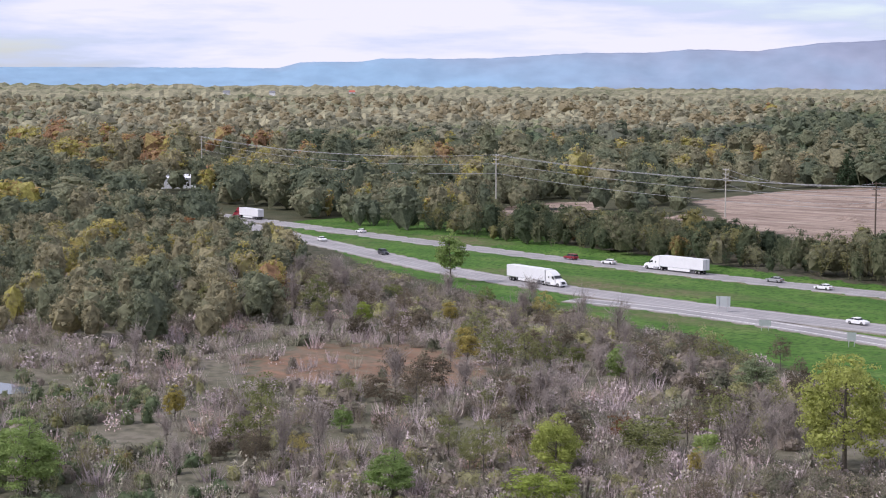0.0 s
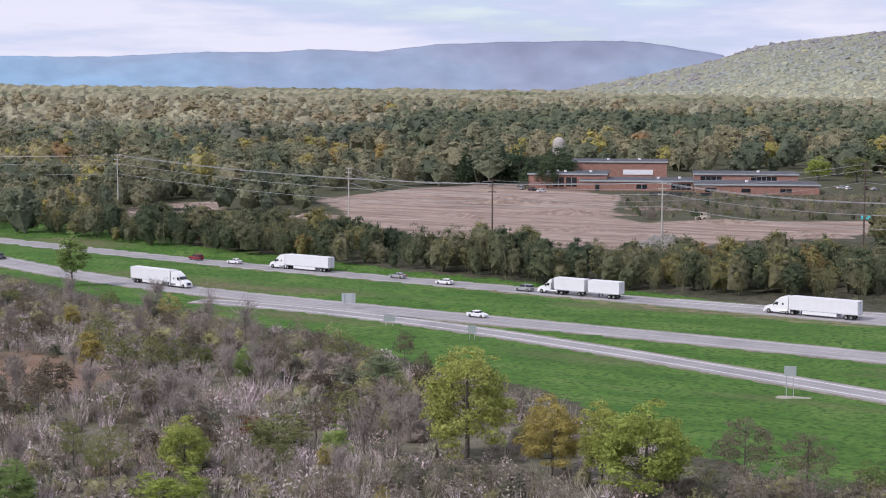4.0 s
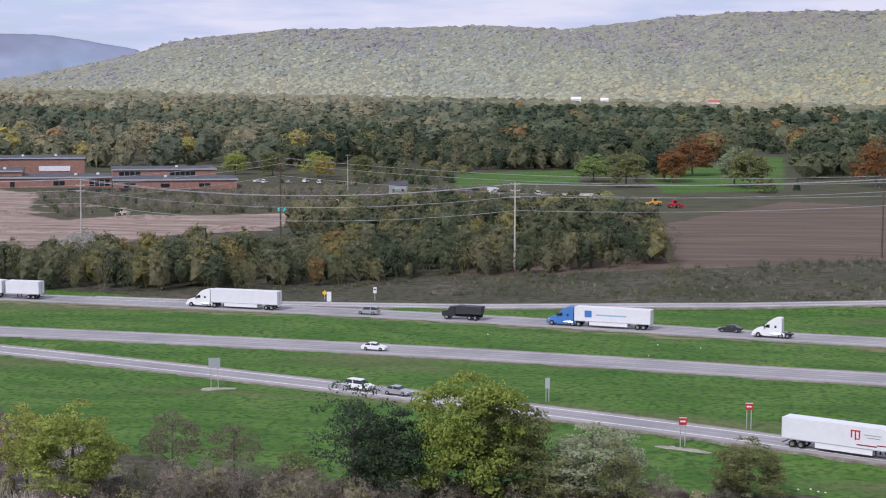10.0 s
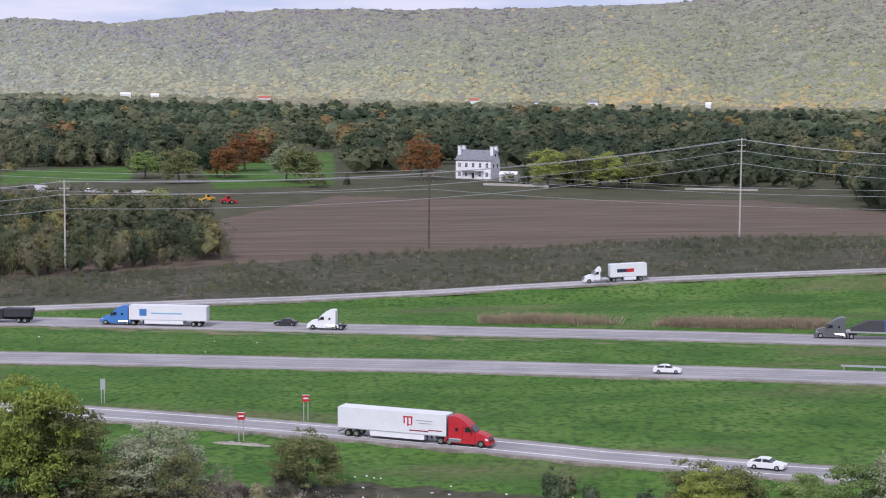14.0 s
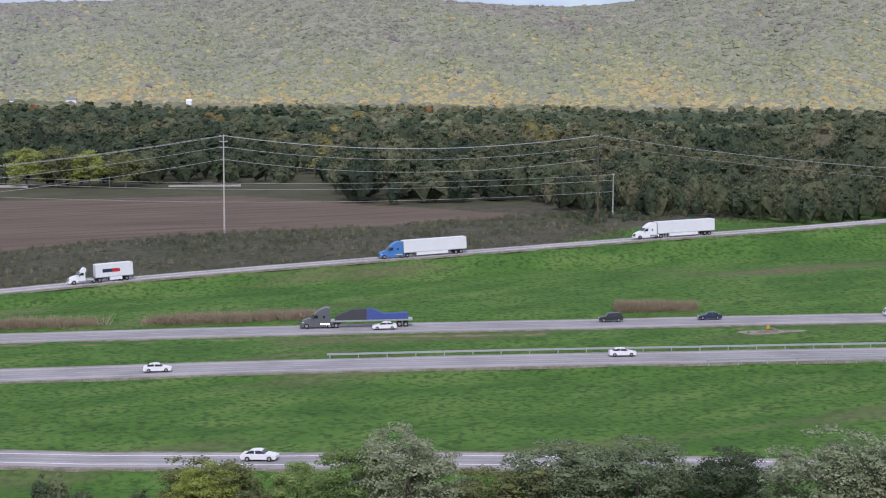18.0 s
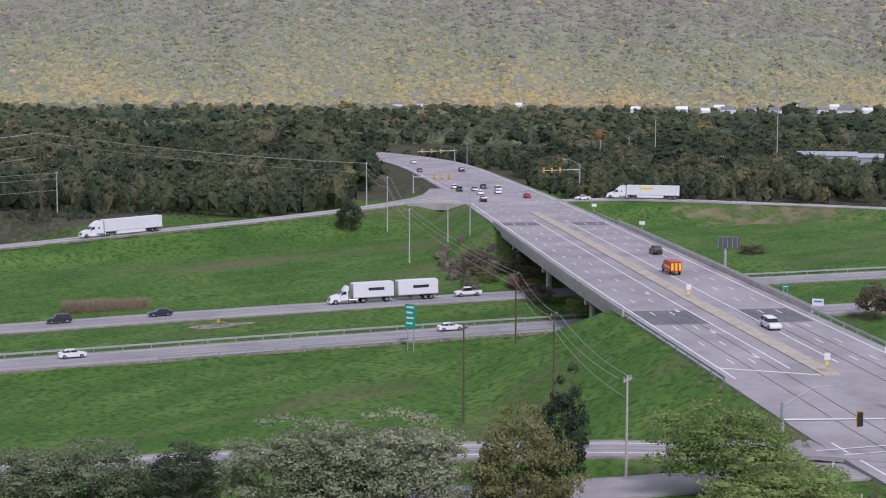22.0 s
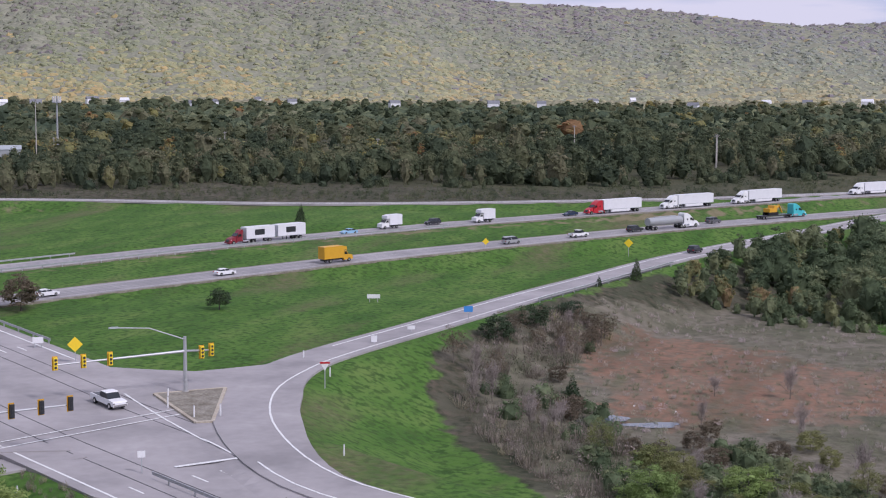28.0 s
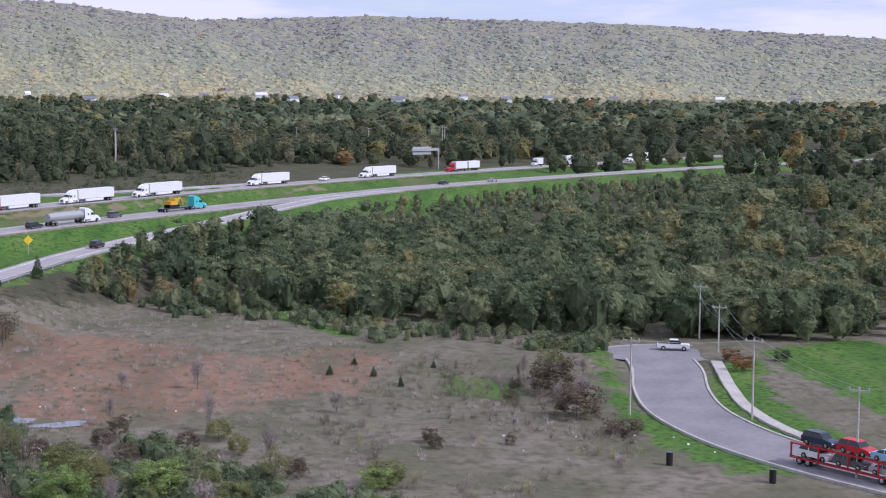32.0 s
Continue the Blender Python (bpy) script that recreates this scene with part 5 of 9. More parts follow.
for (x0, y0), (x1, y1), w in REEDS:
    d = np.array((y0 - y1, x1 - x0)) / math.hypot(x1 - x0, y1 - y0) * w / 2
    thicket("reeds", [(x0 - d[0], y0 - d[1]), (x1 - d[0], y1 - d[1]), (x1 + d[0], y1 + d[1]), (x0 + d[0], y0 + d[1])], 900 if x1 - x0 > 40 else 420, (2.2, 3.6), "strip of dry tan reeds", (0, 1), REED_TUFT, -6, M_REED)

# ---- single trees, by what the ground carries ----
NAMED = [
    # x, y, height, width factor, kind, leaf
    (-185, 186, 6.9, 0.95, "shrub", "brown"), (-249, 230, 5.4, 1.1, "round", "lime"), (-289, 298, 14.5, 1.1, "tall", "green"), (-240, 274, 7.7, 1.1, "bare", "brown"), (-154, 242, 6.5, 0.9, "sparse", "brown"),
    (-144, 219, 6.5, 1.2, "round", "silver"), (-106, 182, 16.5, 0.92, "round", "lime"), (-130, 172, 5.6, 1.5, "shrub", "olive"), (-137, 160, 3.6, 1.4, "shrub", "olive"), (-122, 141, 5.0, 1.8, "shrub", "lime"),
    (-194, 141, 5.6, 1.0, "tall", "gold"), (-169, 137, 8.5, 0.95, "sparse", "olive"), (-165, 185, 5.8, 1.1, "shrub", "brown"), (-237, 164, 8.1, 1.0, "bare", "brown"), (-238, 171, 3.2, 1.1, "round", "dark"),
    (-310, 192, 6.9, 1.1, "round", "dark"), (-170, 101, 10.3, 1.2, "round", "green"), (-418, 310, 11, 1.2, "round", "rust"), (-329, 262, 9, 1.0, "sparse", "gold"),
    (-92, 179, 11.4, 0.9, "round", "gold"), (-77, 174, 12.6, 1.15, "round", "lime"), (-84, 177, 12, 0.95, "tall", "lime"), (-45, 183, 15.0, 0.95, "sparse", "dark"), (-41, 184, 12.5, 1.0, "round", "dark"),
    (-32, 185, 17.6, 0.9, "round", "lime"), (-28, 187, 14, 1.05, "round", "olive"), (-17, 189, 10.2, 1.5, "round", "silver"), (-22, 186, 7.0, 1.3, "shrub", "olive"), (1, 194, 8.0, 1.4, "round", "olive"),
    (-30, 183, 4.2, 1.3, "shrub", "brown"), (-69, 186, 9.6, 1.2, "sparse", "brown"), (-62, 189, 8.0, 1.2, "sparse", "brown"), (-53, 186, 6.0, 1.2, "sparse", "olive"), (-14, 184, 9, 1.1, "sparse", "olive"),
    (48, 178, 7.6, 1.5, "shrub", "olive"), (46, 175, 8.2, 1.1, "round", "lime"), (56, 172, 8.0, 1.1, "round", "green"), (66, 164, 13.4, 1.2, "round", "silver"), (61, 166, 10.6, 1.2, "round", "green"), (84, 160, 10.4, 1.55, "round", "silver"),
    (91, 155, 10.2, 1.5, "round", "silver"), (77, 160, 8.0, 1.6, "shrub", "olive"), (99, 149, 8.4, 1.35, "round", "dark"), (99.6, 129.7, 11.6, 1.45, "round", "silver"), (106, 120, 13.4, 1.3, "round", "silver"), (103, 124, 12.6, 1.35, "round", "silver"),
    (114, 111, 14.8, 0.95, "round", "olive"), (119, 110, 16.6, 0.5, "tall", "dark"), (133, 101, 10.6, 1.6, "round", "green"), (128, 90, 11.6, 1.5, "round", "green"), (127, 85, 9.4, 1.5, "round", "green"), (136, 93, 5.6, 1.9, "round", "green"), (131, 95, 5.2, 1.7, "shrub", "green"), (137, 99, 4.2, 1.8, "shrub", "green"), (126, 85, 4.6, 1.7, "shrub", "green"),
    (281, 341, 9.4, 1.05, "round", "dark"), (265, 166, 7.8, 1.2, "round", "brown"), (278, 131, 4.6, 1.1, "round", "dark"), (323, 237, 2.4, 3.0, "shrub", "brown"), (409, 168, 5.2, 1.0, "cone", "dark"),
    (228, 51, 4.4, 1.2, "cone", "dark"), (269, 67, 4.4, 1.2, "shrub", "dark"), (284, 64, 3.2, 1.5, "shrub", "dark"), (322, 59, 4.8, 0.9, "cone", "dark"), (309, 64, 2.2, 1.1, "cone", "dark"), (356, 47, 4.6, 1.5, "round", "dark"),
    (263, -3, 1.5, 1.3, "cone", "dark"), (254, -6, 1.8, 1.2, "cone", "dark"), (255, 1, 1.8, 1.2, "cone", "dark"), (261, -16, 1.4, 1.3, "cone", "dark"), (246, -10, 2.0, 0.9, "cone", "dark"),
    (243, 21, 5.2, 1.1, "bare", "brown"), (186, -6, 3.4, 1.3, "shrub", "olive"), (248, -34, 7.6, 1.1, "sparse", "olive"), (240, -33, 6.0, 1.2, "shrub", "brown"), (223, -34, 5.0, 1.4, "shrub", "brown"), (212, -39, 2.6, 2.0, "shrub", "brown"), (231, -36, 5.0, 1.2, "bare", "brown"),
    (267, -67, 2.6, 1.2, "shrub", "rust"), (258, -67, 3.0, 1.2, "shrub", "rust"), (267, -76, 2.4, 1.2, "shrub", "dark"), (227, 0, 3.3, 1.8, "bare", "brown"),
    (182, 28, 6.0, 1.1, "round", "olive"), (182, 20, 5.0, 1.3, "shrub", "green"), (200, 41, 5.2, 1.2, "sparse", "olive"), (211, 53, 5.5, 1.1, "bare", "brown"), (221, 64, 5.7, 1.0, "bare", "brown"), (182, 15, 3.5, 1.5, "shrub", "olive"), (184, -5, 3.0, 1.3, "shrub", "green"), (241, 32, 3.5, 1.3, "bare", "brown"), (234, 71, 6.0, 0.9, "sparse", "brown"), (252, 69, 5.1, 1.1, "shrub", "dark"), (176, 30, 5.5, 1.3, "shrub", "green"), (190, 32, 5.0, 1.3, "shrub", "olive"),
    # bridge embankment and lawns
    (252, 262, 3.8, 1.6, "shrub", "brown"), (258, 256, 4.2, 1.5, "shrub", "brown"), (262, 270, 4.0, 1.6, "shrub", "brown"), (247, 252, 3.4, 1.6, "shrub", "olive"), (268, 262, 4.4, 1.4, "shrub", "brown"), (256, 248, 3.6, 1.5, "shrub", "brown"), (266, 276, 3.6, 1.6, "shrub", "brown"),
    (236, 226, 4.0, 1.6, "shrub", "brown"), (243, 234, 3.6, 1.6, "shrub", "brown"), (228, 207, 5.2, 1.3, "round", "green"), (248, 242, 3.4, 1.6, "shrub", "rust"),
    (-55, 753, 18, 1.25, "round", "olive"), (-40, 800, 17, 1.3, "round", "dark"), (-28, 850, 22, 1.3, "round", "rust"), (-36, 790, 17, 1.1, "round", "rust"), (1, 752, 19, 1.2, "round", "olive"), (8, 725, 8, 1.4, "shrub", "olive"), (22, 740, 6, 1.0, "cone", "dark"), (-74, 790, 15, 1.3, "round", "green"),
    (-6, 765, 20, 1.0, "round", "silver"), (58, 765, 23, 0.95, "round", "rust"), (112, 720, 19, 1.1, "round", "lime"), (124, 716, 20, 1.0, "round", "olive"), (138, 712, 18, 1.2, "round", "lime"), (152, 704, 18, 1.2, "round", "olive"), (-214, 792, 14, 1.3, "round", "lime"), (-240, 800, 14, 1.2, "round", "olive"), (-262, 806, 13, 1.3, "round", "lime"), (-190, 786, 13, 1.2, "round", "olive"), (98, 752, 5, 1.6, "shrub", "olive"),
    (-205, 770, 13, 1.0, "round", "gold"), (-330, 760, 9, 1.0, "round", "olive"), (-55, 640, 7, 1.6, "round", "lime"), (388, 545, 9, 1.3, "round", "dark"), (372, 520, 8, 1.2, "round", "green"),
]
for x, y, h, w, kind, leaf in NAMED:
    tree(kind, leaf, x, y, h, w)


def scatter(poly, n, mix, h, group, off=2.0, gap=3.5, seed=1):
    """Single trees over a patch; mix: (kind, leaf, weight)."""
    rng = np.random.default_rng(seed)
    P = np.array(poly)
    lo, hi = P.min(0), P.max(0)
    w = np.array([m[2] for m in mix], float)
    done, tries = [(a[0], a[1]) for a in NAMED], 0
    made = 0
    while made < n and tries < n * 40:
        tries += 1
        x, y = rng.uniform(lo, hi)
        if not inside(poly, np.array([x]), np.array([y]))[0]:
            continue
        if min((x - a) ** 2 + (y - b) ** 2 for a, b in done[-400:]) < gap * gap:
            continue
        if any(road_dist(l, np.array([x]), np.array([y]))[0][0] < hw + off for _, l, hw in ROADS):
            continue
        k = rng.choice(len(mix), p=w / w.sum())
        tree(mix[k][0], mix[k][1], x, y, rng.uniform(*h) * (0.6 if mix[k][0] == "shrub" else 1), rng.uniform(0.8, 1.25), group=group)
        done.append((x, y))
        made += 1


BRUSH_MIX = [("bare", "brown", 9), ("sparse", "brown", 5), ("sparse", "olive", 4), ("shrub", "brown", 4), ("shrub", "olive", 3), ("tall", "gold", 0.6), ("round", "green", 1), ("sparse", "rust", 1), ("sparse", "gold", 0.8), ("round", "lime", 0.4)]
scatter([(-330, 280), (-243, 262), (-186, 252), (-152, 234), (-125, 222), (-110, 200), (-112, 150), (-140, 128), (-180, 125), (-200, 205), (-300, 215)], 120, BRUSH_MIX, (5, 9), "trees of the brushy marsh", seed=3)
scatter([(-185, 205), (-200, 140), (-180, 100), (-120, 125), (-95, 160), (-120, 190)], 26, BRUSH_MIX, (3, 6), "trees of the brushy marsh", seed=4)


def grove(name, poly, gap, h, label, tone, hot=0.05, off=4.0, shapes=None, mat=None):
    """A stand of trees that nobody could count, joined."""
    P = np.array(poly)
    lo, hi = P.min(0), P.max(0)
    x, y = np.meshgrid(np.arange(lo[0], hi[0], gap), np.arange(lo[1], hi[1], gap))
    Q = np.stack([x.ravel(), y.ravel()], 1) + WOOD_RNG.uniform(-0.48, 0.48, (x.size, 2)) * gap
    Q = Q[inside(poly, Q[:, 0], Q[:, 1])]
    for nm, line, hw in ROADS:
        Q = Q[road_dist(line, Q[:, 0], Q[:, 1])[0] > hw + off]
    H = WOOD_RNG.uniform(*h, len(Q)) * (1 + 0.18 * value_noise(Q[:, 0] / 30, Q[:, 1] / 30, 41, 2))
    T = WOOD_RNG.uniform(*tone, len(Q)) + 0.2 * value_noise(Q[:, 0] / 35, Q[:, 1] / 35, 51, 2)
    T = np.where(WOOD_RNG.random(len(Q)) < hot, WOOD_RNG.uniform(0.8, 1.0, len(Q)), T)
    V, F, t = crown_batch(np.c_[Q, ground_z(Q[:, 0], Q[:, 1]) - 0.2], H, np.clip(T, 0, 1), shapes or MID)
    return tagged(new(name, mesh_of(name, V, F, [mat or M_WOODS], tone=t)), label, "woodland", kind="stuff")


grove("left_grove", [(-560, 385), (-440, 345), (-350, 305), (-310, 255), (-262, 218), (-250, 180), (-300, 165), (-480, 250), (-640, 330)], 8.5, (7, 12.5), "mixed green and brown trees beside the highway", (0.1, 0.8), 0.03, mat=M_HAZY)
grove("left_grove_beyond", [(-700, 600), (-700, 520), (-560, 452), (-440, 415), (-425, 440), (-470, 560), (-560, 660)], 9, (10, 16), "dark mixed trees behind the highway", (0.05, 0.9), shapes=SMALL_FINE, mat=M_HAZY)
grove("tree_belt", [(-430, 408), (-330, 384), (-250, 368), (-170, 362), (-130, 368), (-75, 403), (-18, 436), (-25, 470), (-110, 452), (-140, 412), (-190, 398), (-300, 412), (-400, 434)], 6.8, (4.5, 13.5), "thick belt of mixed trees beyond the highway", (0.1, 0.86), 0.015, off=5, shapes=MID_FINE)
grove("belt_saplings", [(-430, 404), (-330, 380), (-250, 364), (-170, 358), (-130, 364), (-75, 399), (-18, 432), (-25, 470), (-110, 452), (-140, 412), (-190, 398), (-300, 412), (-400, 434)], 6.5, (5, 12.5), "half-bare saplings along the tree belt", (0.1, 0.8), 0.0, off=4, shapes=THIN_TALL)
grove("tree_belt_end", [(-110, 450), (-25, 468), (-30, 510), (-60, 550), (-120, 530), (-135, 480)], 6.8, (10, 16.5), "thick belt of mixed trees beyond the highway", (0.2, 0.86), 0.015)
grove("wood_edge", [(318, 10), (345, 20), (400, 10), (440, -10), (420, -80), (330, -105), (285, -100), (297, -30)], 6.0, (5, 12), "grey-green edge of the wood beside the ramp", (0.05, 0.85), 0.02, 3, shapes=MID_FINE, mat=M_EDGE)
grove("wood_edge_low", [(325, 54), (356, 48), (390, 39), (430, 25), (440, -8), (400, 12), (345, 22), (312, 12)], 5.0, (3.2, 7.2), "low grey-green trees beside the ramp", (0.05, 0.85), 0.02, 2.5, shapes=MID, mat=M_EDGE)
grove("low_right_trees", [(430, 22), (478, 6), (520, -10), (556, -36), (610, -78), (650, -118), (700, -165), (640, -220), (520, -150), (440, -90), (440, -10)], 6.0, (2.6, 5.4), "low green trees before the far highway", (0.1, 0.85), 0.02, 4, shapes=BUSH, mat=M_EDGE)
grove("junction_trees", [(300, 395), (345, 415), (400, 500), (440, 600), (360, 620), (270, 540), (250, 480)], 8, (9, 16), "dark trees by the far junction", (0.0, 0.62), 0.01, 8, shapes=SMALL_FINE)
grove("junction_trees_right", [(400, 375), (440, 305), (500, 245), (600, 250), (600, 400), (520, 520), (450, 440)], 8.5, (6, 12), "brownish trees by the far junction", (0.1, 0.72), 0.02, 9, shapes=SMALL_FINE)
grove("offside_trees", [(500, 245), (560, 165), (640, 70), (760, -30), (860, -140), (1000, -200), (900, 60), (760, 200), (620, 300)], 10.5, (6, 12), "dull green trees above the highway", (0.05, 0.65), 0.03, 10, shapes=SMALL_FINE)
grove("far_lawn_trees", [(-160, 880), (-60, 905), (-60, 980), (-170, 960)], 10, (10, 16), "trees behind the distant lawn", (0.1, 0.8), shapes=SMALL_FINE)
scatter([(-420, 690), (-330, 668), (-370, 730), (-430, 740)], 24, [("cone", "dark", 3), ("round", "dark", 2)], (14, 20), "dark pines by the school", seed=9, gap=5)
scatter([(165, 20), (185, 35), (205, 42), (225, 35), (215, 15), (195, 5), (170, -5)], 26, [("bare", "brown", 3), ("shrub", "olive", 3), ("shrub", "brown", 3), ("sparse", "olive", 2)], (3.5, 6), "shrubs round the marsh", seed=11)
scatter([(198, 52), (235, 70), (285, 66), (283, 55), (240, 56), (215, 45)], 24, [("bare", "brown", 4), ("shrub", "brown", 3), ("sparse", "brown", 2), ("shrub", "dark", 1)], (3.5, 6), "shrubs round the marsh", seed=12, gap=2.5)
scatter([(205, -25), (235, -35), (262, -42), (262, -30), (240, -22), (205, -10)], 14, [("bare", "brown", 4), ("shrub", "brown", 3)], (2.5, 5), "shrubs round the marsh", seed=13, gap=2.5)

# ---- solid helpers ----
class Solid:
    """Collects boxes, prisms and cylinders into one mesh."""

    def __init__(self):
        self.v, self.f = [], []

    def box(self, x0, x1, y0, y1, z0, z1):
        o = len(self.v)
        self.v += [(x0, y0, z0), (x1, y0, z0), (x1, y1, z0), (x0, y1, z0), (x0, y0, z1), (x1, y0, z1), (x1, y1, z1), (x0, y1, z1)]
        self.f += [tuple(o + i for i in q) for q in ((0, 3, 2, 1), (4, 5, 6, 7), (0, 1, 5, 4), (1, 2, 6, 5), (2, 3, 7, 6), (3, 0, 4, 7))]
        return self

    def prism(self, side, y0, y1, pinch=None):
        """Extrude a side outline (x, z) across y; pinch(z) narrows the width."""
        o, n = len(self.v), len(side)
        c, w = (y0 + y1) / 2, (y1 - y0) / 2
        for s in (-1, 1):
            self.v += [(x, c + s * w * (pinch(z) if pinch else 1), z) for x, z in side]
        self.f += [tuple(o + i for i in range(n)), tuple(o + n + i for i in reversed(range(n)))]
        self.f += [(o + i, o + n + i, o + n + (i + 1) % n, o + (i + 1) % n) for i in range(n)]
        return self

    def cyl(self, a, b, r, n=10, r2=None):
        a, b = Vector(a), Vector(b)
        d = (b - a).normalized()
        u = d.orthogonal().normalized()
        w = d.cross(u)
        o = len(self.v)
        for p, q in ((a, r), (b, r if r2 is None else r2)):
            self.v += [tuple(p + (u * math.cos(t) + w * math.sin(t)) * q) for t in (2 * math.pi * k / n for k in range(n))]
        self.f += [tuple(o + i for i in reversed(range(n))), tuple(o + n + i for i in range(n))]
        self.f += [(o + i, o + (i + 1) % n, o + n + (i + 1) % n, o + n + i) for i in range(n)]
        return self

    def poly(self, pts):
        o = len(self.v)
        self.v += [tuple(p) for p in pts]
        self.f.append(tuple(range(o, o + len(pts))))
        return self

    def mesh(self, name, mat):
        me = bpy.data.meshes.new(name)
        me.from_pydata(self.v, [], self.f)
        bm = bmesh.new()
        bm.from_mesh(me)
        bmesh.ops.recalc_face_normals(bm, faces=bm.faces)
        bm.to_mesh(me)
        bm.free()
        me.materials.append(mat)
        return me


MESHES = {}


def solid(name, s, mat=None, parent=None, label=""):
    ob = new(name, s.mesh(name, mat) if isinstance(s, Solid) else s)
    if parent:
        ob.parent = parent
    return tagged(ob, label) if label else ob


def thing(name, m, label, category, group=""):
    e = new(name)
    e.matrix_world = m
    return tagged(e, label, category, group)


def paint(name, c, rough=0.45, metal=0.0, spec=0.5):
    return material(name, [(0.3, tuple(v * 0.94 for v in c)), (0.7, c)], rough, 0.8, metal=metal, fine=0.05, spec=spec)


M_STEEL = paint("galvanised_steel", (0.45, 0.46, 0.47), 0.5, 0.5)
M_WOODPOLE = material("weathered_pole", [(0.3, (0.075, 0.058, 0.045)), (0.7, (0.12, 0.095, 0.075))], 0.95, 1.5)
M_PALEPOLE = material("pale_pole", [(0.3, (0.38, 0.36, 0.32)), (0.7, (0.48, 0.46, 0.42))], 0.85, 1.0)
M_WIRE = paint("wire", (0.32, 0.32, 0.32), 0.6)
M_BLACK = paint("black_rubber", (0.018, 0.018, 0.019), 0.8, spec=0.3)
M_GLASS = paint("dark_glass", (0.02, 0.024, 0.028), 0.12, spec=0.6)
M_WHITE = paint("white_paint", (0.74, 0.74, 0.74), 0.45)
M_TRAILER = paint("white_trailer_panel", (0.70, 0.70, 0.72), 0.5)
M_CHROME = paint("bright_metal", (0.6, 0.6, 0.6), 0.25, 0.9)
M_RED = paint("red_paint", (0.45, 0.02, 0.03), 0.4)
M_DARKRED = paint("dark_red_paint", (0.22, 0.02, 0.03), 0.4)
M_BLUE = paint("blue_paint", (0.06, 0.18, 0.45), 0.4)
M_SKYBLUE = paint("light_blue_paint", (0.25, 0.45, 0.62), 0.4)
M_TEAL = paint("turquoise_paint", (0.06, 0.45, 0.48), 0.4)
M_YELLOW = paint("yellow_paint", (0.62, 0.33, 0.02), 0.45)
M_SIGNY = paint("sign_yellow", (0.85, 0.60, 0.02), 0.5)
M_SIGNG = paint("sign_green", (0.0, 0.30, 0.20), 0.5)
M_SIGNBLUE = paint("sign_blue", (0.05, 0.25, 0.60), 0.5)
M_SIGNBACK = paint("sign_back_aluminium", (0.42, 0.45, 0.46), 0.5, 0.3)
M_DARK = paint("dark_paint", (0.03, 0.032, 0.036), 0.35)
M_GREYCAR = paint("grey_paint", (0.13, 0.135, 0.14), 0.35, 0.3)
M_SILVER = paint("silver_paint", (0.42, 0.43, 0.44), 0.35, 0.4)
M_NAVY = paint("navy_paint", (0.02, 0.035, 0.07), 0.35)
M_TARP = paint("blue_tarpaulin", (0.03, 0.06, 0.22), 0.6)
M_TARPB = paint("black_tarpaulin", (0.03, 0.03, 0.035), 0.6)
M_BRICK = material("red_brick", [(0.3, (0.25, 0.135, 0.105)), (0.7, (0.34, 0.19, 0.15))], 0.9, 0.6, fine=0.2)
M_ROOF = material("dark_roof_membrane", [(0.3, (0.055, 0.055, 0.062)), (0.7, (0.095, 0.095, 0.105))], 0.8, 0.2)
M_SLATE = material("grey_slate", [(0.3, (0.16, 0.165, 0.18)), (0.7, (0.23, 0.235, 0.25))], 0.7, 0.6)
M_STUCCO = material("white_limewash", [(0.3, (0.68, 0.68, 0.70)), (0.7, (0.76, 0.76, 0.77))], 0.85, 0.5)
M_STONE = material("pale_field_stone", [(0.3, (0.32, 0.30, 0.26)), (0.7, (0.45, 0.42, 0.38))], 0.9, 1.5, fine=0.3)
M_GRAVEL = material("gravel", [(0.3, (0.26, 0.23, 0.19)), (0.7, (0.38, 0.35, 0.30))], 0.95, 0.8, fine=0.3)
M_PATCH = material("newer_dark_asphalt", [(0.3, (0.125, 0.122, 0.128)), (0.7, (0.175, 0.17, 0.175))], 0.9, 0.4, fine=0.25)
M_TAR = material("tar_sealant", [(0.3, (0.055, 0.055, 0.06)), (0.7, (0.09, 0.09, 0.095))], 0.8, 0.8)
M_WATER = paint("still_water", (0.10, 0.12, 0.14), 0.08, spec=0.7)
M_BEIGE = material("worn_median_concrete", [(0.3, (0.36, 0.31, 0.24)), (0.7, (0.48, 0.43, 0.35))], 0.9, 0.5, fine=0.2)


# ---- roads near the bridge ----
def road_at(P, x, y):
    """Height, heading (degrees) and place along a road near a point."""
    d = np.hypot(P[:, 0] - x, P[:, 1] - y)
    i = int(np.clip(d.argmin(), 1, len(P) - 2))
    t = P[i + 1] - P[i - 1]
    return float(road_dist(P, np.array([x]), np.array([y]))[1][0]), math.degrees(math.atan2(t[1], t[0])), float(along(P)[i])


solid("ramp_spur", mesh_of("ramp_spur", *ribbon(SPUR, 4.4, -4.4, 0.035, 0.6), [M_ASPHALT]))
tagged(bpy.data.objects["ramp_spur"], "short pale grey link between ramp and street", "road", kind="structure")
APRON = [(140, 44), (150, 58), (162, 69.5), (180, 77), (205, 83), (224, 83), (224, 89), (208, 91), (198, 97), (192, 108), (178, 116), (158, 98), (138, 70), (126, 50)]


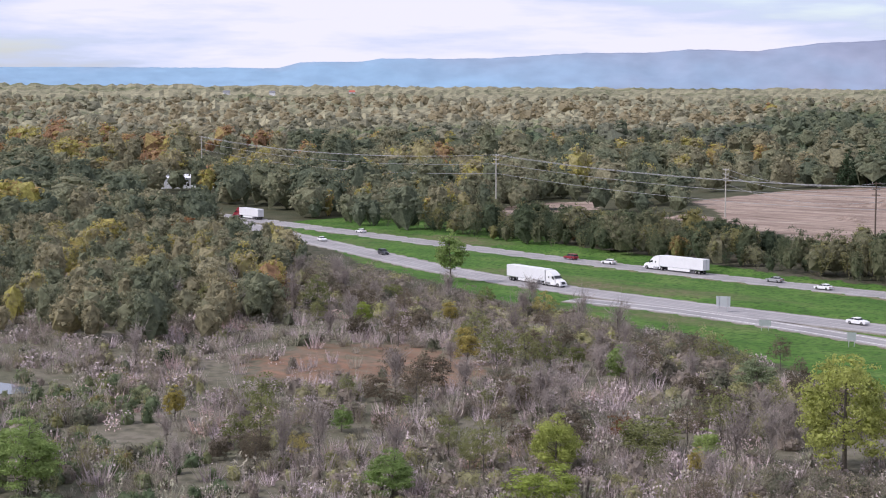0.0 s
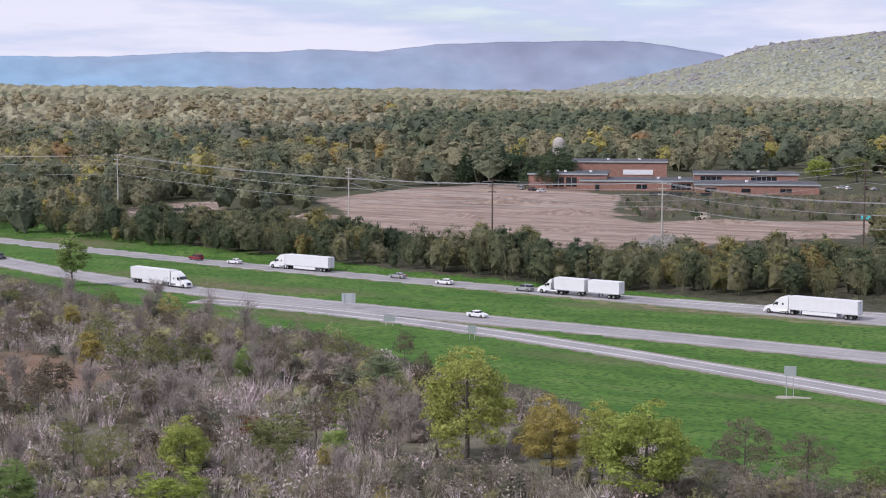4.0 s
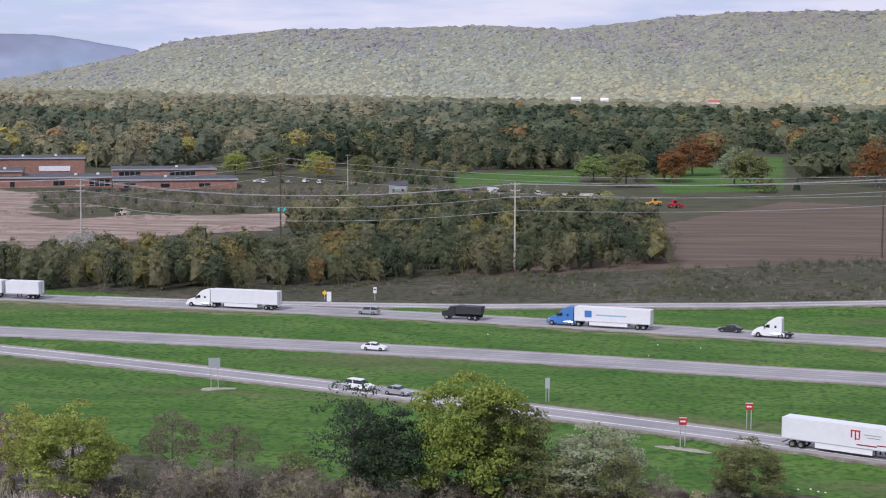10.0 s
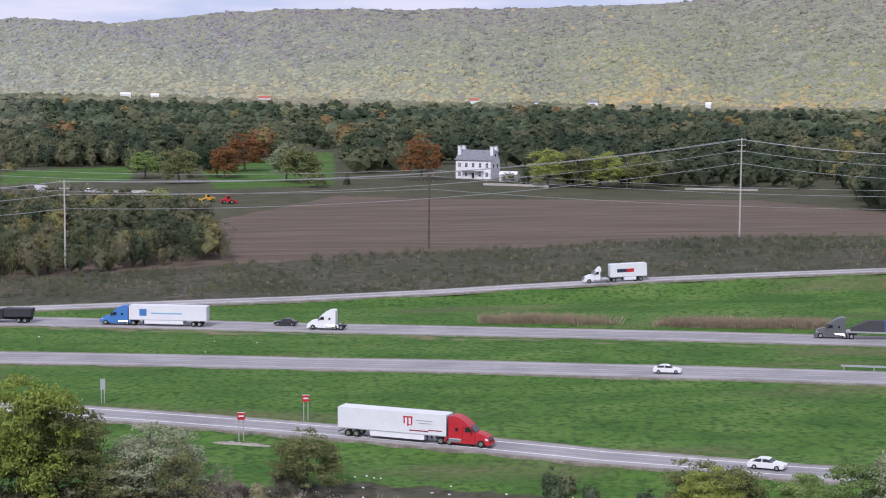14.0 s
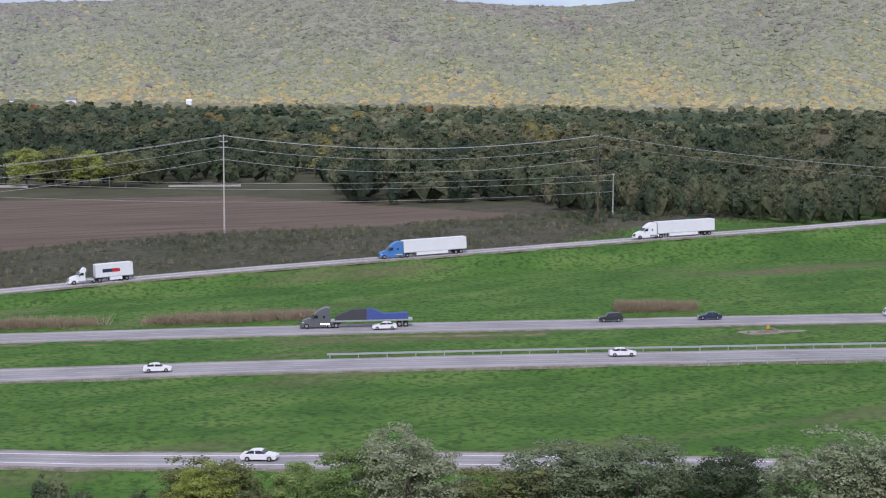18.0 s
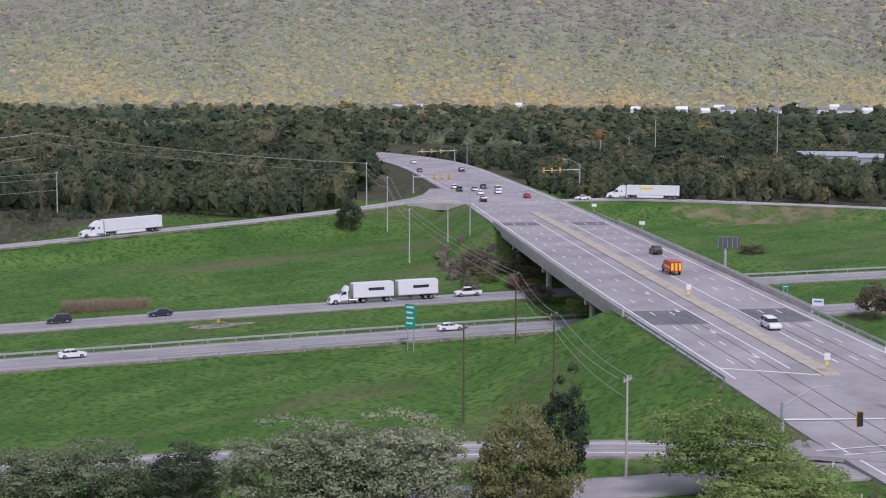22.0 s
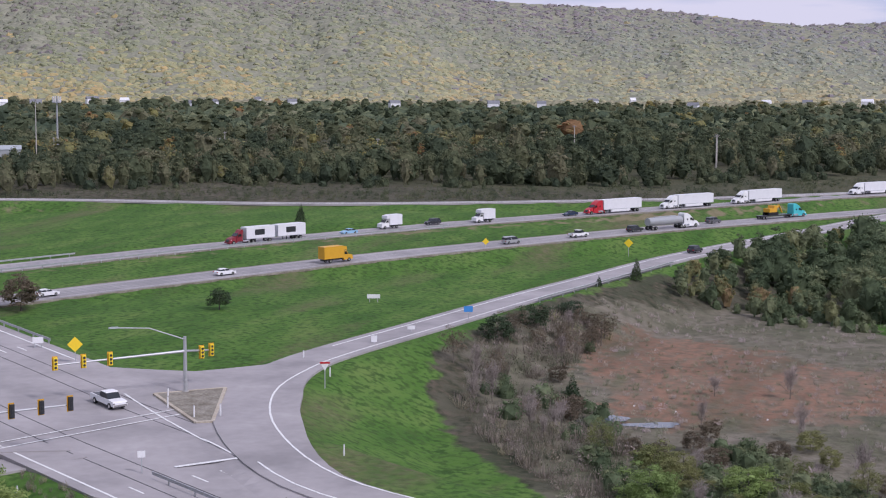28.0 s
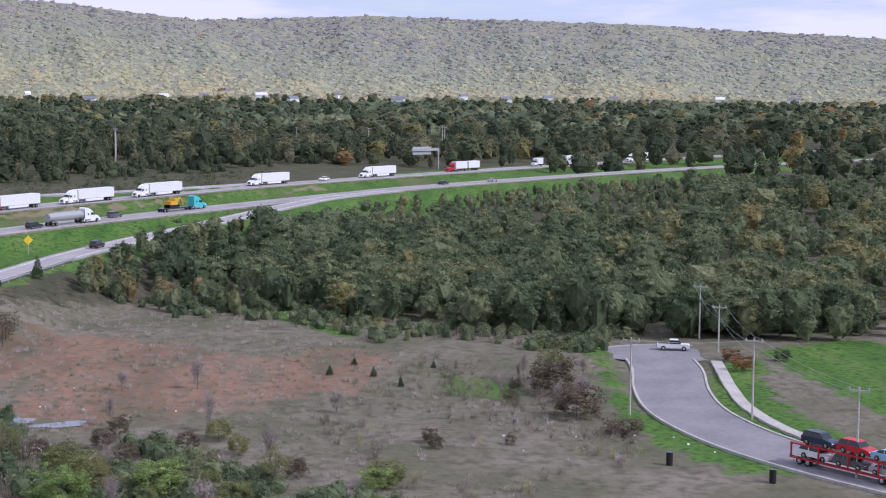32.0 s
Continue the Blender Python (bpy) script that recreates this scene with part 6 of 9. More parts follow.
def apron_z(x, y):
    """Height of the paved mouth: it falls from the main road over to the curving ramp."""
    do, zo = road_dist(OVER, np.array([x]), np.array([y]))
    ds, zs = road_dist(SLIP, np.array([x]), np.array([y]))
    half = float(np.interp(y, [46, 94], [6.5, 15.5]))
    a, b = max(0.0, float(do[0]) - half), max(0.0, float(ds[0]) - 4.2)
    w = b / (a + b) if a + b > 0.01 else 1.0
    return max(float(zo[0]) * w + float(zs[0]) * (1 - w) + 0.05, gz(x, y) + 0.10)


bm = bmesh.new()
bm.faces.new([bm.verts.new((x, y, 0)) for x, y in APRON])
bmesh.ops.triangulate(bm, faces=bm.faces[:])
for _ in range(4):
    bmesh.ops.subdivide_edges(bm, edges=[e for e in bm.edges if e.calc_length() > 3.0], cuts=1, use_grid_fill=True)
bmesh.ops.triangulate(bm, faces=bm.faces[:])
for v in bm.verts:
    v.co.z = apron_z(v.co.x, v.co.y)
bm.normal_update()
me = bpy.data.meshes.new("junction_apron")
bm.to_mesh(me)
bm.free()
me.materials.append(M_ASPHALT)
tagged(solid("junction_apron", me), "grey paved junction mouth between road and ramp", "road", kind="structure")
MOUTH = spline([(138, 124.5, 6.1), (145, 115.5, 6.5), (150, 108.6, 6.8), (155, 102, 7.4), (160, 96, 7.8)], 2)
MOUTH[:, 2] = np.maximum(MOUTH[:, 2], ground_z(MOUTH[:, 0], MOUTH[:, 1]) + 0.1)
mu = np.linspace(0, 1, len(MOUTH))
tagged(new("ramp_mouth", mesh_of("ramp_mouth", *ribbon(MOUTH, 4.0 + 4.0 * mu ** 2, -4.0 - 5.0 * mu ** 2, 0.03, 0.5), [M_ASPHALT])), "flared grey mouth of the exit ramp", "road", kind="structure")

OVER_S = along(OVER)
S_NOSE, S_END = road_at(OVER, 189, 127)[2] - 10, road_at(OVER, 318, 306)[2]
S_STOP, S_A, S_B = road_at(OVER, 182, 134)[2] - 5, road_at(OVER, *BRIDGE_A)[2], road_at(OVER, *BRIDGE_B)[2]
S_LAST = OVER_S[-1]
ROAD_OVER = bpy.data.objects["road_over"]
LIFT = 0.06


def stripe(name, P, s0, s1, off, width, mat, parent, lift=LIFT + 0.03, label="", thick=0.02):
    return part(name, ribbon(piece(P, s0, s1), off + width / 2, off - width / 2, lift, thick), mat, parent, label)


for off in (13.6, -13.6):
    stripe("edge_line", OVER, S_STOP - 5, S_LAST - 2, off, 0.28, M_LINE, ROAD_OVER)
stripe("edge_line", OVER, 12, S_STOP - 36, 14.0, 0.3, M_LINE, ROAD_OVER)
stripe("turn_lane_line", OVER, S_STOP, S_END - 25, 4.0, 0.26, M_LINE, ROAD_OVER)
stripe("turn_lane_line", OVER, S_NOSE + 8, S_END - 25, -4.2, 0.26, M_LINE, ROAD_OVER)
for off in (7.4, 10.6, -7.6, -10.6):
    part("lane_dashes", dashes(OVER, off, S_STOP + 4, S_LAST - 60, lift=LIFT + 0.03), M_LINE, ROAD_OVER, "broken white lane line")
for off in (11.0, 3.6, 0.2, -3.2):
    part("lane_dashes", dashes(OVER, off, 8, S_STOP - 52, lift=LIFT + 0.03), M_LINE, ROAD_OVER, "broken white lane line")
for off in (9.0, 5.6, -6.0, -9.2):
    stripe("crack_sealant", OVER, 40, S_A - 2, off + 0.2, 0.13, M_TAR, ROAD_OVER, LIFT + 0.02)
for a, b in ((S_A - 14, S_A - 2), (S_B + 4, S_B + 12)):
    for o, w in ((8.8, 9.2), (-8.4, 9.2)):
        stripe("asphalt_patch", OVER, a, b, o, w, M_PATCH, ROAD_OVER, LIFT + 0.012)
stripe("median_strip", OVER, S_NOSE, S_END, 0, 2.6, M_BEIGE, ROAD_OVER, LIFT + 0.16, "raised beige concrete median", 0.2)


def road_point(P, s, off):
    a, b = piece(P, s, s + 0.5, 1)[[0, -1]]
    d = (b - a) / np.linalg.norm((b - a)[:2])
    return a + np.array([-d[1], d[0], 0]) * off


STOP = np.linspace(road_point(OVER, S_STOP + 1.6, 13.6), road_point(OVER, S_STOP - 4.2, 1.2), 5)
part("stop_line", ribbon(STOP, 0.3, -0.3, LIFT + 0.03, 0.02), M_LINE, ROAD_OVER)
for s0 in (S_STOP + 8, S_STOP + 26, S_STOP + 44, S_STOP + 62):
    for o in (5.7,):
        shaft = ribbon(piece(OVER, s0, s0 + 2.2, 9), o + 0.12, o - 0.12, LIFT + 0.03, 0.02)
        head = ribbon(piece(OVER, s0 - 0.9, s0 + 0.2, 0.3), o + np.array([0.02, 0.28, 0.5, 0.62, 0.7])[:len(piece(OVER, s0 - 0.9, s0 + 0.2, 0.3))], o - 0.12, LIFT + 0.03, 0.02)
        part("turn_arrow", join(shaft, head), M_LINE, ROAD_OVER, "worn white turn arrow")
CW = Solid()
for d in (0.0, 2.4):
    a, b = Vector((150 - d * 0.62, 101 - d * 0.8, 0)), Vector((176 - d * 0.62, 88.5 - d * 0.8, 0))
    n = Vector((a.y - b.y, b.x - a.x, 0)).normalized() * 0.16
    za, zb = road_at(OVER, a.x, a.y)[0] + 0.12, road_at(OVER, b.x, b.y)[0] + 0.12
    CW.poly([(a.x - n.x, a.y - n.y, za), (b.x - n.x, b.y - n.y, zb), (b.x + n.x, b.y + n.y, zb), (a.x + n.x, a.y + n.y, za)])
solid("crosswalk_lines", CW, M_LINE, ROAD_OVER)


def line_on(name, pts, width, z, parent, mat=None):
    s = Solid()
    for (x0, y0), (x1, y1) in zip(pts[:-1], pts[1:]):
        n = Vector((y0 - y1, x1 - x0)).normalized() * width / 2
        k = max(1, int(math.hypot(x1 - x0, y1 - y0) / 1.5))
        for i in range(k):
            a, b, c, d = (x0 + (x1 - x0) * i / k, y0 + (y1 - y0) * i / k, x0 + (x1 - x0) * (i + 1) / k, y0 + (y1 - y0) * (i + 1) / k)
            s.poly([(u, v, apron_z(u, v) + z) for u, v in ((a - n.x, b - n.y), (c - n.x, d - n.y), (c + n.x, d + n.y), (a + n.x, b + n.y))])
    return solid(name, s, mat or M_LINE, parent)


APRON_OB = bpy.data.objects["junction_apron"]
BAR = np.array([(151, 76.5, apron_z(151, 76.5)), (156.2, 71.3, apron_z(156.2, 71.3))])
part("stop_line", ribbon(BAR, 0.3, -0.3, 0.09, 0.02), M_LINE, APRON_OB)
line_on("edge_line", [(180.2, 98.2), (170.8, 87.9), (156.2, 71.3), (144, 56)], 0.28, 0.06, APRON_OB)
line_on("gore_line", [(156.2, 71.3), (161, 75), (165.6, 77.6), (169.6, 79.7)], 0.4, 0.17, APRON_OB)
ISL = Solid()
isl = [(181.4, 94.6), (170.2, 83.4), (171.0, 81.6), (189.6, 88.6)]
ISL.v = [(x, y, apron_z(x, y) - 0.2) for x, y in isl] + [(x, y, apron_z(x, y) + 0.2) for x, y in isl]
ISL.f = [(4, 5, 6, 7), (0, 1, 5, 4), (1, 2, 6, 5), (2, 3, 7, 6), (3, 0, 4, 7)]
ISLAND = tagged(solid("traffic_island", ISL, M_SHOULDER), "raised triangular traffic island with a pale kerb", "island", kind="structure")
for (x0, y0), (x1, y1) in zip(isl, isl[1:] + isl[:1]):
    n = Vector((y0 - y1, x1 - x0)).normalized() * 0.22
    ke = Solid()
    ke.v = [(x, y, apron_z(x, y) + h) for h in (-0.1, 0.24) for x, y in ((x0 - n.x, y0 - n.y), (x1 - n.x, y1 - n.y), (x1 + n.x, y1 + n.y), (x0 + n.x, y0 + n.y))]
    ke.f = [(4, 5, 6, 7), (0, 1, 5, 4), (1, 2, 6, 5), (2, 3, 7, 6), (3, 0, 4, 7)]
    solid("kerb", ke, M_BEIGE, ISLAND, "worn pale kerb")

# the paved mouth where the entry ramp leaves the far junction
FAR_MOUTH = [(300, 355), (313, 355), (322, 351), (327, 344), (322, 330), (334, 334), (384, 398), (368, 404), (357.8, 394), (345, 382), (333.9, 374), (315, 364.5), (300, 361)]
MOUTH_FAR = Solid()
fm = [(x, y, max(min(14.0, 13 + (x - 285) / 30) + 0.02, gz(x, y) + 0.06)) for x, y in FAR_MOUTH]
fn = len(fm)
MOUTH_FAR.v = fm + [(x, y, z - 2.0) for x, y, z in fm]
MOUTH_FAR.f = [tuple(range(fn))] + [(i, (i + 1) % fn, fn + (i + 1) % fn, fn + i) for i in range(fn)]
tagged(solid("far_junction_mouth", MOUTH_FAR, M_ASPHALT), "flared grey mouth of the ramp at the far junction", "road", kind="structure")
FAR_ISLE = Solid()
fi = [(323.5, 354), (333, 357.5), (331, 348.5)]
FAR_ISLE.v = [(x, y, 13.9) for x, y in fi] + [(x, y, 14.25) for x, y in fi]
FAR_ISLE.f = [(3, 4, 5), (0, 1, 4, 3), (1, 2, 5, 4), (2, 0, 3, 5)]
tagged(solid("far_traffic_island", FAR_ISLE, M_BEIGE), "small raised concrete island at the far junction", "island", kind="structure")

# ---- the bridge ----
BR = new("bridge")
tagged(BR, "concrete highway overpass on round piers", "bridge")
deck = piece(OVER, S_A - 1, S_B + 1, 6)
part("deck", ribbon(deck, 15.9, -15.9, 0.02, 0.5), M_CONCRETE, BR, "grey concrete bridge deck")
for off in (15.0, 10, 5, 0, -5, -10, -15.0):
    part("girder", ribbon(deck, off + 0.3, off - 0.3, -0.45, 1.5), M_CONCRETE, BR)
for side in (1, -1):
    long = piece(OVER, S_A - 6, S_B + 6, 6)
    part("parapet", ribbon(long, side * 15.8 + 0.22, side * 15.8 - 0.22, 0.95, 1.1), M_CONCRETE, BR, "pale concrete parapet wall")
    part("parapet_rail", ribbon(long, side * 15.8 + 0.06, side * 15.8 - 0.06, 1.25, 0.1), M_STEEL, BR)
for s in (S_A + 24, (S_A + S_B) / 2 + 2, S_B - 22):
    c = piece(OVER, s, s + 1, 9)[0]
    _, hd, _ = road_at(OVER, c[0], c[1])
    u = Vector((math.cos(radians(hd)), math.sin(radians(hd))))
    n = Vector((-u.y, u.x))
    cap = Solid()
    q = [Vector((c[0], c[1])) + n * o + u * e for o, e in ((15, -0.7), (15, 0.7), (-15, 0.7), (-15, -0.7))]
    cap.v = [(k.x, k.y, c[2] - 3.1) for k in q] + [(k.x, k.y, c[2] - 1.95) for k in q]
    cap.f = [(0, 3, 2, 1), (4, 5, 6, 7), (0, 1, 5, 4), (1, 2, 6, 5), (2, 3, 7, 6), (3, 0, 4, 7)]
    solid("pier_cap", cap, M_CONCRETE, BR)
    for o in (13.6, 7, 0, -7, -13.6):
        k = Vector((c[0], c[1])) + n * o
        solid("pier_column", Solid().cyl((k.x, k.y, gz(k.x, k.y) - 1), (k.x, k.y, c[2] - 3.0), 0.6, 12), M_CONCRETE, BR)
for s, d in ((S_A, -1), (S_B, 1)):
    c = piece(OVER, s, s + 1, 9)[0]
    _, hd, _ = road_at(OVER, c[0], c[1])
    u, n = Vector((math.cos(radians(hd)), math.sin(radians(hd)))), Vector((-math.sin(radians(hd)), math.cos(radians(hd))))
    q = [Vector((c[0], c[1])) + n * o + u * e for o, e in ((16, 0), (16, d * 1.2), (-16, d * 1.2), (-16, 0))]
    ab = Solid()
    ab.v = [(k.x, k.y, c[2] - 5) for k in q] + [(k.x, k.y, c[2] - 0.5) for k in q]
    ab.f = [(0, 3, 2, 1), (4, 5, 6, 7), (0, 1, 5, 4), (1, 2, 6, 5), (2, 3, 7, 6), (3, 0, 4, 7)]
    solid("abutment", ab, M_CONCRETE, BR)


# ---- guard rails ----
POST = Solid().box(-0.08, 0.08, -0.08, 0.08, -0.4, 0.75).mesh("post", M_STEEL)


def guard_rail(P, s0, s1, off, label="galvanised steel guard rail on short posts"):
    L = piece(P, s0, s1, 3.0)
    e = new("guard_rail")
    tagged(e, label, "guard rail", "guard rails along the roads")
    V, F = join(ribbon(L, off + 0.07, off - 0.03, 0.82, 0.12), ribbon(L, off + 0.02, off - 0.03, 0.72, 0.12), ribbon(L, off + 0.07, off - 0.03, 0.62, 0.14))
    part("rail", (V, F), M_STEEL, e)
    for s in np.arange(s0 + 0.5, s1, 5.0):
        a = piece(P, s, s + 0.5, 9)
        t = a[1] - a[0]
        t /= np.hypot(t[0], t[1])
        o = new("post", POST)
        o.parent = e
        o.location = (a[0][0] - t[1] * off, a[0][1] + t[0] * off, a[0][2])
    return e


def s_of(P, x, y):
    return road_at(P, x, y)[2]


guard_rail(EAST, s_of(EAST, 92, 256), s_of(EAST, 262, 178), 7.2)
guard_rail(EAST, s_of(EAST, 150, 236), s_of(EAST, 250, 186), -7.0)
guard_rail(WEST, s_of(WEST, 262, 226), s_of(WEST, 330, 190), 7.2)
guard_rail(WEST, s_of(WEST, 262, 226), s_of(WEST, 420, 130), -7.0)
guard_rail(OVER, s_of(OVER, 178, 120), S_A - 6, 15.6)
guard_rail(OVER, s_of(OVER, 192, 120) + 6, S_A - 6, -15.6)
guard_rail(OVER, S_B + 6, s_of(OVER, 312, 300), -15.6)
guard_rail(OVER, s_of(OVER, 128, 50), s_of(OVER, 154, 75), 7.4, "steel guard rail between the lanes")
guard_rail(SLIP, s_of(SLIP, 284, 75), s_of(SLIP, 345, 60), -5.0)

# ---- poles and wires ----
POLE_TOPS = {}


def utility_pole(key, x, y, h, mat, label, arms=1, r=0.22, arm_len=2.4, turn=0.0, base=None):
    z = gz(x, y) if base is None else base
    e = thing("utility_pole", pose(x, y, z, 0, 0, turn), label, "utility pole", "utility poles")
    solid("pole", Solid().cyl((0, 0, -0.6), (0, 0, h), r, 8, r * 0.65), mat, e)
    for k in range(arms):
        zz = h - 0.5 - 1.7 * k
        solid("crossarm", Solid().box(-arm_len / 2, arm_len / 2, -0.09, 0.09, zz - 0.12, zz + 0.12), mat, e)
        for o in (-arm_len / 2 + 0.15, arm_len / 2 - 0.15):
            solid("insulator", Solid().cyl((o, 0, zz + 0.1), (o, 0, zz + 0.42), 0.09, 6), M_STEEL, e)
    POLE_TOPS[key] = (x, y, z + h)
    return e


PALE, WOOD = "tall pale power pole with short crossarms", "tall dark wooden power pole"
for key, x, y, h, pale in (("a0", -715, 541, 23, 1), ("a1", -418, 456, 25, 1), ("b0", -354, 516, 18.8, 1), ("c0", -239, 425, 21.4, 0), ("a2", -193, 447, 20.9, 1), ("c1", -144, 488, 26, 0),
                           ("a3", -60, 421, 23.4, 1), ("c2", 37, 458, 23.1, 0), ("a4", 131, 470, 29.9, 1), ("c3", 237, 431, 27.2, 0)):
    utility_pole(key, x, y, h, M_PALEPOLE if pale else M_WOODPOLE, PALE if pale else WOOD, 3, 0.3, 2.6, 8)
for key, x, y, h in (("d0", -176, 703, 16.2), ("d1", 236, 565, 12.4), ("d2", 258, 459, 13.6), ("d3", 147, 715, 11.4), ("e0", 304, 361, 13), ("e1", 293, 339, 15.5), ("e2", 255, 287, 13.2), ("e3", 275, 295, 9.2)):
    utility_pole(key, x, y, h, M_PALEPOLE, "grey utility pole with a crossarm", 1, 0.2, 2.2, 40)
for key, x, y, h in (("f0", 202, 199, 12.9), ("f1", 164, 154, 13.5), ("f2", 156, 164, 14.1), ("f3", 132, 113, 11.6)):
    utility_pole(key, x, y, h, M_WOODPOLE if key != "f3" else M_PALEPOLE, "weathered utility pole beside the bridge road", 1, 0.18, 2.2, 20)
for key, x, y, h in (("g1", 291, -67, 10.2), ("g2", 276, -67, 8.5), ("g3", 222, -59, 11.9), ("g4", 188, -63, 11.4), ("g5", 225, -42, 11.2)):
    utility_pole(key, x, y, h, M_PALEPOLE, "pale utility pole beside the dead-end street", 1, 0.17, 2.6, 60)
for i, (x, y, h) in enumerate(((600, 428, 34), (530, 440, 24), (560, 342, 29), (590, 352, 13), (520, 446, 15), (512, 455, 14), (640, 298, 15), (680, 242, 12), (705, 158, 17), (690, 93, 14), (600, 282, 13), (700, 94, 14), (790, -16, 14), (830, 20, 13), (820, -54, 16), (832, -56, 15), (900, -118, 14))):
    utility_pole("h%d" % i, x, y, h, M_PALEPOLE, "tall grey power pole above the woods", 1, 0.26, 2.2, 60)
# the slender mast with an antenna head
ANT = thing("antenna_mast", pose(566, 336, gz(566, 336)), "grey mast with a crown of antennas", "mast")
solid("pole", Solid().cyl((0, 0, -1), (0, 0, 30), 0.45, 10, 0.3), M_STEEL, ANT)
for k in range(6):
    a = k * math.pi / 3
    solid("antenna", Solid().box(1.5 * math.cos(a) - 0.2, 1.5 * math.cos(a) + 0.2, 1.5 * math.sin(a) - 0.2, 1.5 * math.sin(a) + 0.2, 27.6, 29.8), M_WHITE, ANT)
solid("platform", Solid().cyl((0, 0, 27.3), (0, 0, 27.6), 1.7, 12), M_STEEL, ANT)


def wire(a, b, sag, dz=0.0, side=0.0, r=0.06):
    p, q = np.array(POLE_TOPS[a]) + (0, 0, dz), np.array(POLE_TOPS[b]) + (0, 0, dz)
    n = np.array((p[1] - q[1], q[0] - p[0], 0))
    n = n / np.linalg.norm(n) * side
    t = np.linspace(0, 1, 14)[:, None]
    pts = p + n + (q - p) * t - np.array((0, 0, 1)) * (4 * sag * t * (1 - t))
    V, F = tube(pts, [r] * 14, 4)
    return V, F


def wires(chain, heights, label, sag=3.5, r=0.06):
    for a, b in zip(chain[:-1], chain[1:]):
        e = new("power_line")
        tagged(e, label, "cable", "power lines")
        for dz, sd in heights:
            part("wire", wire(a, b, sag, dz, sd, r), M_WIRE, e)


wires(["a0", "a1", "a2", "a3", "a4", "c3"], [(-0.4, 1.2), (-0.4, -1.2), (-3.8, 1.2), (-7.5, 0.4)], "sagging power lines between tall poles", 4.0, 0.075)
wires(["b0", "c0", "c1", "c2", "d2"], [(-0.5, 0.9), (-2.2, -0.9), (-6.0, 0.3)], "sagging power lines between wooden poles", 3.0, 0.06)
wires(["c3", "e0", "e1", "e2"], [(-0.4, 0.9), (-0.4, -0.9), (-3, 0)], "thin wires towards the junction", 1.2, 0.04)
wires(["e2", "f0", "f1", "f3"], [(-0.4, 0.8), (-0.4, -0.8), (-2.5, 0)], "thin wires beside the bridge road", 1.0, 0.035)
wires(["g1", "g2", "g3", "g4"], [(-0.3, 1.1), (-0.3, -1.1), (-2.2, 0)], "thin wires along the dead-end street", 0.8, 0.03)
wires(["g5", "g3"], [(-0.3, 0)], "single thin wire across the street", 0.5, 0.03)


# ---- signs ----
def facing(x, y, extra=0.0):
    return math.degrees(math.atan2(-x, y)) + extra


def sign(x, y, h, w, hh, mat, label, posts=1, shape="box", turn=None, post_mat=None, name="road_sign", bars=0, bar_mat=None, z=None, group="road signs"):
    """A flat panel on one or two posts; its face looks along -y of its own frame."""
    e = thing(name, pose(x, y, gz(x, y) if z is None else z, 0, 0, facing(x, y) if turn is None else turn), label, "sign", group)
    for o in ([0] if posts == 1 else [-w * 0.3, w * 0.3]):
        solid("post", Solid().box(o - 0.07, o + 0.07, 0.02, 0.16, -0.3, h - 0.1), post_mat or M_STEEL, e)
    s = Solid()
    if shape == "diamond":
        r = w / 2
        s.v = [(0, y_, h - 2 * r) for y_ in (-0.03, 0.02)] + [(r, y_, h - r) for y_ in (-0.03, 0.02)] + [(0, y_, h) for y_ in (-0.03, 0.02)] + [(-r, y_, h - r) for y_ in (-0.03, 0.02)]
        s.f = [(0, 2, 4, 6), (1, 7, 5, 3), (0, 1, 3, 2), (2, 3, 5, 4), (4, 5, 7, 6), (6, 7, 1, 0)]
    elif shape == "yield":
        s.v = [(-w / 2, -0.03, h), (w / 2, -0.03, h), (0, -0.03, h - hh), (-w / 2, 0.02, h), (w / 2, 0.02, h), (0, 0.02, h - hh)]
        s.f = [(0, 2, 1), (3, 4, 5), (0, 1, 4, 3), (1, 2, 5, 4), (2, 0, 3, 5)]
    else:
        s.box(-w / 2, w / 2, -0.03, 0.02, h - hh, h)
    solid("panel", s, mat, e)
    for k in range(bars):
        zz = h - hh * (k + 0.75) / (bars + 0.5)
        solid("lettering_bar", Solid().box(-w * 0.36, w * 0.36 * (1 - 0.3 * (k % 2)), -0.045, -0.03, zz, zz + hh * 0.35 / (bars + 0.5)), bar_mat or M_WHITE, e)
    return e


sign(-206, 300, 3.8, 3.2, 2.3, M_SIGNBACK, "bare back of a large road sign on two posts", 2, turn=-160)
sign(-182, 280, 2.2, 2.4, 1.2, M_SIGNBACK, "bare metal back of a road sign", 2)
sign(-158, 273, 2.8, 1.7, 1.5, M_SIGNBACK, "bare metal back of a road sign", 2)
sign(-84.5, 248, 4.9, 1.9, 1.6, M_SIGNBACK, "grey back of a sign on two posts over gravel", 2)
sign(-30, 248, 3.8, 0.75, 1.7, M_SIGNBACK, "bare metal back of a narrow sign on two posts", 2)
for x, y, h in ((-8, 222, 4.2), (1, 235, 3.9)):
    e = sign(x, y, h, 1.05, 1.05, M_RED, "red square prohibition sign with a white bar on two posts", 2, bars=0)
    solid("white_bar", Solid().box(-0.36, 0.36, -0.045, -0.03, h - 0.66, h - 0.44), M_WHITE, e)
    solid("white_edge", Solid().box(-0.53, 0.53, -0.045, -0.03, h - 0.1, h), M_WHITE, e)
e = sign(185, 208, 8.3, 2.1, 4.2, M_SIGNG, "tall green highway sign on two steel legs", 2, bars=4, turn=-75)
sign(192, 112, 4.4, 2.1, 2.1, M_SIGNY, "yellow diamond warning sign beside the road", 1, "diamond", bars=0, z=9.0)
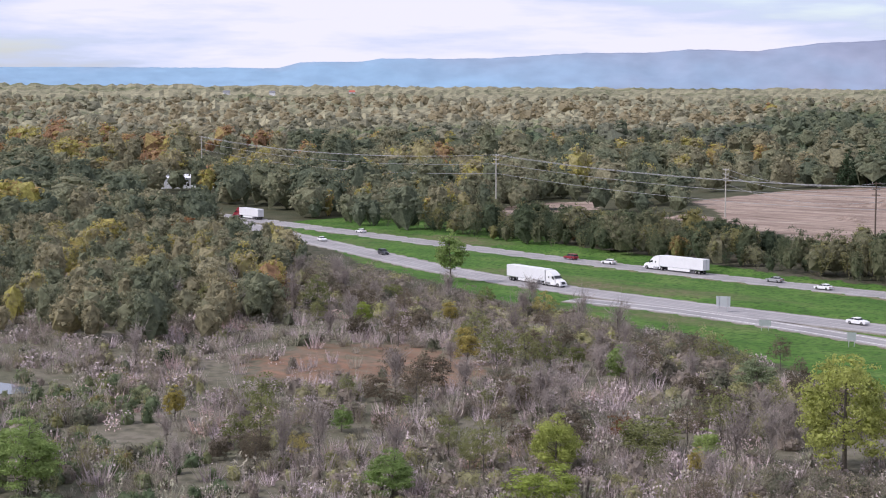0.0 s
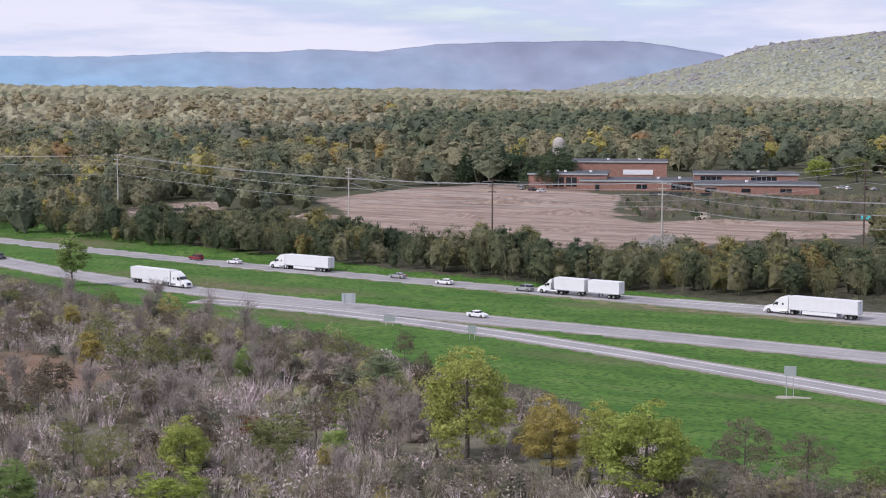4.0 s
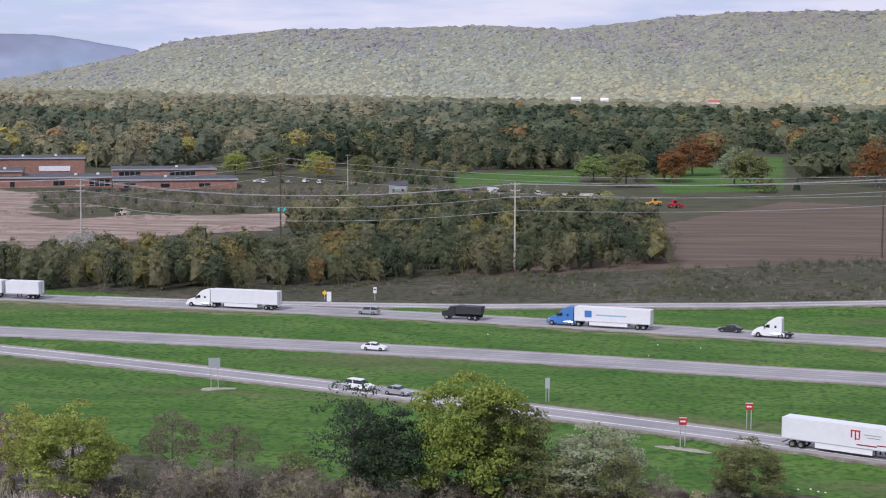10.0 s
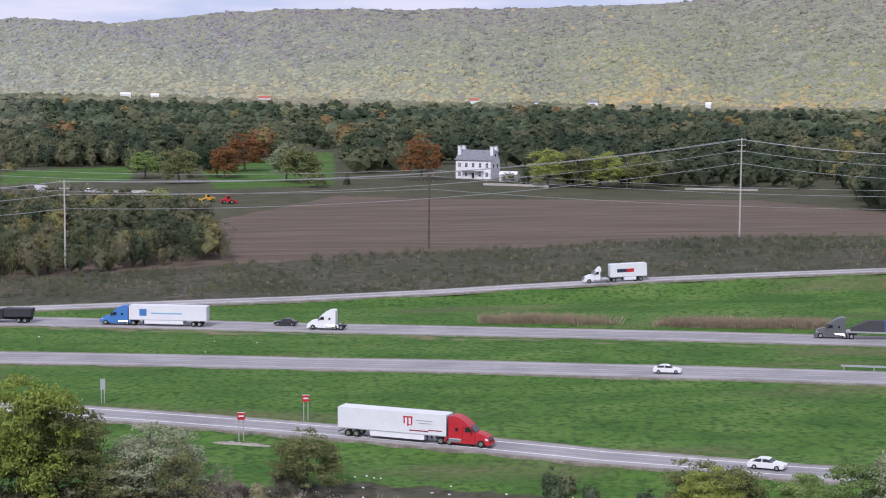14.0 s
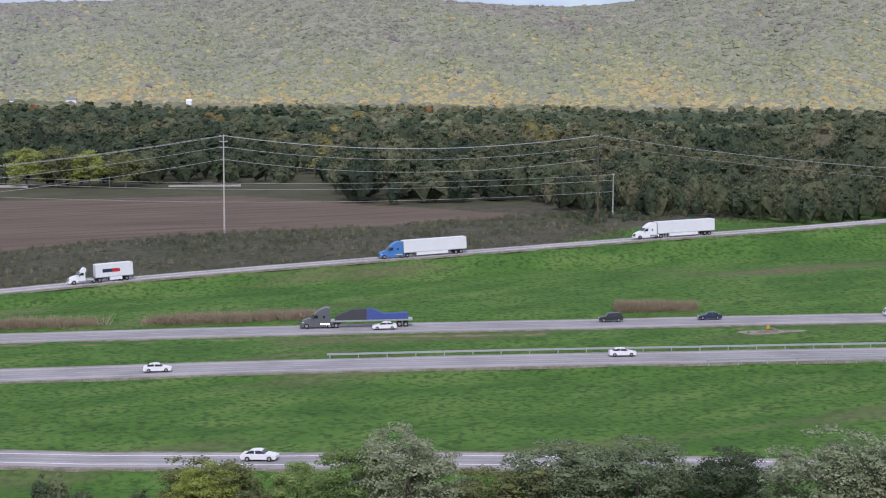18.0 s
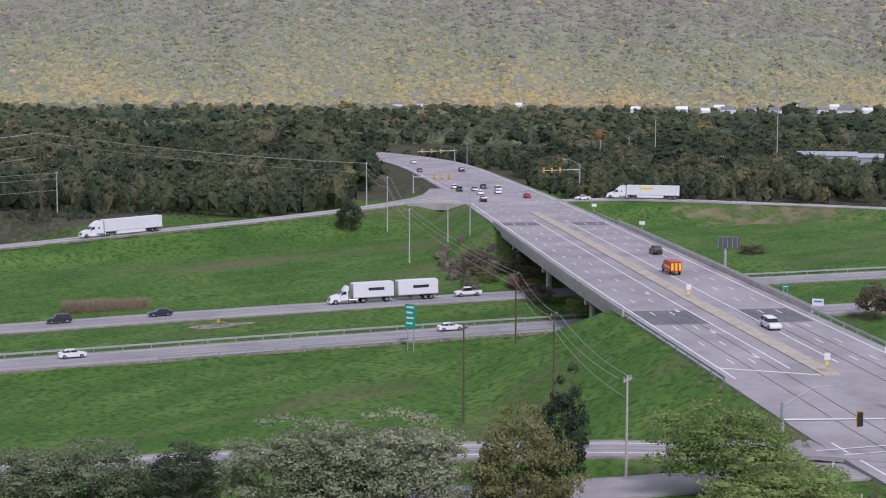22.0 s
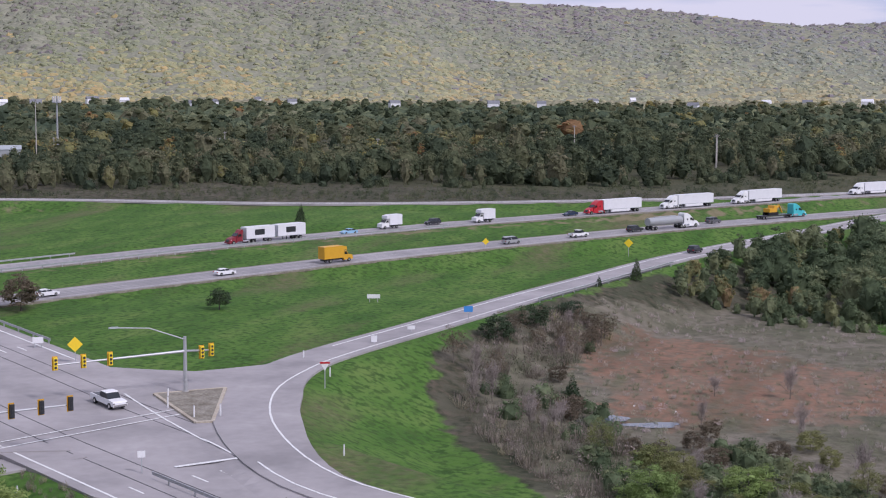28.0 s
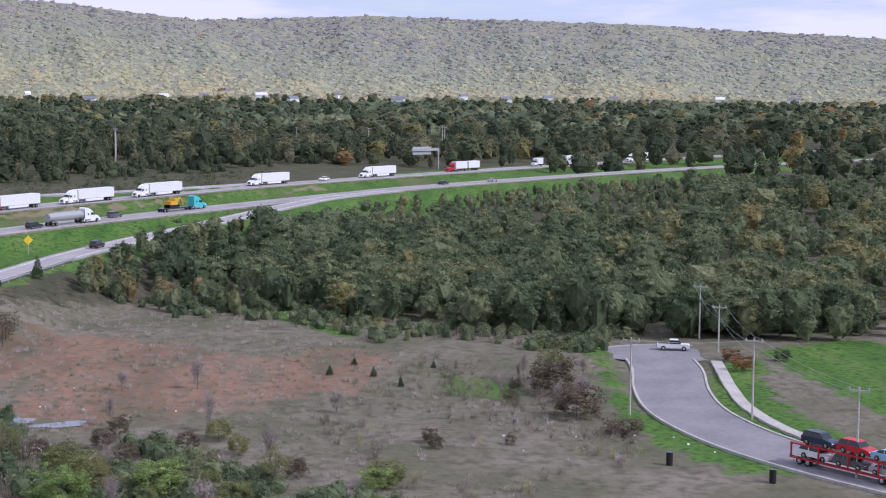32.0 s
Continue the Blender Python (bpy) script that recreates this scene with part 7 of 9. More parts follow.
sign(199, 122, 3.2, 1.5, 0.85, M_WHITE, "plain white sign board on a post", 2, z=8.6)
sign(276, 194, 2.6, 1.4, 0.8, M_SIGNG, "small green sign with white lettering", 2, bars=1)
sign(264, 178, 2.6, 2.2, 1.4, M_WHITE, "white sign board near the bridge", 2, bars=1, bar_mat=M_BLUE)
e = sign(198, 78, 3.3, 1.4, 1.2, M_WHITE, "red and white yield sign", 1, "yield", z=7.5)
solid("red_border", Solid().box(-0.66, 0.66, -0.045, -0.03, 3.05, 3.3), M_RED, e)
sign(398, 75, 4.6, 2.3, 2.3, M_SIGNY, "yellow diamond warning sign by the ramp", 1, "diamond")
sign(376, 106, 2.6, 1.7, 1.7, M_SIGNY, "yellow diamond warning sign in the median", 1, "diamond")
sign(230, 82.5, 1.5, 0.9, 1.0, M_WHITE, "small white sign at the ramp edge", 1)
sign(242, 80.5, 1.4, 1.2, 0.6, M_WHITE, "small white sign at the ramp edge", 1)
sign(259, 76, 2.5, 1.5, 1.0, M_SIGNBLUE, "small blue sign with a yellow plate", 1)
sign(-84, 361, 3.0, 0.8, 1.4, M_WHITE, "white panel sign beside the ramp", 1, bars=1, bar_mat=M_DARK)
sign(-91, 346, 4.0, 1.0, 2.2, M_WHITE, "tall white panel sign beside the ramp", 1)
sign(-96, 361, 2.2, 1.2, 1.2, M_SIGNY, "yellow diamond sign beside the ramp", 1, "diamond")
sign(254, 406, 3.2, 0.9, 1.4, M_SIGNG, "small green sign below the far wood", 1)
sign(298, 107, 1.6, 2.6, 0.8, M_WHITE, "low white box on the grass", 2)
sign(342, 306, 2.6, 1.4, 0.9, M_WHITE, "small white sign by the far ramp", 1, z=12.8)
sign(318, 268, 3.0, 1.5, 0.9, M_WHITE, "white sign by the bridge end", 1)
for s, h in ((S_NOSE + 2, 2.6), (S_NOSE + 62, 2.2)):
    c = piece(OVER, s, s + 1, 9)[0]
    e = sign(c[0], c[1], h, 0.8, 1.0, M_WHITE, "white traffic sign standing on the median", 1, z=c[2] + 0.2)
    solid("yellow_plate", Solid().box(-0.25, 0.25, -0.03, 0.02, h - 1.7, h - 1.2), M_SIGNY, e)
e = sign(147.6, 78.6, 2.3, 0.8, 0.7, M_WHITE, "white lane sign at the rail end", 1, z=7.5)
e = sign(133, 88, 2.6, 0.8, 0.8, M_WHITE, "red and white sign by the kerb", 1, z=6.6)
solid("red_disc", Solid().cyl((0, -0.05, 2.2), (0, -0.035, 2.2), 0.36, 16), M_RED, e)
# message board on a pole beyond the bridge
VMS = thing("message_board", pose(291, 221, gz(291, 221), 0, 0, facing(291, 221)), "grey electronic message board on a single pole", "sign")
solid("pole", Solid().cyl((0, 0, -0.5), (0, 0, 8.6), 0.4, 10), M_STEEL, VMS)
solid("cabinet", Solid().box(-1.6, 3.2, -0.6, 0.6, 6.8, 9.2), M_GREYCAR, VMS)
for k in range(5):
    solid("rib", Solid().box(-1.6 + k * 1.05, -1.5 + k * 1.05, -0.68, -0.6, 6.7, 9.1), M_STEEL, VMS)
# overhead gantry on the far highway
GAN = thing("sign_gantry", pose(709, -45, gz(709, -45), 0, 0, 115), "steel gantry with sign backs over the highway", "sign")
solid("leg", Solid().cyl((0, 0, -0.5), (0, 0, 9.5), 0.35, 8), M_STEEL, GAN)
solid("arm", Solid().box(-0.3, 13, -0.3, 0.3, 8.2, 9.4), M_STEEL, GAN)
solid("sign_panel", Solid().box(3.5, 12.5, -0.5, -0.3, 6.6, 10.0), M_SIGNBACK, GAN)
for x, y in ((163, 62), (205, 80), (215, 88), (172, 84.5), (176, 90), (181, 92.5), (174, 82), (146, 96), (139, 88)):
    z = 8.2 if (x, y) in ((172, 84.5), (176, 90), (181, 92.5), (174, 82)) else gz(x, y)
    e = thing("marker_post", pose(x, y, z), "short white delineator post", "post", "delineator posts")
    solid("shaft", Solid().box(-0.1, 0.1, -0.06, 0.06, -0.2, 1.25), M_WHITE, e)
    solid("cap", Solid().box(-0.1, 0.1, -0.06, 0.06, 1.25, 1.32), M_STEEL, e)


# ---- traffic signals ----
def signal_head(parent, x, z, y=0.0, mat=None, face=-1):
    """Three lights in a yellow frame; they look along -y, or +y with face 1."""
    h = solid("signal_head", Solid().box(x - 0.24, x + 0.24, y - 0.18, y + 0.18, z - 0.75, z + 0.75), mat or M_SIGNY, parent, "three-light signal head")
    solid("backplate", Solid().box(x - 0.36, x + 0.36, y - face * 0.205 - 0.015, y - face * 0.205 + 0.015, z - 0.88, z + 0.88), M_YELLOW, h)
    for k in (-0.47, 0, 0.47):
        solid("lens", Solid().cyl((x, y + face * 0.18, z + k), (x, y + face * 0.26, z + k), 0.16, 10), M_DARK, h)
    return h


def mast(x, y, z, turn, length, heads, label, height=6.4, lamp=None, second=None, mat=None, face=-1):
    e = thing("traffic_signal", pose(x, y, z, 0, 0, turn), label, "traffic signal", "traffic signals")
    solid("pole", Solid().cyl((0, 0, -0.3), (0, 0, height + (1.0 if lamp else 0)), 0.28, 10, 0.2), M_STEEL, e)
    solid("arm", Solid().cyl((0, 0, height - 0.9), (length, 0, height - 0.9 - 0.02 * abs(length)), 0.18, 8, 0.1), M_STEEL, e)
    for o in heads:
        signal_head(e, o, height - 1.0, 0.42 * face, mat, face)
    if second:
        solid("arm", Solid().cyl((0, 0, height - 0.9), (second[0], second[1], height - 1.6), 0.15, 8, 0.1), M_STEEL, e)
        for k in (0.6, 0.98):
            signal_head(e, second[0] * k, height - 1.5, second[1] * k + 0.42 * face, mat, face)
    if lamp:
        solid("lamp_arm", Solid().cyl((0, 0, height + 0.6), (lamp * 0.5, 0, height + 2.4), 0.08, 6).cyl((lamp * 0.5, 0, height + 2.4), (lamp, 0, height + 2.8), 0.07, 6), M_STEEL, e)
        solid("luminaire", Solid().box(lamp - 0.7, lamp + 0.5, -0.18, 0.18, height + 2.7, height + 2.9), M_SIGNBACK, e)
    solid("base", Solid().cyl((0, 0, -0.1), (0, 0, 0.35), 0.45, 10), M_CONCRETE, e)
    return e


mast(184.5, 91.8, 8.2, 138, 17, (10.0, 13.4, 17.0), "steel signal mast with yellow signal heads and a street lamp", 6.4, 9.5, (-4.8, -3.0), face=1)
mast(141.5, 99.5, 7.4, -34, 15.5, (8.6, 12.0, 15.4), "steel signal mast with three dark signal heads across the road", 6.4, 6.5, mat=M_DARK)
mast(417, 380, 14.3, 150, 13, (7, 10, 13), "distant steel signal mast with yellow heads", 6.4, 6)
mast(350, 392, 14, -28, 12, (7, 9.5, 12), "distant steel signal mast over the lanes", 6.0)
mast(470, 500, 16, 150, 16, (6, 10, 14), "far steel signal mast over the road", 6.4)
for x, y, z, t in ((276, 288, 7.0, 30), (420, 440, 15.2, 200)):
    e = thing("street_lamp", pose(x, y, gz(x, y), 0, 0, t), "tall steel street lamp with one arm", "street lamp", "street lamps")
    solid("pole", Solid().cyl((0, 0, -0.3), (0, 0, 13), 0.2, 8, 0.12), M_STEEL, e)
    solid("arm", Solid().cyl((0, 0, 12.8), (2.5, 0, 13.4), 0.07, 6), M_STEEL, e)
    solid("luminaire", Solid().box(2.2, 3.3, -0.18, 0.18, 13.3, 13.5), M_SIGNBACK, e)


# ---- the school ----
def building(name, m, label, category, blocks, roof_mat, wall_mat):
    """Blocks (u0, u1, v0, v1, height, windows) in the building's own frame; the front looks along -v."""
    e = thing(name, m, label, category)
    for u0, u1, v0, v1, h, wins in blocks:
        solid("wall", Solid().box(u0, u1, v0, v1, -1.5, h), wall_mat, e)
        solid("roof", Solid().box(u0 - 0.5, u1 + 0.5, v0 - 0.5, v1 + 0.5, h, h + 0.5), roof_mat, e)
        solid("fascia", Solid().box(u0 - 0.55, u1 + 0.55, v0 - 0.6, v0 - 0.5, h - 0.25, h + 0.45), M_SIGNBACK, e)
        for a, b, z0, z1 in wins:
            w = solid("window", Solid().box(a, b, v0 - 0.06, v0 + 0.1, z0, z1), M_GLASS, e)
            n = max(1, int((b - a) / 2.2))
            for k in range(1, n):
                q = a + (b - a) * k / n
                solid("mullion", Solid().box(q - 0.08, q + 0.08, v0 - 0.12, v0 - 0.06, z0, z1), M_SIGNBACK, w)
    return e


SX, SY = polar(-23.2, 760)
SCH = building("school", pose(SX, SY, gz(SX, SY), 0, 0, 23.2), "low red-brick school with flat dark roofs", "school",
               [(-64.7, -28, 0, 34, 7.0, [(-53, -48, 1.2, 5.6), (-47, -42, 1.2, 5.6), (-36, -33, 2, 4), (-32, -29, 2, 4)]),
                (-48, 0, 60, 92, 10.5, []),
                (-40, 12, -8, 22, 4.4, [(-33, -31, 0, 3), (-14, -9, 0.9, 2.9), (2, 11, 0.6, 3.4)]),
                (12.5, 67, -30, 0, 4.2, [(17, 22, 0.9, 2.8), (33, 37, 0.9, 2.6), (50, 55, 0.9, 2.6)]),
                (13, 62, 26, 56, 6.2, [(16, 26, 3.4, 5.2), (40, 52, 3.4, 5.2)])], M_ROOF, M_BRICK)
solid("white_wall_panel", Solid().box(-22, -7, 59.7, 59.95, 4.2, 6.7), M_STUCCO, SCH)
for u, v, z in ((-56, 10, 7.5), (-52, 14, 7.5), (-48, 12, 7.5), (-36, 12, 7.5), (-30, 75, 11), (-14, 78, 11), (-4, 6, 4.9), (6, 10, 4.9), (36, -14, 4.7), (44, 40, 6.7)):
    solid("roof_vent", Solid().cyl((u, v, z), (u, v, z + 0.9), 0.7, 8), M_STUCCO, SCH)
# silo dome behind the school
q = polar(-27.0, 960)
SILO = thing("silo", pose(q[0], q[1], gz(*q)), "pale domed silo among trees", "silo")
solid("shaft", Solid().cyl((0, 0, 0), (0, 0, 14), 3.8, 20), M_STONE, SILO)
dome = Solid()
for k in range(5):
    a, b = math.pi / 2 * k / 5, math.pi / 2 * (k + 1) / 5
    dome.cyl((0, 0, 14 + 3.8 * math.sin(a)), (0, 0, 14 + 3.8 * math.sin(b)), 3.8 * math.cos(a), 20, max(0.02, 3.8 * math.cos(b)))
solid("dome", dome, M_STONE, SILO)

# ---- the white house ----
HX, HY = 84, 776
HOUSE = thing("house", pose(HX, HY, gz(HX, HY), 0, 0, -30), "white two-storey stone house with four chimneys", "house")
W, D, E = 18.5, 11.5, 9.4
solid("wall", Solid().box(-W / 2, W / 2, 0, D, -1, E), M_STUCCO, HOUSE)
for s in (-1, 1):
    g = Solid()
    x0, x1 = s * (W / 2 - 0.3), s * W / 2
    g.v = [(x0, 0, E), (x0, D, E), (x0, D / 2, E + 4.4), (x1, 0, E), (x1, D, E), (x1, D / 2, E + 4.4)]
    g.f = [(0, 1, 2), (3, 5, 4), (0, 3, 4, 1), (1, 4, 5, 2), (2, 5, 3, 0)]
    solid("gable", g, M_STUCCO, HOUSE)
r = Solid()
for s in (0, 1):
    y0 = -0.5 if s == 0 else D + 0.5
    r.v += [(-W / 2 - 0.3, y0, E - 0.25), (W / 2 + 0.3, y0, E - 0.25), (W / 2 + 0.3, D / 2, E + 4.55), (-W / 2 - 0.3, D / 2, E + 4.55)]
r.v += [(x, y, z - 0.25) for x, y, z in r.v]
r.f = [(0, 1, 2, 3), (4, 7, 6, 5), (8, 11, 10, 9), (12, 13, 14, 15), (0, 8, 9, 1), (4, 5, 13, 12), (0, 3, 11, 8), (1, 9, 10, 2), (4, 12, 15, 7), (5, 6, 14, 13)]
solid("roof", r, M_SLATE, HOUSE, "grey slate gable roof")
for x in (-W / 2 + 0.7, W / 2 - 0.7):
    for y in (D * 0.28, D * 0.72):
        c = solid("chimney", Solid().box(x - 0.8, x + 0.8, y - 0.8, y + 0.8, E + 1.5, E + 6.2), M_STUCCO, HOUSE)
        solid("chimney_cap", Solid().box(x - 0.95, x + 0.95, y - 0.95, y + 0.95, E + 6.2, E + 6.5), M_STONE, c)
for k in range(5):
    x = -7.2 + 3.6 * k
    for z in (5.6, 1.2):
        if z < 2 and k == 2:
            continue
        w = solid("window", Solid().box(x - 0.6, x + 0.6, -0.05, 0.1, z, z + 2.1), M_GLASS, HOUSE)
        solid("window_frame", Solid().box(x - 0.06, x + 0.06, -0.09, -0.05, z, z + 2.1).box(x - 0.6, x + 0.6, -0.09, -0.05, z + 1.0, z + 1.1), M_WHITE, w)
solid("door", Solid().box(-0.7, 0.7, -0.06, 0.1, 0.3, 3.0), M_DARK, HOUSE)
for y in (D * 0.3, D * 0.7):
    solid("window", Solid().box(W / 2 - 0.05, W / 2 + 0.06, y - 0.5, y + 0.5, 5.4, 7.2), M_GLASS, HOUSE)
solid("attic_window", Solid().box(W / 2 - 0.05, W / 2 + 0.06, D / 2 - 0.5, D / 2 + 0.5, E + 1.4, E + 2.6), M_GLASS, HOUSE)
solid("porch_roof", Solid().box(-5.5, 5.5, -2.4, 0, 3.7, 4.0), M_SLATE, HOUSE)
for x in (-5.2, -1.8, 1.8, 5.2):
    solid("porch_column", Solid().cyl((x, -2.2, -0.5), (x, -2.2, 3.7), 0.16, 8), M_WHITE, HOUSE)
solid("porch_floor", Solid().box(-5.6, 5.6, -2.5, 0, -0.6, 0.2), M_STONE, HOUSE)


def shed(x, y, w, d, h, turn, wall, roof, label, name="shed", cat="shed", group="", rise=1.6):
    e = thing(name, pose(x, y, gz(x, y), 0, 0, turn), label, cat, group)
    solid("wall", Solid().box(-w / 2, w / 2, -d / 2, d / 2, -0.6, h), wall, e)
    s = Solid()
    s.v = [(-w / 2 - 0.3, -d / 2 - 0.4, h - 0.05), (w / 2 + 0.3, -d / 2 - 0.4, h - 0.05), (w / 2 + 0.3, d / 2 + 0.4, h - 0.05), (-w / 2 - 0.3, d / 2 + 0.4, h - 0.05), (-w / 2 - 0.3, 0, h + rise), (w / 2 + 0.3, 0, h + rise)]
    s.f = [(0, 1, 5, 4), (2, 3, 4, 5), (0, 4, 3), (1, 2, 5), (0, 3, 2, 1)]
    solid("roof", s, roof, e)
    n = max(1, int(w / 4))
    for k in range(n):
        q = -w / 2 + w * (k + 0.5) / n
        solid("window", Solid().box(q - 0.5, q + 0.5, -d / 2 - 0.05, -d / 2 + 0.05, 1.0, min(h - 0.4, 2.4)), M_GLASS, e)
    return e


shed(99, 757, 8, 5, 3.2, -20, M_STUCCO, M_STUCCO, "small white outbuilding beside the house")
# stone wall in front of the house
sw = spline([(84, 732, 0), (98, 726, 0), (112, 718, 0)], 4)
sw[:, 2] = ground_z(sw[:, 0], sw[:, 1])
tagged(new("stone_wall", mesh_of("stone_wall", *ribbon(sw, 0.4, -0.4, 1.0, 1.6), [M_STONE])), "long pale dry-stone garden wall", "wall")
sw = spline([(170, 700, 0), (184, 696, 0), (200, 690, 0)], 4)
sw[:, 2] = ground_z(sw[:, 0], sw[:, 1])
tagged(new("stone_wall", mesh_of("stone_wall", *ribbon(sw, 0.3, -0.3, 0.8, 1.6), [M_STONE])), "low white wall beyond the field", "wall")
# far houses at the mountain's foot
FAR = [(-52, 1600, 24, 0), (-50.4, 1750, 18, 0), (-47.6, 1900, 20, 1), (-12.6, 2300, 20, 0), (-6.0, 2500, 34, 0), (-5.0, 2480, 26, 0), (-1.2, 2450, 34, 1), (6.2, 2520, 26, 1), (8.4, 2540, 24, 0), (10.4, 2500, 30, 0), (14.4, 2400, 24, 0), (41.2, 2300, 26, 0), (42.0, 2100, 26, 0), (45.5, 2250, 18, 0),
       (52.5, 2350, 30, 0), (55.0, 2050, 34, 0), (56.4, 1950, 26, 0), (57.4, 1980, 22, 0), (60.5, 2150, 30, 0), (61.6, 2080, 24, 0), (66.2, 2300, 24, 0), (78.0, 2300, 26, 0), (79.4, 2250, 22, 0), (84.0, 2100, 34, 0), (85.4, 2050, 30, 0), (87.4, 2150, 40, 0), (90.0, 2080, 30, 0), (94.5, 2100, 34, 0), (97.5, 2050, 44, 0), (99.8, 2120, 30, 0), (103.5, 2000, 40, 0), (106, 2100, 30, 0)]
for a, d, w, red in FAR:
    d = float(np.interp(a, [-60, -25, -20, 0, 60, 128], [2900, 3600, 3450, 2960, 2560, 2760])) - random.uniform(0, 60)
    x, y = polar(a, d)
    shed(x, y, w * random.uniform(0.35, 0.65), 9, random.uniform(8.5, 11.5), -a + random.uniform(-25, 25), M_STUCCO, paint("roof_red", (0.45, 0.12, 0.08)) if red else M_STUCCO if random.random() < 0.4 else M_SLATE,
         "distant pale house at the foot of the mountain", "house", "house", "houses below the mountain", 4)
for a, w in ((49.6, 12), (51.2, 16), (52.0, 12), (52.8, 20), (53.6, 13), (54.4, 15), (56.0, 14), (56.8, 22), (57.5, 13), (58.6, 15), (63.8, 14), (64.6, 16), (67.4, 13), (71.0, 14), (74.5, 16), (76.2, 12), (81.5, 15), (88.5, 14), (92.2, 18), (96.0, 15), (101.0, 16)):
    d = random.uniform(2150, 2330)
    x, y = polar(a, d)
    shed(x, y, w, 10, random.uniform(9, 11.5), -a + random.uniform(-30, 30), M_STUCCO, M_STUCCO if random.random() < 0.3 else M_SLATE, "distant white house among trees", "house", "house", "houses below the mountain", 4)
# pale buildings and yards at middle distance
shed(-655, 490, 34, 14, 5, 50, M_STUCCO, M_STUCCO, "long pale low building among trees", "warehouse", "building")
shed(-150, 690, 8, 6, 4.2, 10, M_SIGNBACK, M_ROOF, "small pale building with a grey tower", "building", "building")
shed(-65, 665, 20, 9, 3.0, 12, M_STONE, M_STONE, "pale ruined stone barn", "barn", "barn", rise=0.6)
for a, d, w, h in ((52.8, 700, 18, 6), (56.2, 690, 24, 9), (57.5, 700, 14, 8)):
    x, y = polar(a, d)
    shed(x, y, w, 8, h, -a, M_SIGNBACK, M_SIGNBACK, "pale grey substation building", "substation", "building")
# construction site odds and ends
for x, y, w, h, mat, label in ((-172, 595, 9, 1.2, M_TEAL, "turquoise pipe stack on the bare soil"), (-276, 668, 34, 1.5, M_TARPB, "dark silt fence across the soil"), (-432, 500, 14, 1.0, M_DARK, "dark silt fence beside the soil")):
    e = thing("pipe_stack" if mat is M_TEAL else "silt_fence", pose(x, y, gz(x, y), 0, 0, facing(x, y)), label, "site equipment")
    if mat is M_TEAL:
        for k in range(4):
            solid("pipe", Solid().cyl((-w / 2, k * 0.7 - 1, 0.4 + 0.6 * (k % 2)), (w / 2, k * 0.7 - 1, 0.4 + 0.6 * (k % 2)), 0.4, 8), mat, e)
    else:
        solid("fabric", Solid().box(-w / 2, w / 2, -0.05, 0.05, 0, h), mat, e)
        for k in range(6):
            solid("stake", Solid().box(-w / 2 + w * k / 5 - 0.05, -w / 2 + w * k / 5 + 0.05, 0.05, 0.15, -0.2, h + 0.2), M_WOODPOLE, e)

# heaps of dug soil
def spoil_heap(x, y, rx, ry, h, turn, mat, label, seed):
    u, t = np.linspace(0, 1, 10), np.linspace(0, 2 * np.pi, 36, endpoint=False)
    U, T = np.meshgrid(u, t, indexing="ij")
    R = U * (1 + 0.22 * value_noise(np.cos(T) * 1.6 + seed, np.sin(T) * 1.6, seed, 2))
    X, Y = R * rx * np.cos(T), R * ry * np.sin(T)
    Z = h * (1 - U) ** 0.8 * (0.75 + 0.5 * value_noise(X / 3 + seed, Y / 3, seed + 1, 3)) - 0.4 * U
    n, k = U.shape
    i, j = np.meshgrid(np.arange(n - 1), np.arange(k), indexing="ij")
    F = np.stack([i * k + j, (i + 1) * k + j, (i + 1) * k + (j + 1) % k, i * k + (j + 1) % k], -1).reshape(-1, 4)
    o = new("soil_mound", mesh_of("soil_mound", np.stack([X, Y, Z], -1).reshape(-1, 3), F, [mat], True))
    o.matrix_world = pose(x, y, gz(x, y), 0, 0, turn)
    tagged(o, label, "mound", "mounds on the building site")


M_SPOIL = material("dug_soil", [(0.3, (0.15, 0.11, 0.085)), (0.5, (0.24, 0.18, 0.145)), (0.7, (0.33, 0.265, 0.215))], 0.95, 0.35, fine=0.35, bump=0.6, bump_scale=1.2)
M_ROCKY = material("grey_broken_rock", [(0.3, (0.14, 0.13, 0.115)), (0.7, (0.27, 0.25, 0.225))], 0.95, 0.6, fine=0.4, bump=0.8, bump_scale=1.6)
for k, (x, y, rx, ry, h, turn, rock) in enumerate(((-199, 462, 13, 8, 4.2, 20, 1), (-168, 520, 16, 6, 2.6, -10, 0), (-215, 556, 24, 5, 1.8, 8, 0), (-283, 565, 26, 7, 2.4, 15, 0), (-310, 533, 14, 6, 2.0, -20, 0), (-246, 499, 18, 6, 1.8, 30, 0),
                                                  (-330, 600, 30, 7, 3.0, 22, 0), (-150, 560, 14, 5, 2.2, 0, 0), (-262, 600, 16, 4, 1.6, 12, 0), (-360, 500, 16, 7, 2.4, 35, 0))):
    spoil_heap(x, y, rx, ry, h, turn, M_ROCKY if rock else M_SPOIL, "mound of grey broken rock" if rock else "low ridge of dug brown soil", 40 + k)

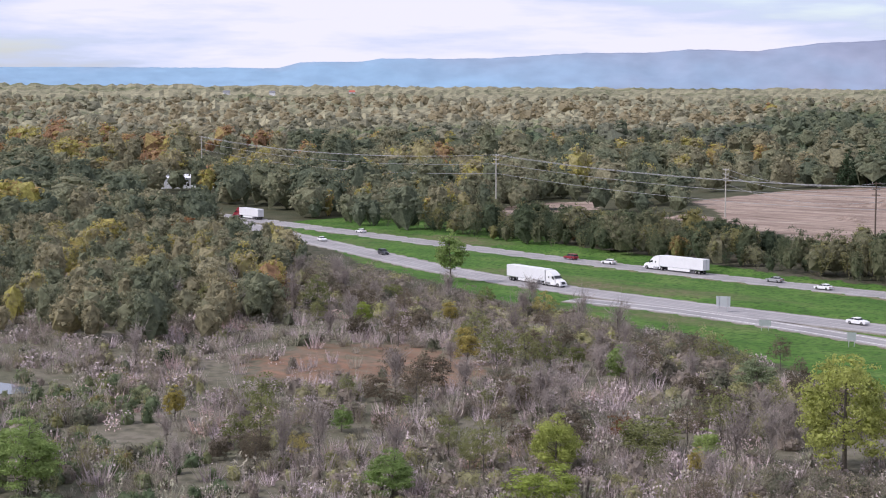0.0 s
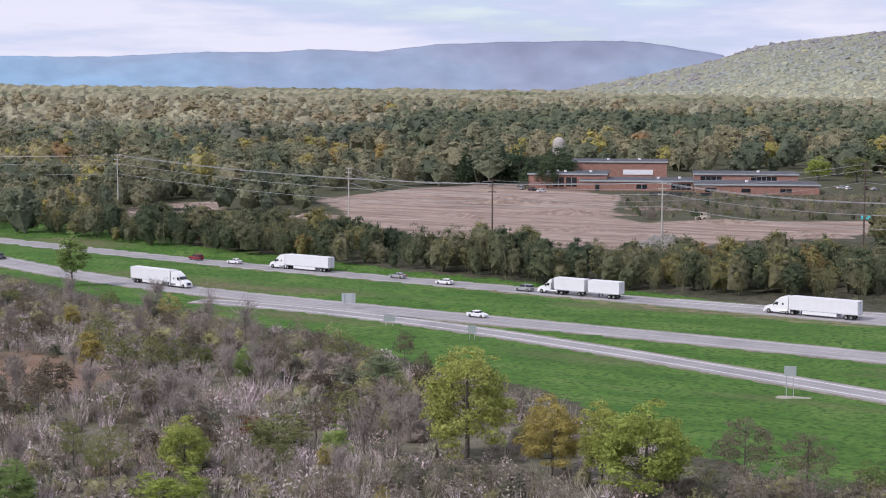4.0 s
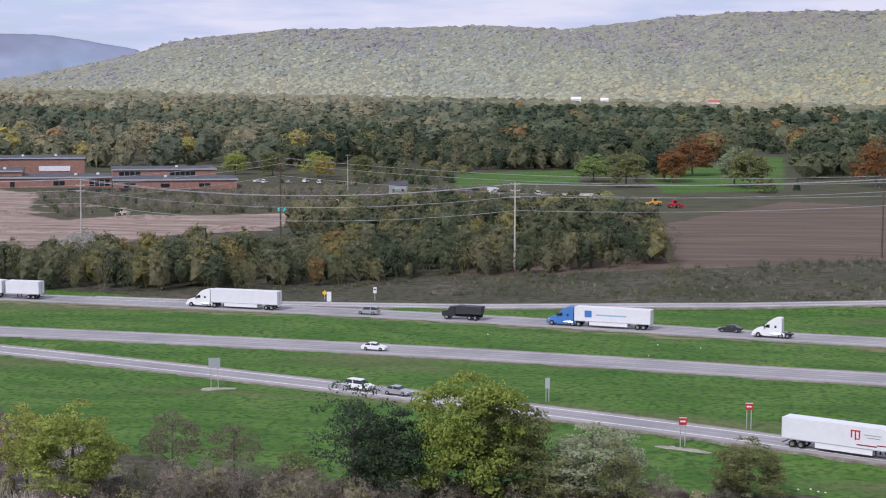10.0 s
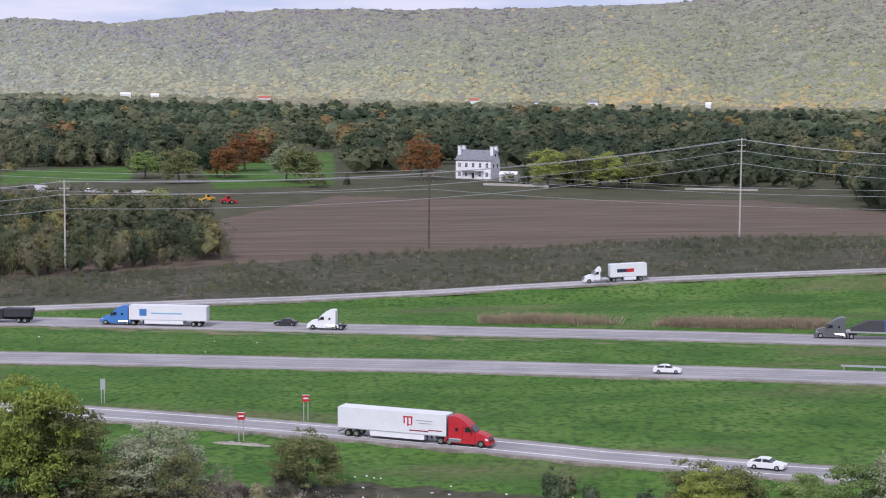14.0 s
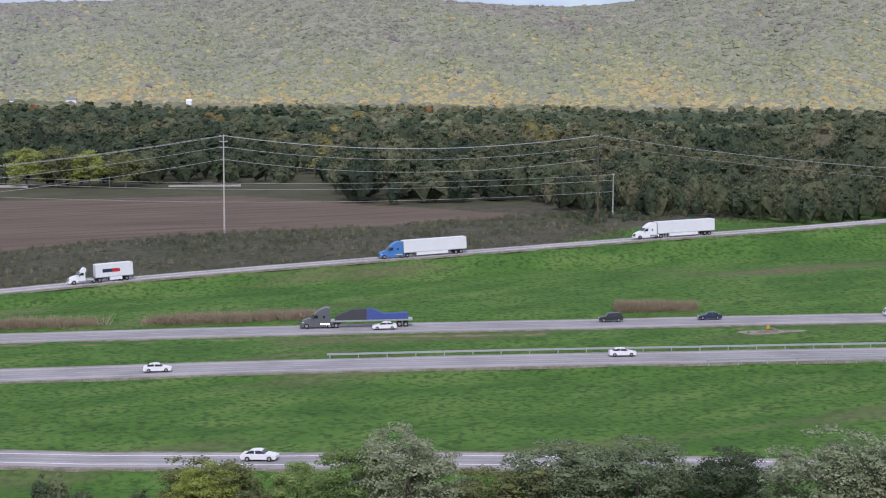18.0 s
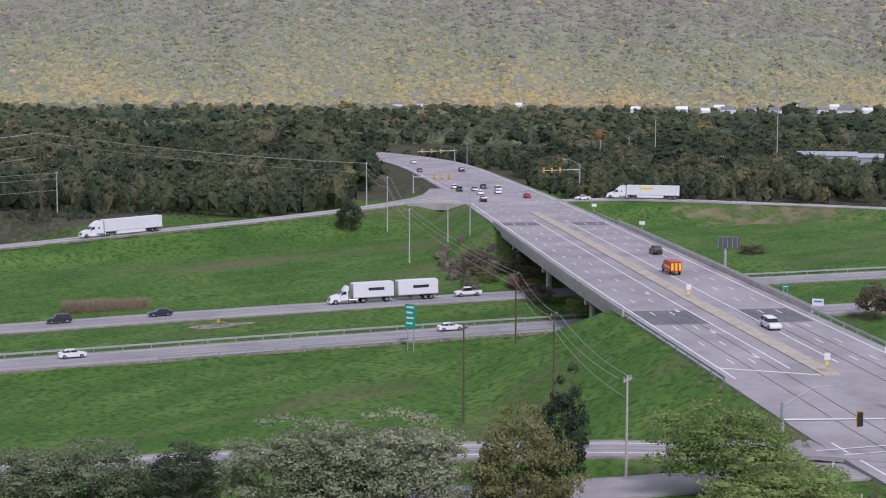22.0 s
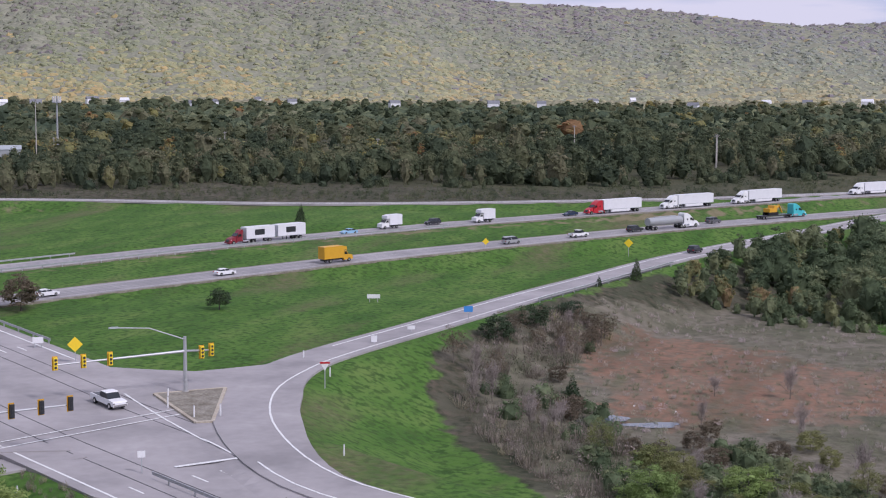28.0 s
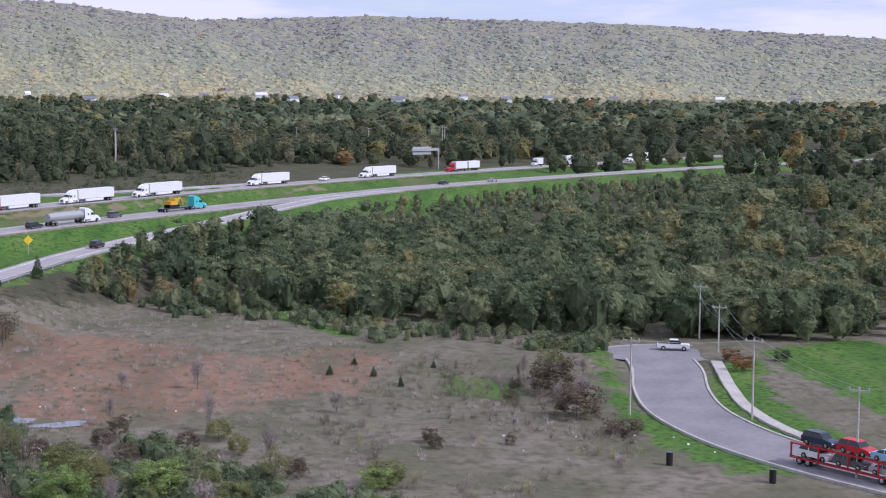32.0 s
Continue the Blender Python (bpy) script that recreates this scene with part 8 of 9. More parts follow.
# ---- dead-end street ----
CT = bpy.data.objects["court"]
bulb = Solid()
zb = 0.05
bulb.poly([(277 + 8.5 * math.cos(t) * 1.0, -57.5 + 12.5 * math.sin(t), zb) for t in (2 * math.pi * k / 36 for k in range(36))])
solid("turning_bulb", bulb, M_ASPHALT_DARK, CT, "grey turning circle")
kerb = Solid()
for k in range(36):
    a, b = 2 * math.pi * k / 36, 2 * math.pi * (k + 1) / 36
    if math.cos((a + b) / 2) < -0.55:
        continue
    p = [(277 + (8.5 + o) * math.cos(t), -57.5 + (12.5 + o) * math.sin(t)) for t, o in ((a, 0), (b, 0), (b, 0.35), (a, 0.35))]
    i = len(kerb.v)
    kerb.v += [(x, y, 0) for x, y in p] + [(x, y, 0.2) for x, y in p]
    kerb.f += [tuple(i + j for j in q) for q in ((4, 5, 6, 7), (0, 1, 5, 4), (1, 2, 6, 5), (2, 3, 7, 6), (3, 0, 4, 7))]
solid("kerb", kerb, M_CONCRETE, CT)
CS = along(COURT)[-1]
for o in (5.8, -5.8):
    part("kerb", ribbon(piece(COURT, 12, CS), o + 0.18, o - 0.18, 0.2, 0.4), M_CONCRETE, CT, "pale concrete kerb")
WALK = spline([(267, -64.5, 0), (256, -63, 0), (243, -61.3, 0), (228, -60.2, 0), (213, -62.2, 0), (203, -66.5, 0), (190, -75, 0), (176, -88, 0)], 3)
WALK[:, 2] = [gz(x, y) for x, y in WALK[:, :2]]
tagged(new("footpath", mesh_of("footpath", *ribbon(WALK, 0.95, -0.95, 0.16, 0.4), [M_CONCRETE])), "pale concrete footpath beside the street", "path", kind="structure")
for x, y in ((195, -41.5), (185.5, -52)):
    e = thing("bin", pose(x, y, gz(x, y)), "tall black barrel in the grass", "barrel", "barrels in the grass")
    solid("drum", Solid().cyl((0, 0, -0.1), (0, 0, 1.6), 0.42, 14), M_BLACK, e)
    solid("lid", Solid().cyl((0, 0, 1.6), (0, 0, 1.7), 0.46, 14), M_DARK, e)

# ---- water, gravel, litter ----
def pool(name, x, y, rx, ry, turn, mat, label, seed=1):
    rng = np.random.default_rng(seed)
    k = 28
    s = Solid()
    c, sn = math.cos(radians(turn)), math.sin(radians(turn))
    pts = []
    for i in range(k):
        t = 2 * math.pi * i / k
        q = 1 + 0.22 * math.sin(3 * t + seed) + rng.uniform(-0.12, 0.12)
        u, v = rx * q * math.cos(t), ry * q * math.sin(t)
        pts.append((x + u * c - v * sn, y + u * sn + v * c))
    if mat is M_WATER:
        z = gz(x, y) + 0.05
        s.poly([(a, b, z) for a, b in pts])
    else:
        rings = 6
        P = np.array([[(x + (a - x) * q / rings, y + (b - y) * q / rings) for a, b in pts] for q in range(rings + 1)])
        Z = ground_z(P[..., 0], P[..., 1]) + 0.07
        Z[-1] -= 0.12
        s.v = [(float(P[q, i, 0]), float(P[q, i, 1]), float(Z[q, i])) for q in range(rings + 1) for i in range(k)]
        s.f = [(q * k + i, q * k + (i + 1) % k, (q + 1) * k + (i + 1) % k, (q + 1) * k + i) for q in range(rings) for i in range(k)]
    return tagged(solid(name, s, mat), label, "pool" if mat is M_WATER else "patch", kind="structure")


pool("water_pool", -240, 135, 9, 6, 30, M_WATER, "small bright pool in the marsh", 2)
pool("water_pool", 221, 45.5, 3.4, 3.8, 60, M_WATER, "small pale puddle in the marsh", 3)
pool("water_pool", 219.5, 37.8, 1.7, 4.2, 20, M_WATER, "thin pale puddle in the marsh", 4)
pool("gravel_patch", 142, 122, 12, 4, -50, M_GRAVEL, "bare gravel patch beside the bridge road", 5)
pool("gravel_patch", 119, 133, 5, 2.5, -40, M_GRAVEL, "bare gravel patch beside the bridge road", 6)
pool("gravel_patch", 176, 253, 6.5, 2.2, -22, M_SHOULDER, "grey rubble pile in the median", 7)
pool("gravel_patch", -84, 247, 3, 1.2, 20, M_GRAVEL, "gravel patch under a sign", 8)
pool("gravel_patch", -8, 221, 4, 1.2, -20, M_GRAVEL, "gravel patch under a sign", 9)
pool("gravel_patch", 405, 300, 16, 8, -50, M_GRAVEL, "dark gravel shoulder beside the far ramp", 10)
e = thing("rubble_pile", pose(176, 253, gz(176, 253)), "low heap of grey rubble with an orange marker", "rubble")
for k in range(14):
    a, b = random.uniform(-4, 4), random.uniform(-1.2, 1.2)
    hh = random.uniform(0.3, 0.8) * (1 - abs(a) / 6)
    solid("stone", Solid().prism([(a - hh, -0.1), (a + hh, -0.1), (a + hh * 0.6, hh), (a - hh * 0.5, hh * 0.9)], b - hh, b + hh, lambda z: 1 - 0.35 * max(0, z)), M_SHOULDER, e)
solid("marker", Solid().box(-0.3, 0.3, -0.1, 0.1, 0.6, 1.2), M_YELLOW, e)


# scraps of pale litter on the verges
rng = np.random.default_rng(52)
LIT = Solid()
for poly, n in (([(-10, 196), (10, 203), (60, 184), (56, 172), (20, 186)], 46), ([(-60, 318), (90, 282), (150, 262), (150, 252), (60, 284), (-60, 300)], 34), ([(200, -20), (250, -10), (250, -40), (200, -50)], 10), ([(205, 28), (232, 52), (245, 40), (225, 15)], 8)):
    P = np.array(poly)
    for x, y in rng.uniform(P.min(0), P.max(0), (n * 3, 2))[:n * 2]:
        if inside(poly, np.array([x]), np.array([y]))[0] and min(float(road_dist(l, np.array([x]), np.array([y]))[0][0]) - hw for _, l, hw in ROADS) > 1:
            a, b, z = rng.uniform(0.07, 0.22), rng.uniform(0.06, 0.14), gz(x, y)
            LIT.prism([(x - a, z - 0.05), (x + a, z - 0.05), (x + a * 0.7, z + 0.09), (x - a * 0.6, z + 0.12)], y - b, y + b)
tagged(solid("litter", LIT, M_STUCCO), "scraps of pale litter in the grass", "litter", kind="stuff")

# ---- vehicles: x is forward, wheels on z = 0 ----
def mesh_once(key, make):
    if key not in MESHES:
        MESHES[key] = make()
    return MESHES[key]


def wheel(parent, x, y, r, w, rim=None):
    o = solid("wheel", mesh_once(("tyre", r, w), lambda: Solid().cyl((0, -w / 2, 0), (0, w / 2, 0), r, 14).mesh("wheel", M_BLACK)), None, parent)
    o.location = (x, y, r)
    q = solid("rim", mesh_once(("rim", r, w), lambda: Solid().cyl((0, -w / 2 - 0.02, 0), (0, w / 2 + 0.02, 0), r * 0.58, 12).mesh("rim", M_CHROME)), None, o)
    return o


def car(m, mat, style="sedan", label="white saloon car on the highway", group="cars on the roads"):
    e = thing("car", m, label, "car", group)
    L, H = {"sedan": (4.75, 1.45), "suv": (4.8, 1.75), "van": (5.0, 1.85)}[style]
    h = L / 2
    belt = 0.92 if style == "sedan" else 1.02
    body = {"sedan": [(-h + 0.15, 0.26), (-h, 0.42), (-h + 0.02, 0.80), (-h + 0.12, 0.95), (-h + 0.6, 1.01), (h - 1.5, 0.97), (h - 0.95, 0.90), (h - 0.38, 0.78), (h - 0.06, 0.62), (h, 0.42), (h - 0.15, 0.24)],
            "suv": [(-h + 0.12, 0.32), (-h, 0.5), (-h + 0.03, 0.98), (-h + 0.12, belt + 0.06), (h - 1.45, belt + 0.05), (h - 0.8, 1.02), (h - 0.25, 0.92), (h - 0.04, 0.75), (h, 0.5), (h - 0.12, 0.32)],
            "van": [(-h, 0.35), (-h, 1.0), (-h + 0.1, belt + 0.05), (h - 1.2, belt + 0.05), (h - 0.3, 0.9), (h, 0.7), (h, 0.35)]}[style]
    glass = {"sedan": [(-h + 0.55, belt), (-h + 1.1, H - 0.16), (-h + 1.45, H - 0.06), (0.05, H - 0.05), (0.4, H - 0.12), (h - 1.42, belt)],
             "suv": [(-h + 0.12, belt), (-h + 0.32, H - 0.2), (-h + 0.5, H - 0.06), (0.3, H - 0.05), (0.6, H - 0.12), (h - 1.3, belt)],
             "van": [(-h + 0.1, belt), (-h + 0.16, H - 0.2), (-h + 0.3, H - 0.06), (0.7, H - 0.05), (1.0, H - 0.14), (h - 0.9, belt)]}[style]
    roof = [(glass[1][0] - 0.04, H - 0.17), (glass[2][0], H - 0.02), (glass[2][0] + 0.5, H), (glass[3][0], H), (glass[4][0] + 0.06, H - 0.13), (glass[4][0] - 0.2, H - 0.14), (glass[2][0] + 0.1, H - 0.12)]
    pin = lambda z: 1 - 0.16 * max(0, (z - belt) / (H - belt))
    solid("body", mesh_once(("cb", style, mat.name), lambda: Solid().prism(body, -0.92, 0.92, lambda z: 1 - 0.05 * abs(z - 0.7)).mesh("body", mat)), None, e)
    solid("glasshouse", mesh_once(("cg", style), lambda: Solid().prism(glass, -0.86, 0.86, pin).mesh("glasshouse", M_GLASS)), None, e)
    def top():
        s = Solid().prism(roof, -0.86, 0.86, pin)
        mid = (glass[2][0] + glass[3][0]) / 2
        s.prism([(mid - 0.06, belt), (mid + 0.06, belt), (mid + 0.06, H - 0.06), (mid - 0.06, H - 0.06)], -0.868, 0.868, pin)
        return s.mesh("roof", mat)
    solid("roof", mesh_once(("cr", style, mat.name), top), None, e)
    for y in (-0.635, 0.635):
        solid("headlight", mesh_once(("ch", style), lambda: Solid().box(h - 0.12, h + 0.015, -0.185, 0.185, 0.62, 0.76).mesh("headlight", M_WHITE)), None, e).location = (0, y, 0)
        solid("tail_light", mesh_once(("ct", style), lambda: Solid().box(-h - 0.015, -h + 0.1, -0.17, 0.17, 0.72, 0.9).mesh("tail_light", M_RED)), None, e).location = (0, y * 1.05, 0)
    for x in (-h + 0.95, h - 0.9):
        for y in (-0.84, 0.84):
            wheel(e, x, y, 0.33 if style == "sedan" else 0.37, 0.24)
    return e


def pickup(m, mat, label, cap=False):
    e = thing("pickup_truck", m, label, "pickup truck", "cars on the roads")
    solid("body", Solid().prism([(-2.85, 0.5), (-2.85, 1.15), (0.95, 1.15), (2.6, 1.08), (2.85, 0.9), (2.85, 0.45)], -0.97, 0.97), mat, e)
    solid("glasshouse", Solid().prism([(-0.75, 1.12), (-0.6, 1.84), (0.75, 1.84), (1.35, 1.12)], -0.88, 0.88, lambda z: 1 - 0.1 * max(0, z - 1.1)), M_GLASS, e)
    solid("roof", Solid().prism([(-0.7, 1.80), (-0.55, 1.88), (0.7, 1.88), (0.85, 1.80)], -0.84, 0.84), mat, e)
    solid("bed", Solid().box(-2.7, -0.85, -0.8, 0.8, 1.13, 1.17), M_DARK, e)
    solid("front_bumper", Solid().box(2.82, 2.92, -0.9, 0.9, 0.45, 0.7), M_CHROME, e)
    solid("rear_bumper", Solid().box(-2.95, -2.82, -0.9, 0.9, 0.5, 0.72), M_CHROME, e)
    for y in (-0.875, 0.875):
        solid("tail_light", Solid().box(-2.87, -2.8, y - 0.075, y + 0.075, 0.8, 1.1), M_RED, e)
        solid("headlight", Solid().box(2.8, 2.87, y - 0.1, y + 0.1, 0.75, 0.92), M_CHROME, e)
    for x in (-1.75, 1.85):
        for y in (-0.88, 0.88):
            wheel(e, x, y, 0.4, 0.28)
    return e


def tractor(e, mat, sleeper=True, x0=0.0):
    """A highway tractor whose fifth wheel is at x0; it reaches about 6.5 m forward."""
    k = 1.14

    def P(side):
        return [(x * k + x0, z) for x, z in side]

    def X(v):
        return x0 + v * k
    slim = lambda z: 1 - 0.13 * max(0, z - 1.0)
    solid("chassis", Solid().box(X(-1.4), X(5.0), -0.45, 0.45, 0.6, 0.95), M_DARK, e)
    solid("hood", Solid().prism(P([(3.6, 0.45), (3.6, 1.98), (4.2, 1.90), (4.85, 1.68), (5.3, 1.38), (5.5, 1.0), (5.55, 0.5)]), -1.02, 1.02, slim), mat, e)
    solid("cab", Solid().prism(P([(2.2, 0.75), (2.2, 2.72), (2.9, 2.8), (3.15, 2.68), (3.72, 1.98), (3.76, 0.75)]), -1.12, 1.12, lambda z: 1 - 0.04 * max(0, z - 1.8)), mat, e)
    if sleeper:
        solid("sleeper", Solid().prism(P([(0.42, 0.8), (0.40, 3.68), (0.55, 3.95), (1.05, 4.02), (1.65, 3.88), (2.25, 3.54), (2.72, 3.14), (3.08, 2.72), (2.2, 2.6), (2.2, 0.8)]), -1.18, 1.18, lambda z: 1 - 0.07 * max(0, z - 2.7)), mat, e)
        for y in (-1.13, 1.13):
            solid("side_fairing", Solid().prism(P([(-0.1, 0.38), (-0.1, 1.05), (2.2, 1.12), (3.6, 0.8), (3.6, 0.38)]), y - 0.06, y + 0.06), mat, e)
            solid("sleeper_window", Solid().box(X(1.3), X(1.65), y * 1.045 - 0.01, y * 1.045 + 0.01, 2.0, 2.45), M_GLASS, e)
    else:
        solid("roof_fairing", Solid().prism(P([(2.0, 2.6), (1.95, 3.5), (2.15, 3.66), (2.5, 3.45), (3.0, 2.82)]), -1.0, 1.0), mat, e)
        for y in (-0.85, 0.85):
            solid("exhaust_stack", Solid().cyl((X(2.0), y, 1.0), (X(2.0), y, 3.6), 0.08, 8), M_CHROME, e)
    solid("windscreen", Solid().prism(P([(3.14, 2.70), (3.70, 2.06), (3.78, 2.08), (3.22, 2.74)]), -1.02, 1.02), M_GLASS, e)
    solid("side_window", Solid().prism(P([(2.5, 1.95), (2.5, 2.58), (3.02, 2.58), (3.45, 2.02)]), -1.125, 1.125), M_GLASS, e)
    solid("grille", Solid().prism(P([(5.40, 0.72), (5.30, 1.36), (5.36, 1.38), (5.56, 1.0), (5.58, 0.72)]), -0.55, 0.55), M_DARK, e)
    solid("bumper", Solid().prism(P([(5.15, 0.32), (5.2, 0.74), (5.62, 0.72), (5.66, 0.4)]), -1.16, 1.16), M_CHROME if mat is M_BLUE else mat, e)
    for y in (-1, 1):
        solid("headlight", Solid().prism(P([(5.0, 0.98), (5.0, 1.3), (5.3, 1.22), (5.48, 0.98)]), y * 0.86 - 0.13, y * 0.86 + 0.13), M_WHITE, e)
        solid("fuel_tank", Solid().cyl((X(0.5), y, 0.75), (X(2.1), y, 0.75), 0.33, 10), M_CHROME, e)
        solid("mirror", Solid().box(X(3.3), X(3.42), y * 1.275 - 0.125, y * 1.275 + 0.125, 1.8, 2.4), M_DARK, e)
    for y in (-1.0, 1.0):
        wheel(e, X(4.5), y, 0.5, 0.3)
        for x in (-0.65, 0.65):
            wheel(e, x0 + x, y * 0.92, 0.5, 0.6)


def trailer(e, x1, length, mat=None, skirt=True, ribs=True, wheels=2, height=4.1, mark=None):
    """A box trailer whose front is at x1."""
    x0 = x1 - length
    mat = mat or M_TRAILER
    box = solid("trailer_box", Solid().prism([(x0, 1.2), (x0, height - 0.06), (x0 + 0.06, height), (x1 - 0.1, height), (x1, height - 0.1), (x1, 1.2)], -1.29, 1.29), mat, e, "white box trailer" if mat is M_TRAILER else "")
    for y, w in ((-1.245, 0.045), (0, 0.04), (1.245, 0.045)):
        solid("rear_post", Solid().box(x0 - 0.04, x0 + 0.02, y - w, y + w, 1.2, height - 0.05), M_SIGNBACK, box)
    solid("bottom_rail", Solid().box(x0, x1, -1.31, 1.31, 1.12, 1.24), M_SIGNBACK, box)
    if skirt:
        for y in (-1.27, 1.24):
            solid("side_skirt", Solid().box(x0 + length * 0.3, x1 - 3.2, y, y + 0.03, 0.4, 1.15), M_WHITE, e)
    for y in (-0.825, 0.825):
        solid("landing_leg", Solid().box(x1 - 3.0, x1 - 2.8, y - 0.075, y + 0.075, 0.2, 1.2), M_DARK, e)
    solid("rear_bumper", Solid().box(x0 - 0.02, x0 + 0.1, -1.1, 1.1, 0.5, 0.62), M_DARK, e)
    for k in range(wheels):
        for y in (-0.95, 0.95):
            wheel(e, x0 + 1.5 + 1.25 * k, y, 0.5, 0.55)
    if mark:
        for a, b, z0, z1, mm in mark:
            for y in (-1.30, 1.292):
                solid("livery_mark", Solid().box(x1 - b, x1 - a, y, y + 0.008, z0, z1), mm, box)
    return box


def semi(m, mat, label, length=16.1, mark=None, sleeper=True, doubles=False, box=None):
    """Tractor and trailer; the middle of the train is at the origin."""
    e = thing("semi_truck", m, label, "truck", "trucks on the roads")
    if doubles:
        tractor(e, mat, False, 6.0)
        trailer(e, 7.4, 8.6, box, False, wheels=1, mark=mark)
        trailer(e, -2.2, 8.6, box, False, wheels=2, mark=mark)
    else:
        x0 = length / 2 - 3.4
        tractor(e, mat, sleeper, x0)
        trailer(e, x0 + 0.2, length, box, mark=mark)
    return e


def box_truck(m, cab, box, label, L=7.4):
    e = thing("box_truck", m, label, "truck", "trucks on the roads")
    solid("cargo_box", Solid().prism([(-L / 2, 1.0), (-L / 2, 3.75), (1.5, 3.75), (1.6, 3.6), (1.6, 1.0)], -1.22, 1.22), box, e)
    solid("overcab", Solid().prism([(1.6, 2.75), (1.6, 3.7), (2.5, 3.5), (2.6, 2.75)], -1.15, 1.15), box, e)
    solid("cab", Solid().prism([(1.7, 0.5), (1.7, 2.5), (2.6, 2.5), (3.1, 1.7), (4.2, 1.45), (4.35, 0.5)], -1.02, 1.02), cab, e)
    solid("windscreen", Solid().prism([(2.62, 2.45), (3.1, 1.75), (3.15, 1.8), (2.68, 2.5)], -0.95, 0.95), M_GLASS, e)
    solid("side_window", Solid().prism([(1.95, 1.7), (1.95, 2.35), (2.55, 2.35), (2.95, 1.75)], -1.04, 1.04), M_GLASS, e)
    solid("chassis", Solid().box(-L / 2, 4.2, -0.45, 0.45, 0.55, 0.95), M_DARK, e)
    for x in (-L / 2 + 1.8, 3.2):
        for y in (-0.95, 0.95):
            wheel(e, x, y, 0.45, 0.3)
    return e


LANES = {"west": WEST, "east": EAST, "exit": EXIT, "entry": ENTRY, "over": OVER, "slip": SLIP, "off": OFF, "court": COURT}
HALF = {"west": 4.4, "east": 4.4, "exit": 1.5, "entry": 1.2, "over": 13.0, "slip": 2.0, "off": 1.2, "court": 4.0}


def on(road_name, x, y, way, turn=0.0, snap=True):
    """The pose of a vehicle on a road near (x, y); way 1 goes along the line, -1 against it."""
    P = LANES[road_name]
    s = along(P)
    d = np.hypot(P[:, 0] - x, P[:, 1] - y)
    i = int(np.clip(d.argmin(), 1, len(P) - 2))
    t = P[i + 1] - P[i - 1]
    t = t / np.hypot(t[0], t[1])
    u = (x - P[i, 0]) * t[0] + (y - P[i, 1]) * t[1]
    off = -(x - P[i, 0]) * t[1] + (y - P[i, 1]) * t[0]
    if road_name in ("west", "east"):
        off = 2.0 if off > 0 else -2.0
    off = float(np.clip(off, -HALF[road_name], HALF[road_name]))
    c = P[i] + t * u
    slope = math.degrees(math.asin(t[2] / np.linalg.norm(t)))
    z = float(c[2]) + 0.11
    return pose(c[0] - t[1] * off, c[1] + t[0] * off, z, 0, 0, math.degrees(math.atan2(t[1], t[0])) + (180 if way < 0 else 0) + turn) @ pose(0, 0, 0, 0, -slope * way, 0)


# far carriageway, heading west
semi(on("west", -500, 444, -1), M_DARKRED, "red tractor with a white box trailer")
semi(on("west", -264, 363, -1), M_WHITE, "white tractor with a plain white box trailer")
semi(on("west", -171, 348, -1), M_WHITE, "white tractor pulling two short white trailers", doubles=True)
semi(on("west", -113, 336, -1), M_WHITE, "white tractor with a long white box trailer")
semi(on("west", -30, 327, -1), M_BLUE, "blue tractor with a long white box trailer", mark=[(2.2, 3.7, 2.0, 3.4, M_BLUE), (4.6, 11, 2.4, 2.7, M_SKYBLUE)])
semi(on("west", 217, 251, -1), M_WHITE, "white tractor pulling two short white trailers under the bridge", doubles=True, mark=[(3.2, 6.6, 2.5, 3.1, M_DARK)])
semi(on("west", 372, 160, -1), M_DARKRED, "dark red tractor with two white trailers", doubles=True, mark=[(2.5, 5.5, 2.0, 3.4, M_DARK)])
semi(on("west", 477, 93, -1), M_RED, "red tractor with a white box trailer")
for x, y in ((504, 75), (531, 56), (588, 25), (647, -12), (762, -107), (800, -150)):
    semi(on("west", x, y, -1), M_WHITE, "white tractor with a white box trailer in traffic")
semi(on("west", 693, -55, -1), M_RED, "red tractor pulling two white trailers", doubles=True)
box_truck(on("west", 412, 142, -1), M_WHITE, M_TRAILER, "small white box truck in traffic", 5.4)
box_truck(on("west", 436, 123, -1), M_WHITE, M_TRAILER, "small white box truck in traffic", 5.4)
box_truck(on("west", 742, -90, -1), M_WHITE, M_TRAILER, "small white box truck in traffic", 5.4)
e = thing("tractor_unit", on("west", 6, 322, -1), "white highway tractor running without a trailer", "truck", "trucks on the roads")
tractor(e, M_WHITE, True, -2.0)
# flatbed with a tarped load
e = thing("flatbed_truck", on("west", 110, 297, -1), "grey tractor with a tarped load on a flatbed", "truck", "trucks on the roads")
tractor(e, M_GREYCAR, True, 5.2)
solid("flatbed", Solid().box(-10.5, 5.6, -1.28, 1.28, 1.2, 1.5), M_SILVER, e)
solid("tarped_load", Solid().prism([(-1.5, 1.5), (-1.5, 3.6), (1.4, 3.5), (4.6, 2.2), (4.8, 1.5)], -1.2, 1.2, lambda z: 1 - 0.12 * (z - 1.5)), M_TARPB, e, "black tarpaulin over a load")
solid("tarped_load", Solid().prism([(-9.6, 1.5), (-9.6, 2.7), (-5.0, 2.5), (-2.6, 3.6), (-1.5, 3.6), (-1.5, 1.5)], -1.2, 1.2, lambda z: 1 - 0.12 * (z - 1.5)), M_TARP, e, "blue tarpaulin over a load")
for x in (-9.2, -7.9):
    for y in (-0.95, 0.95):
        wheel(e, x, y, 0.5, 0.55)
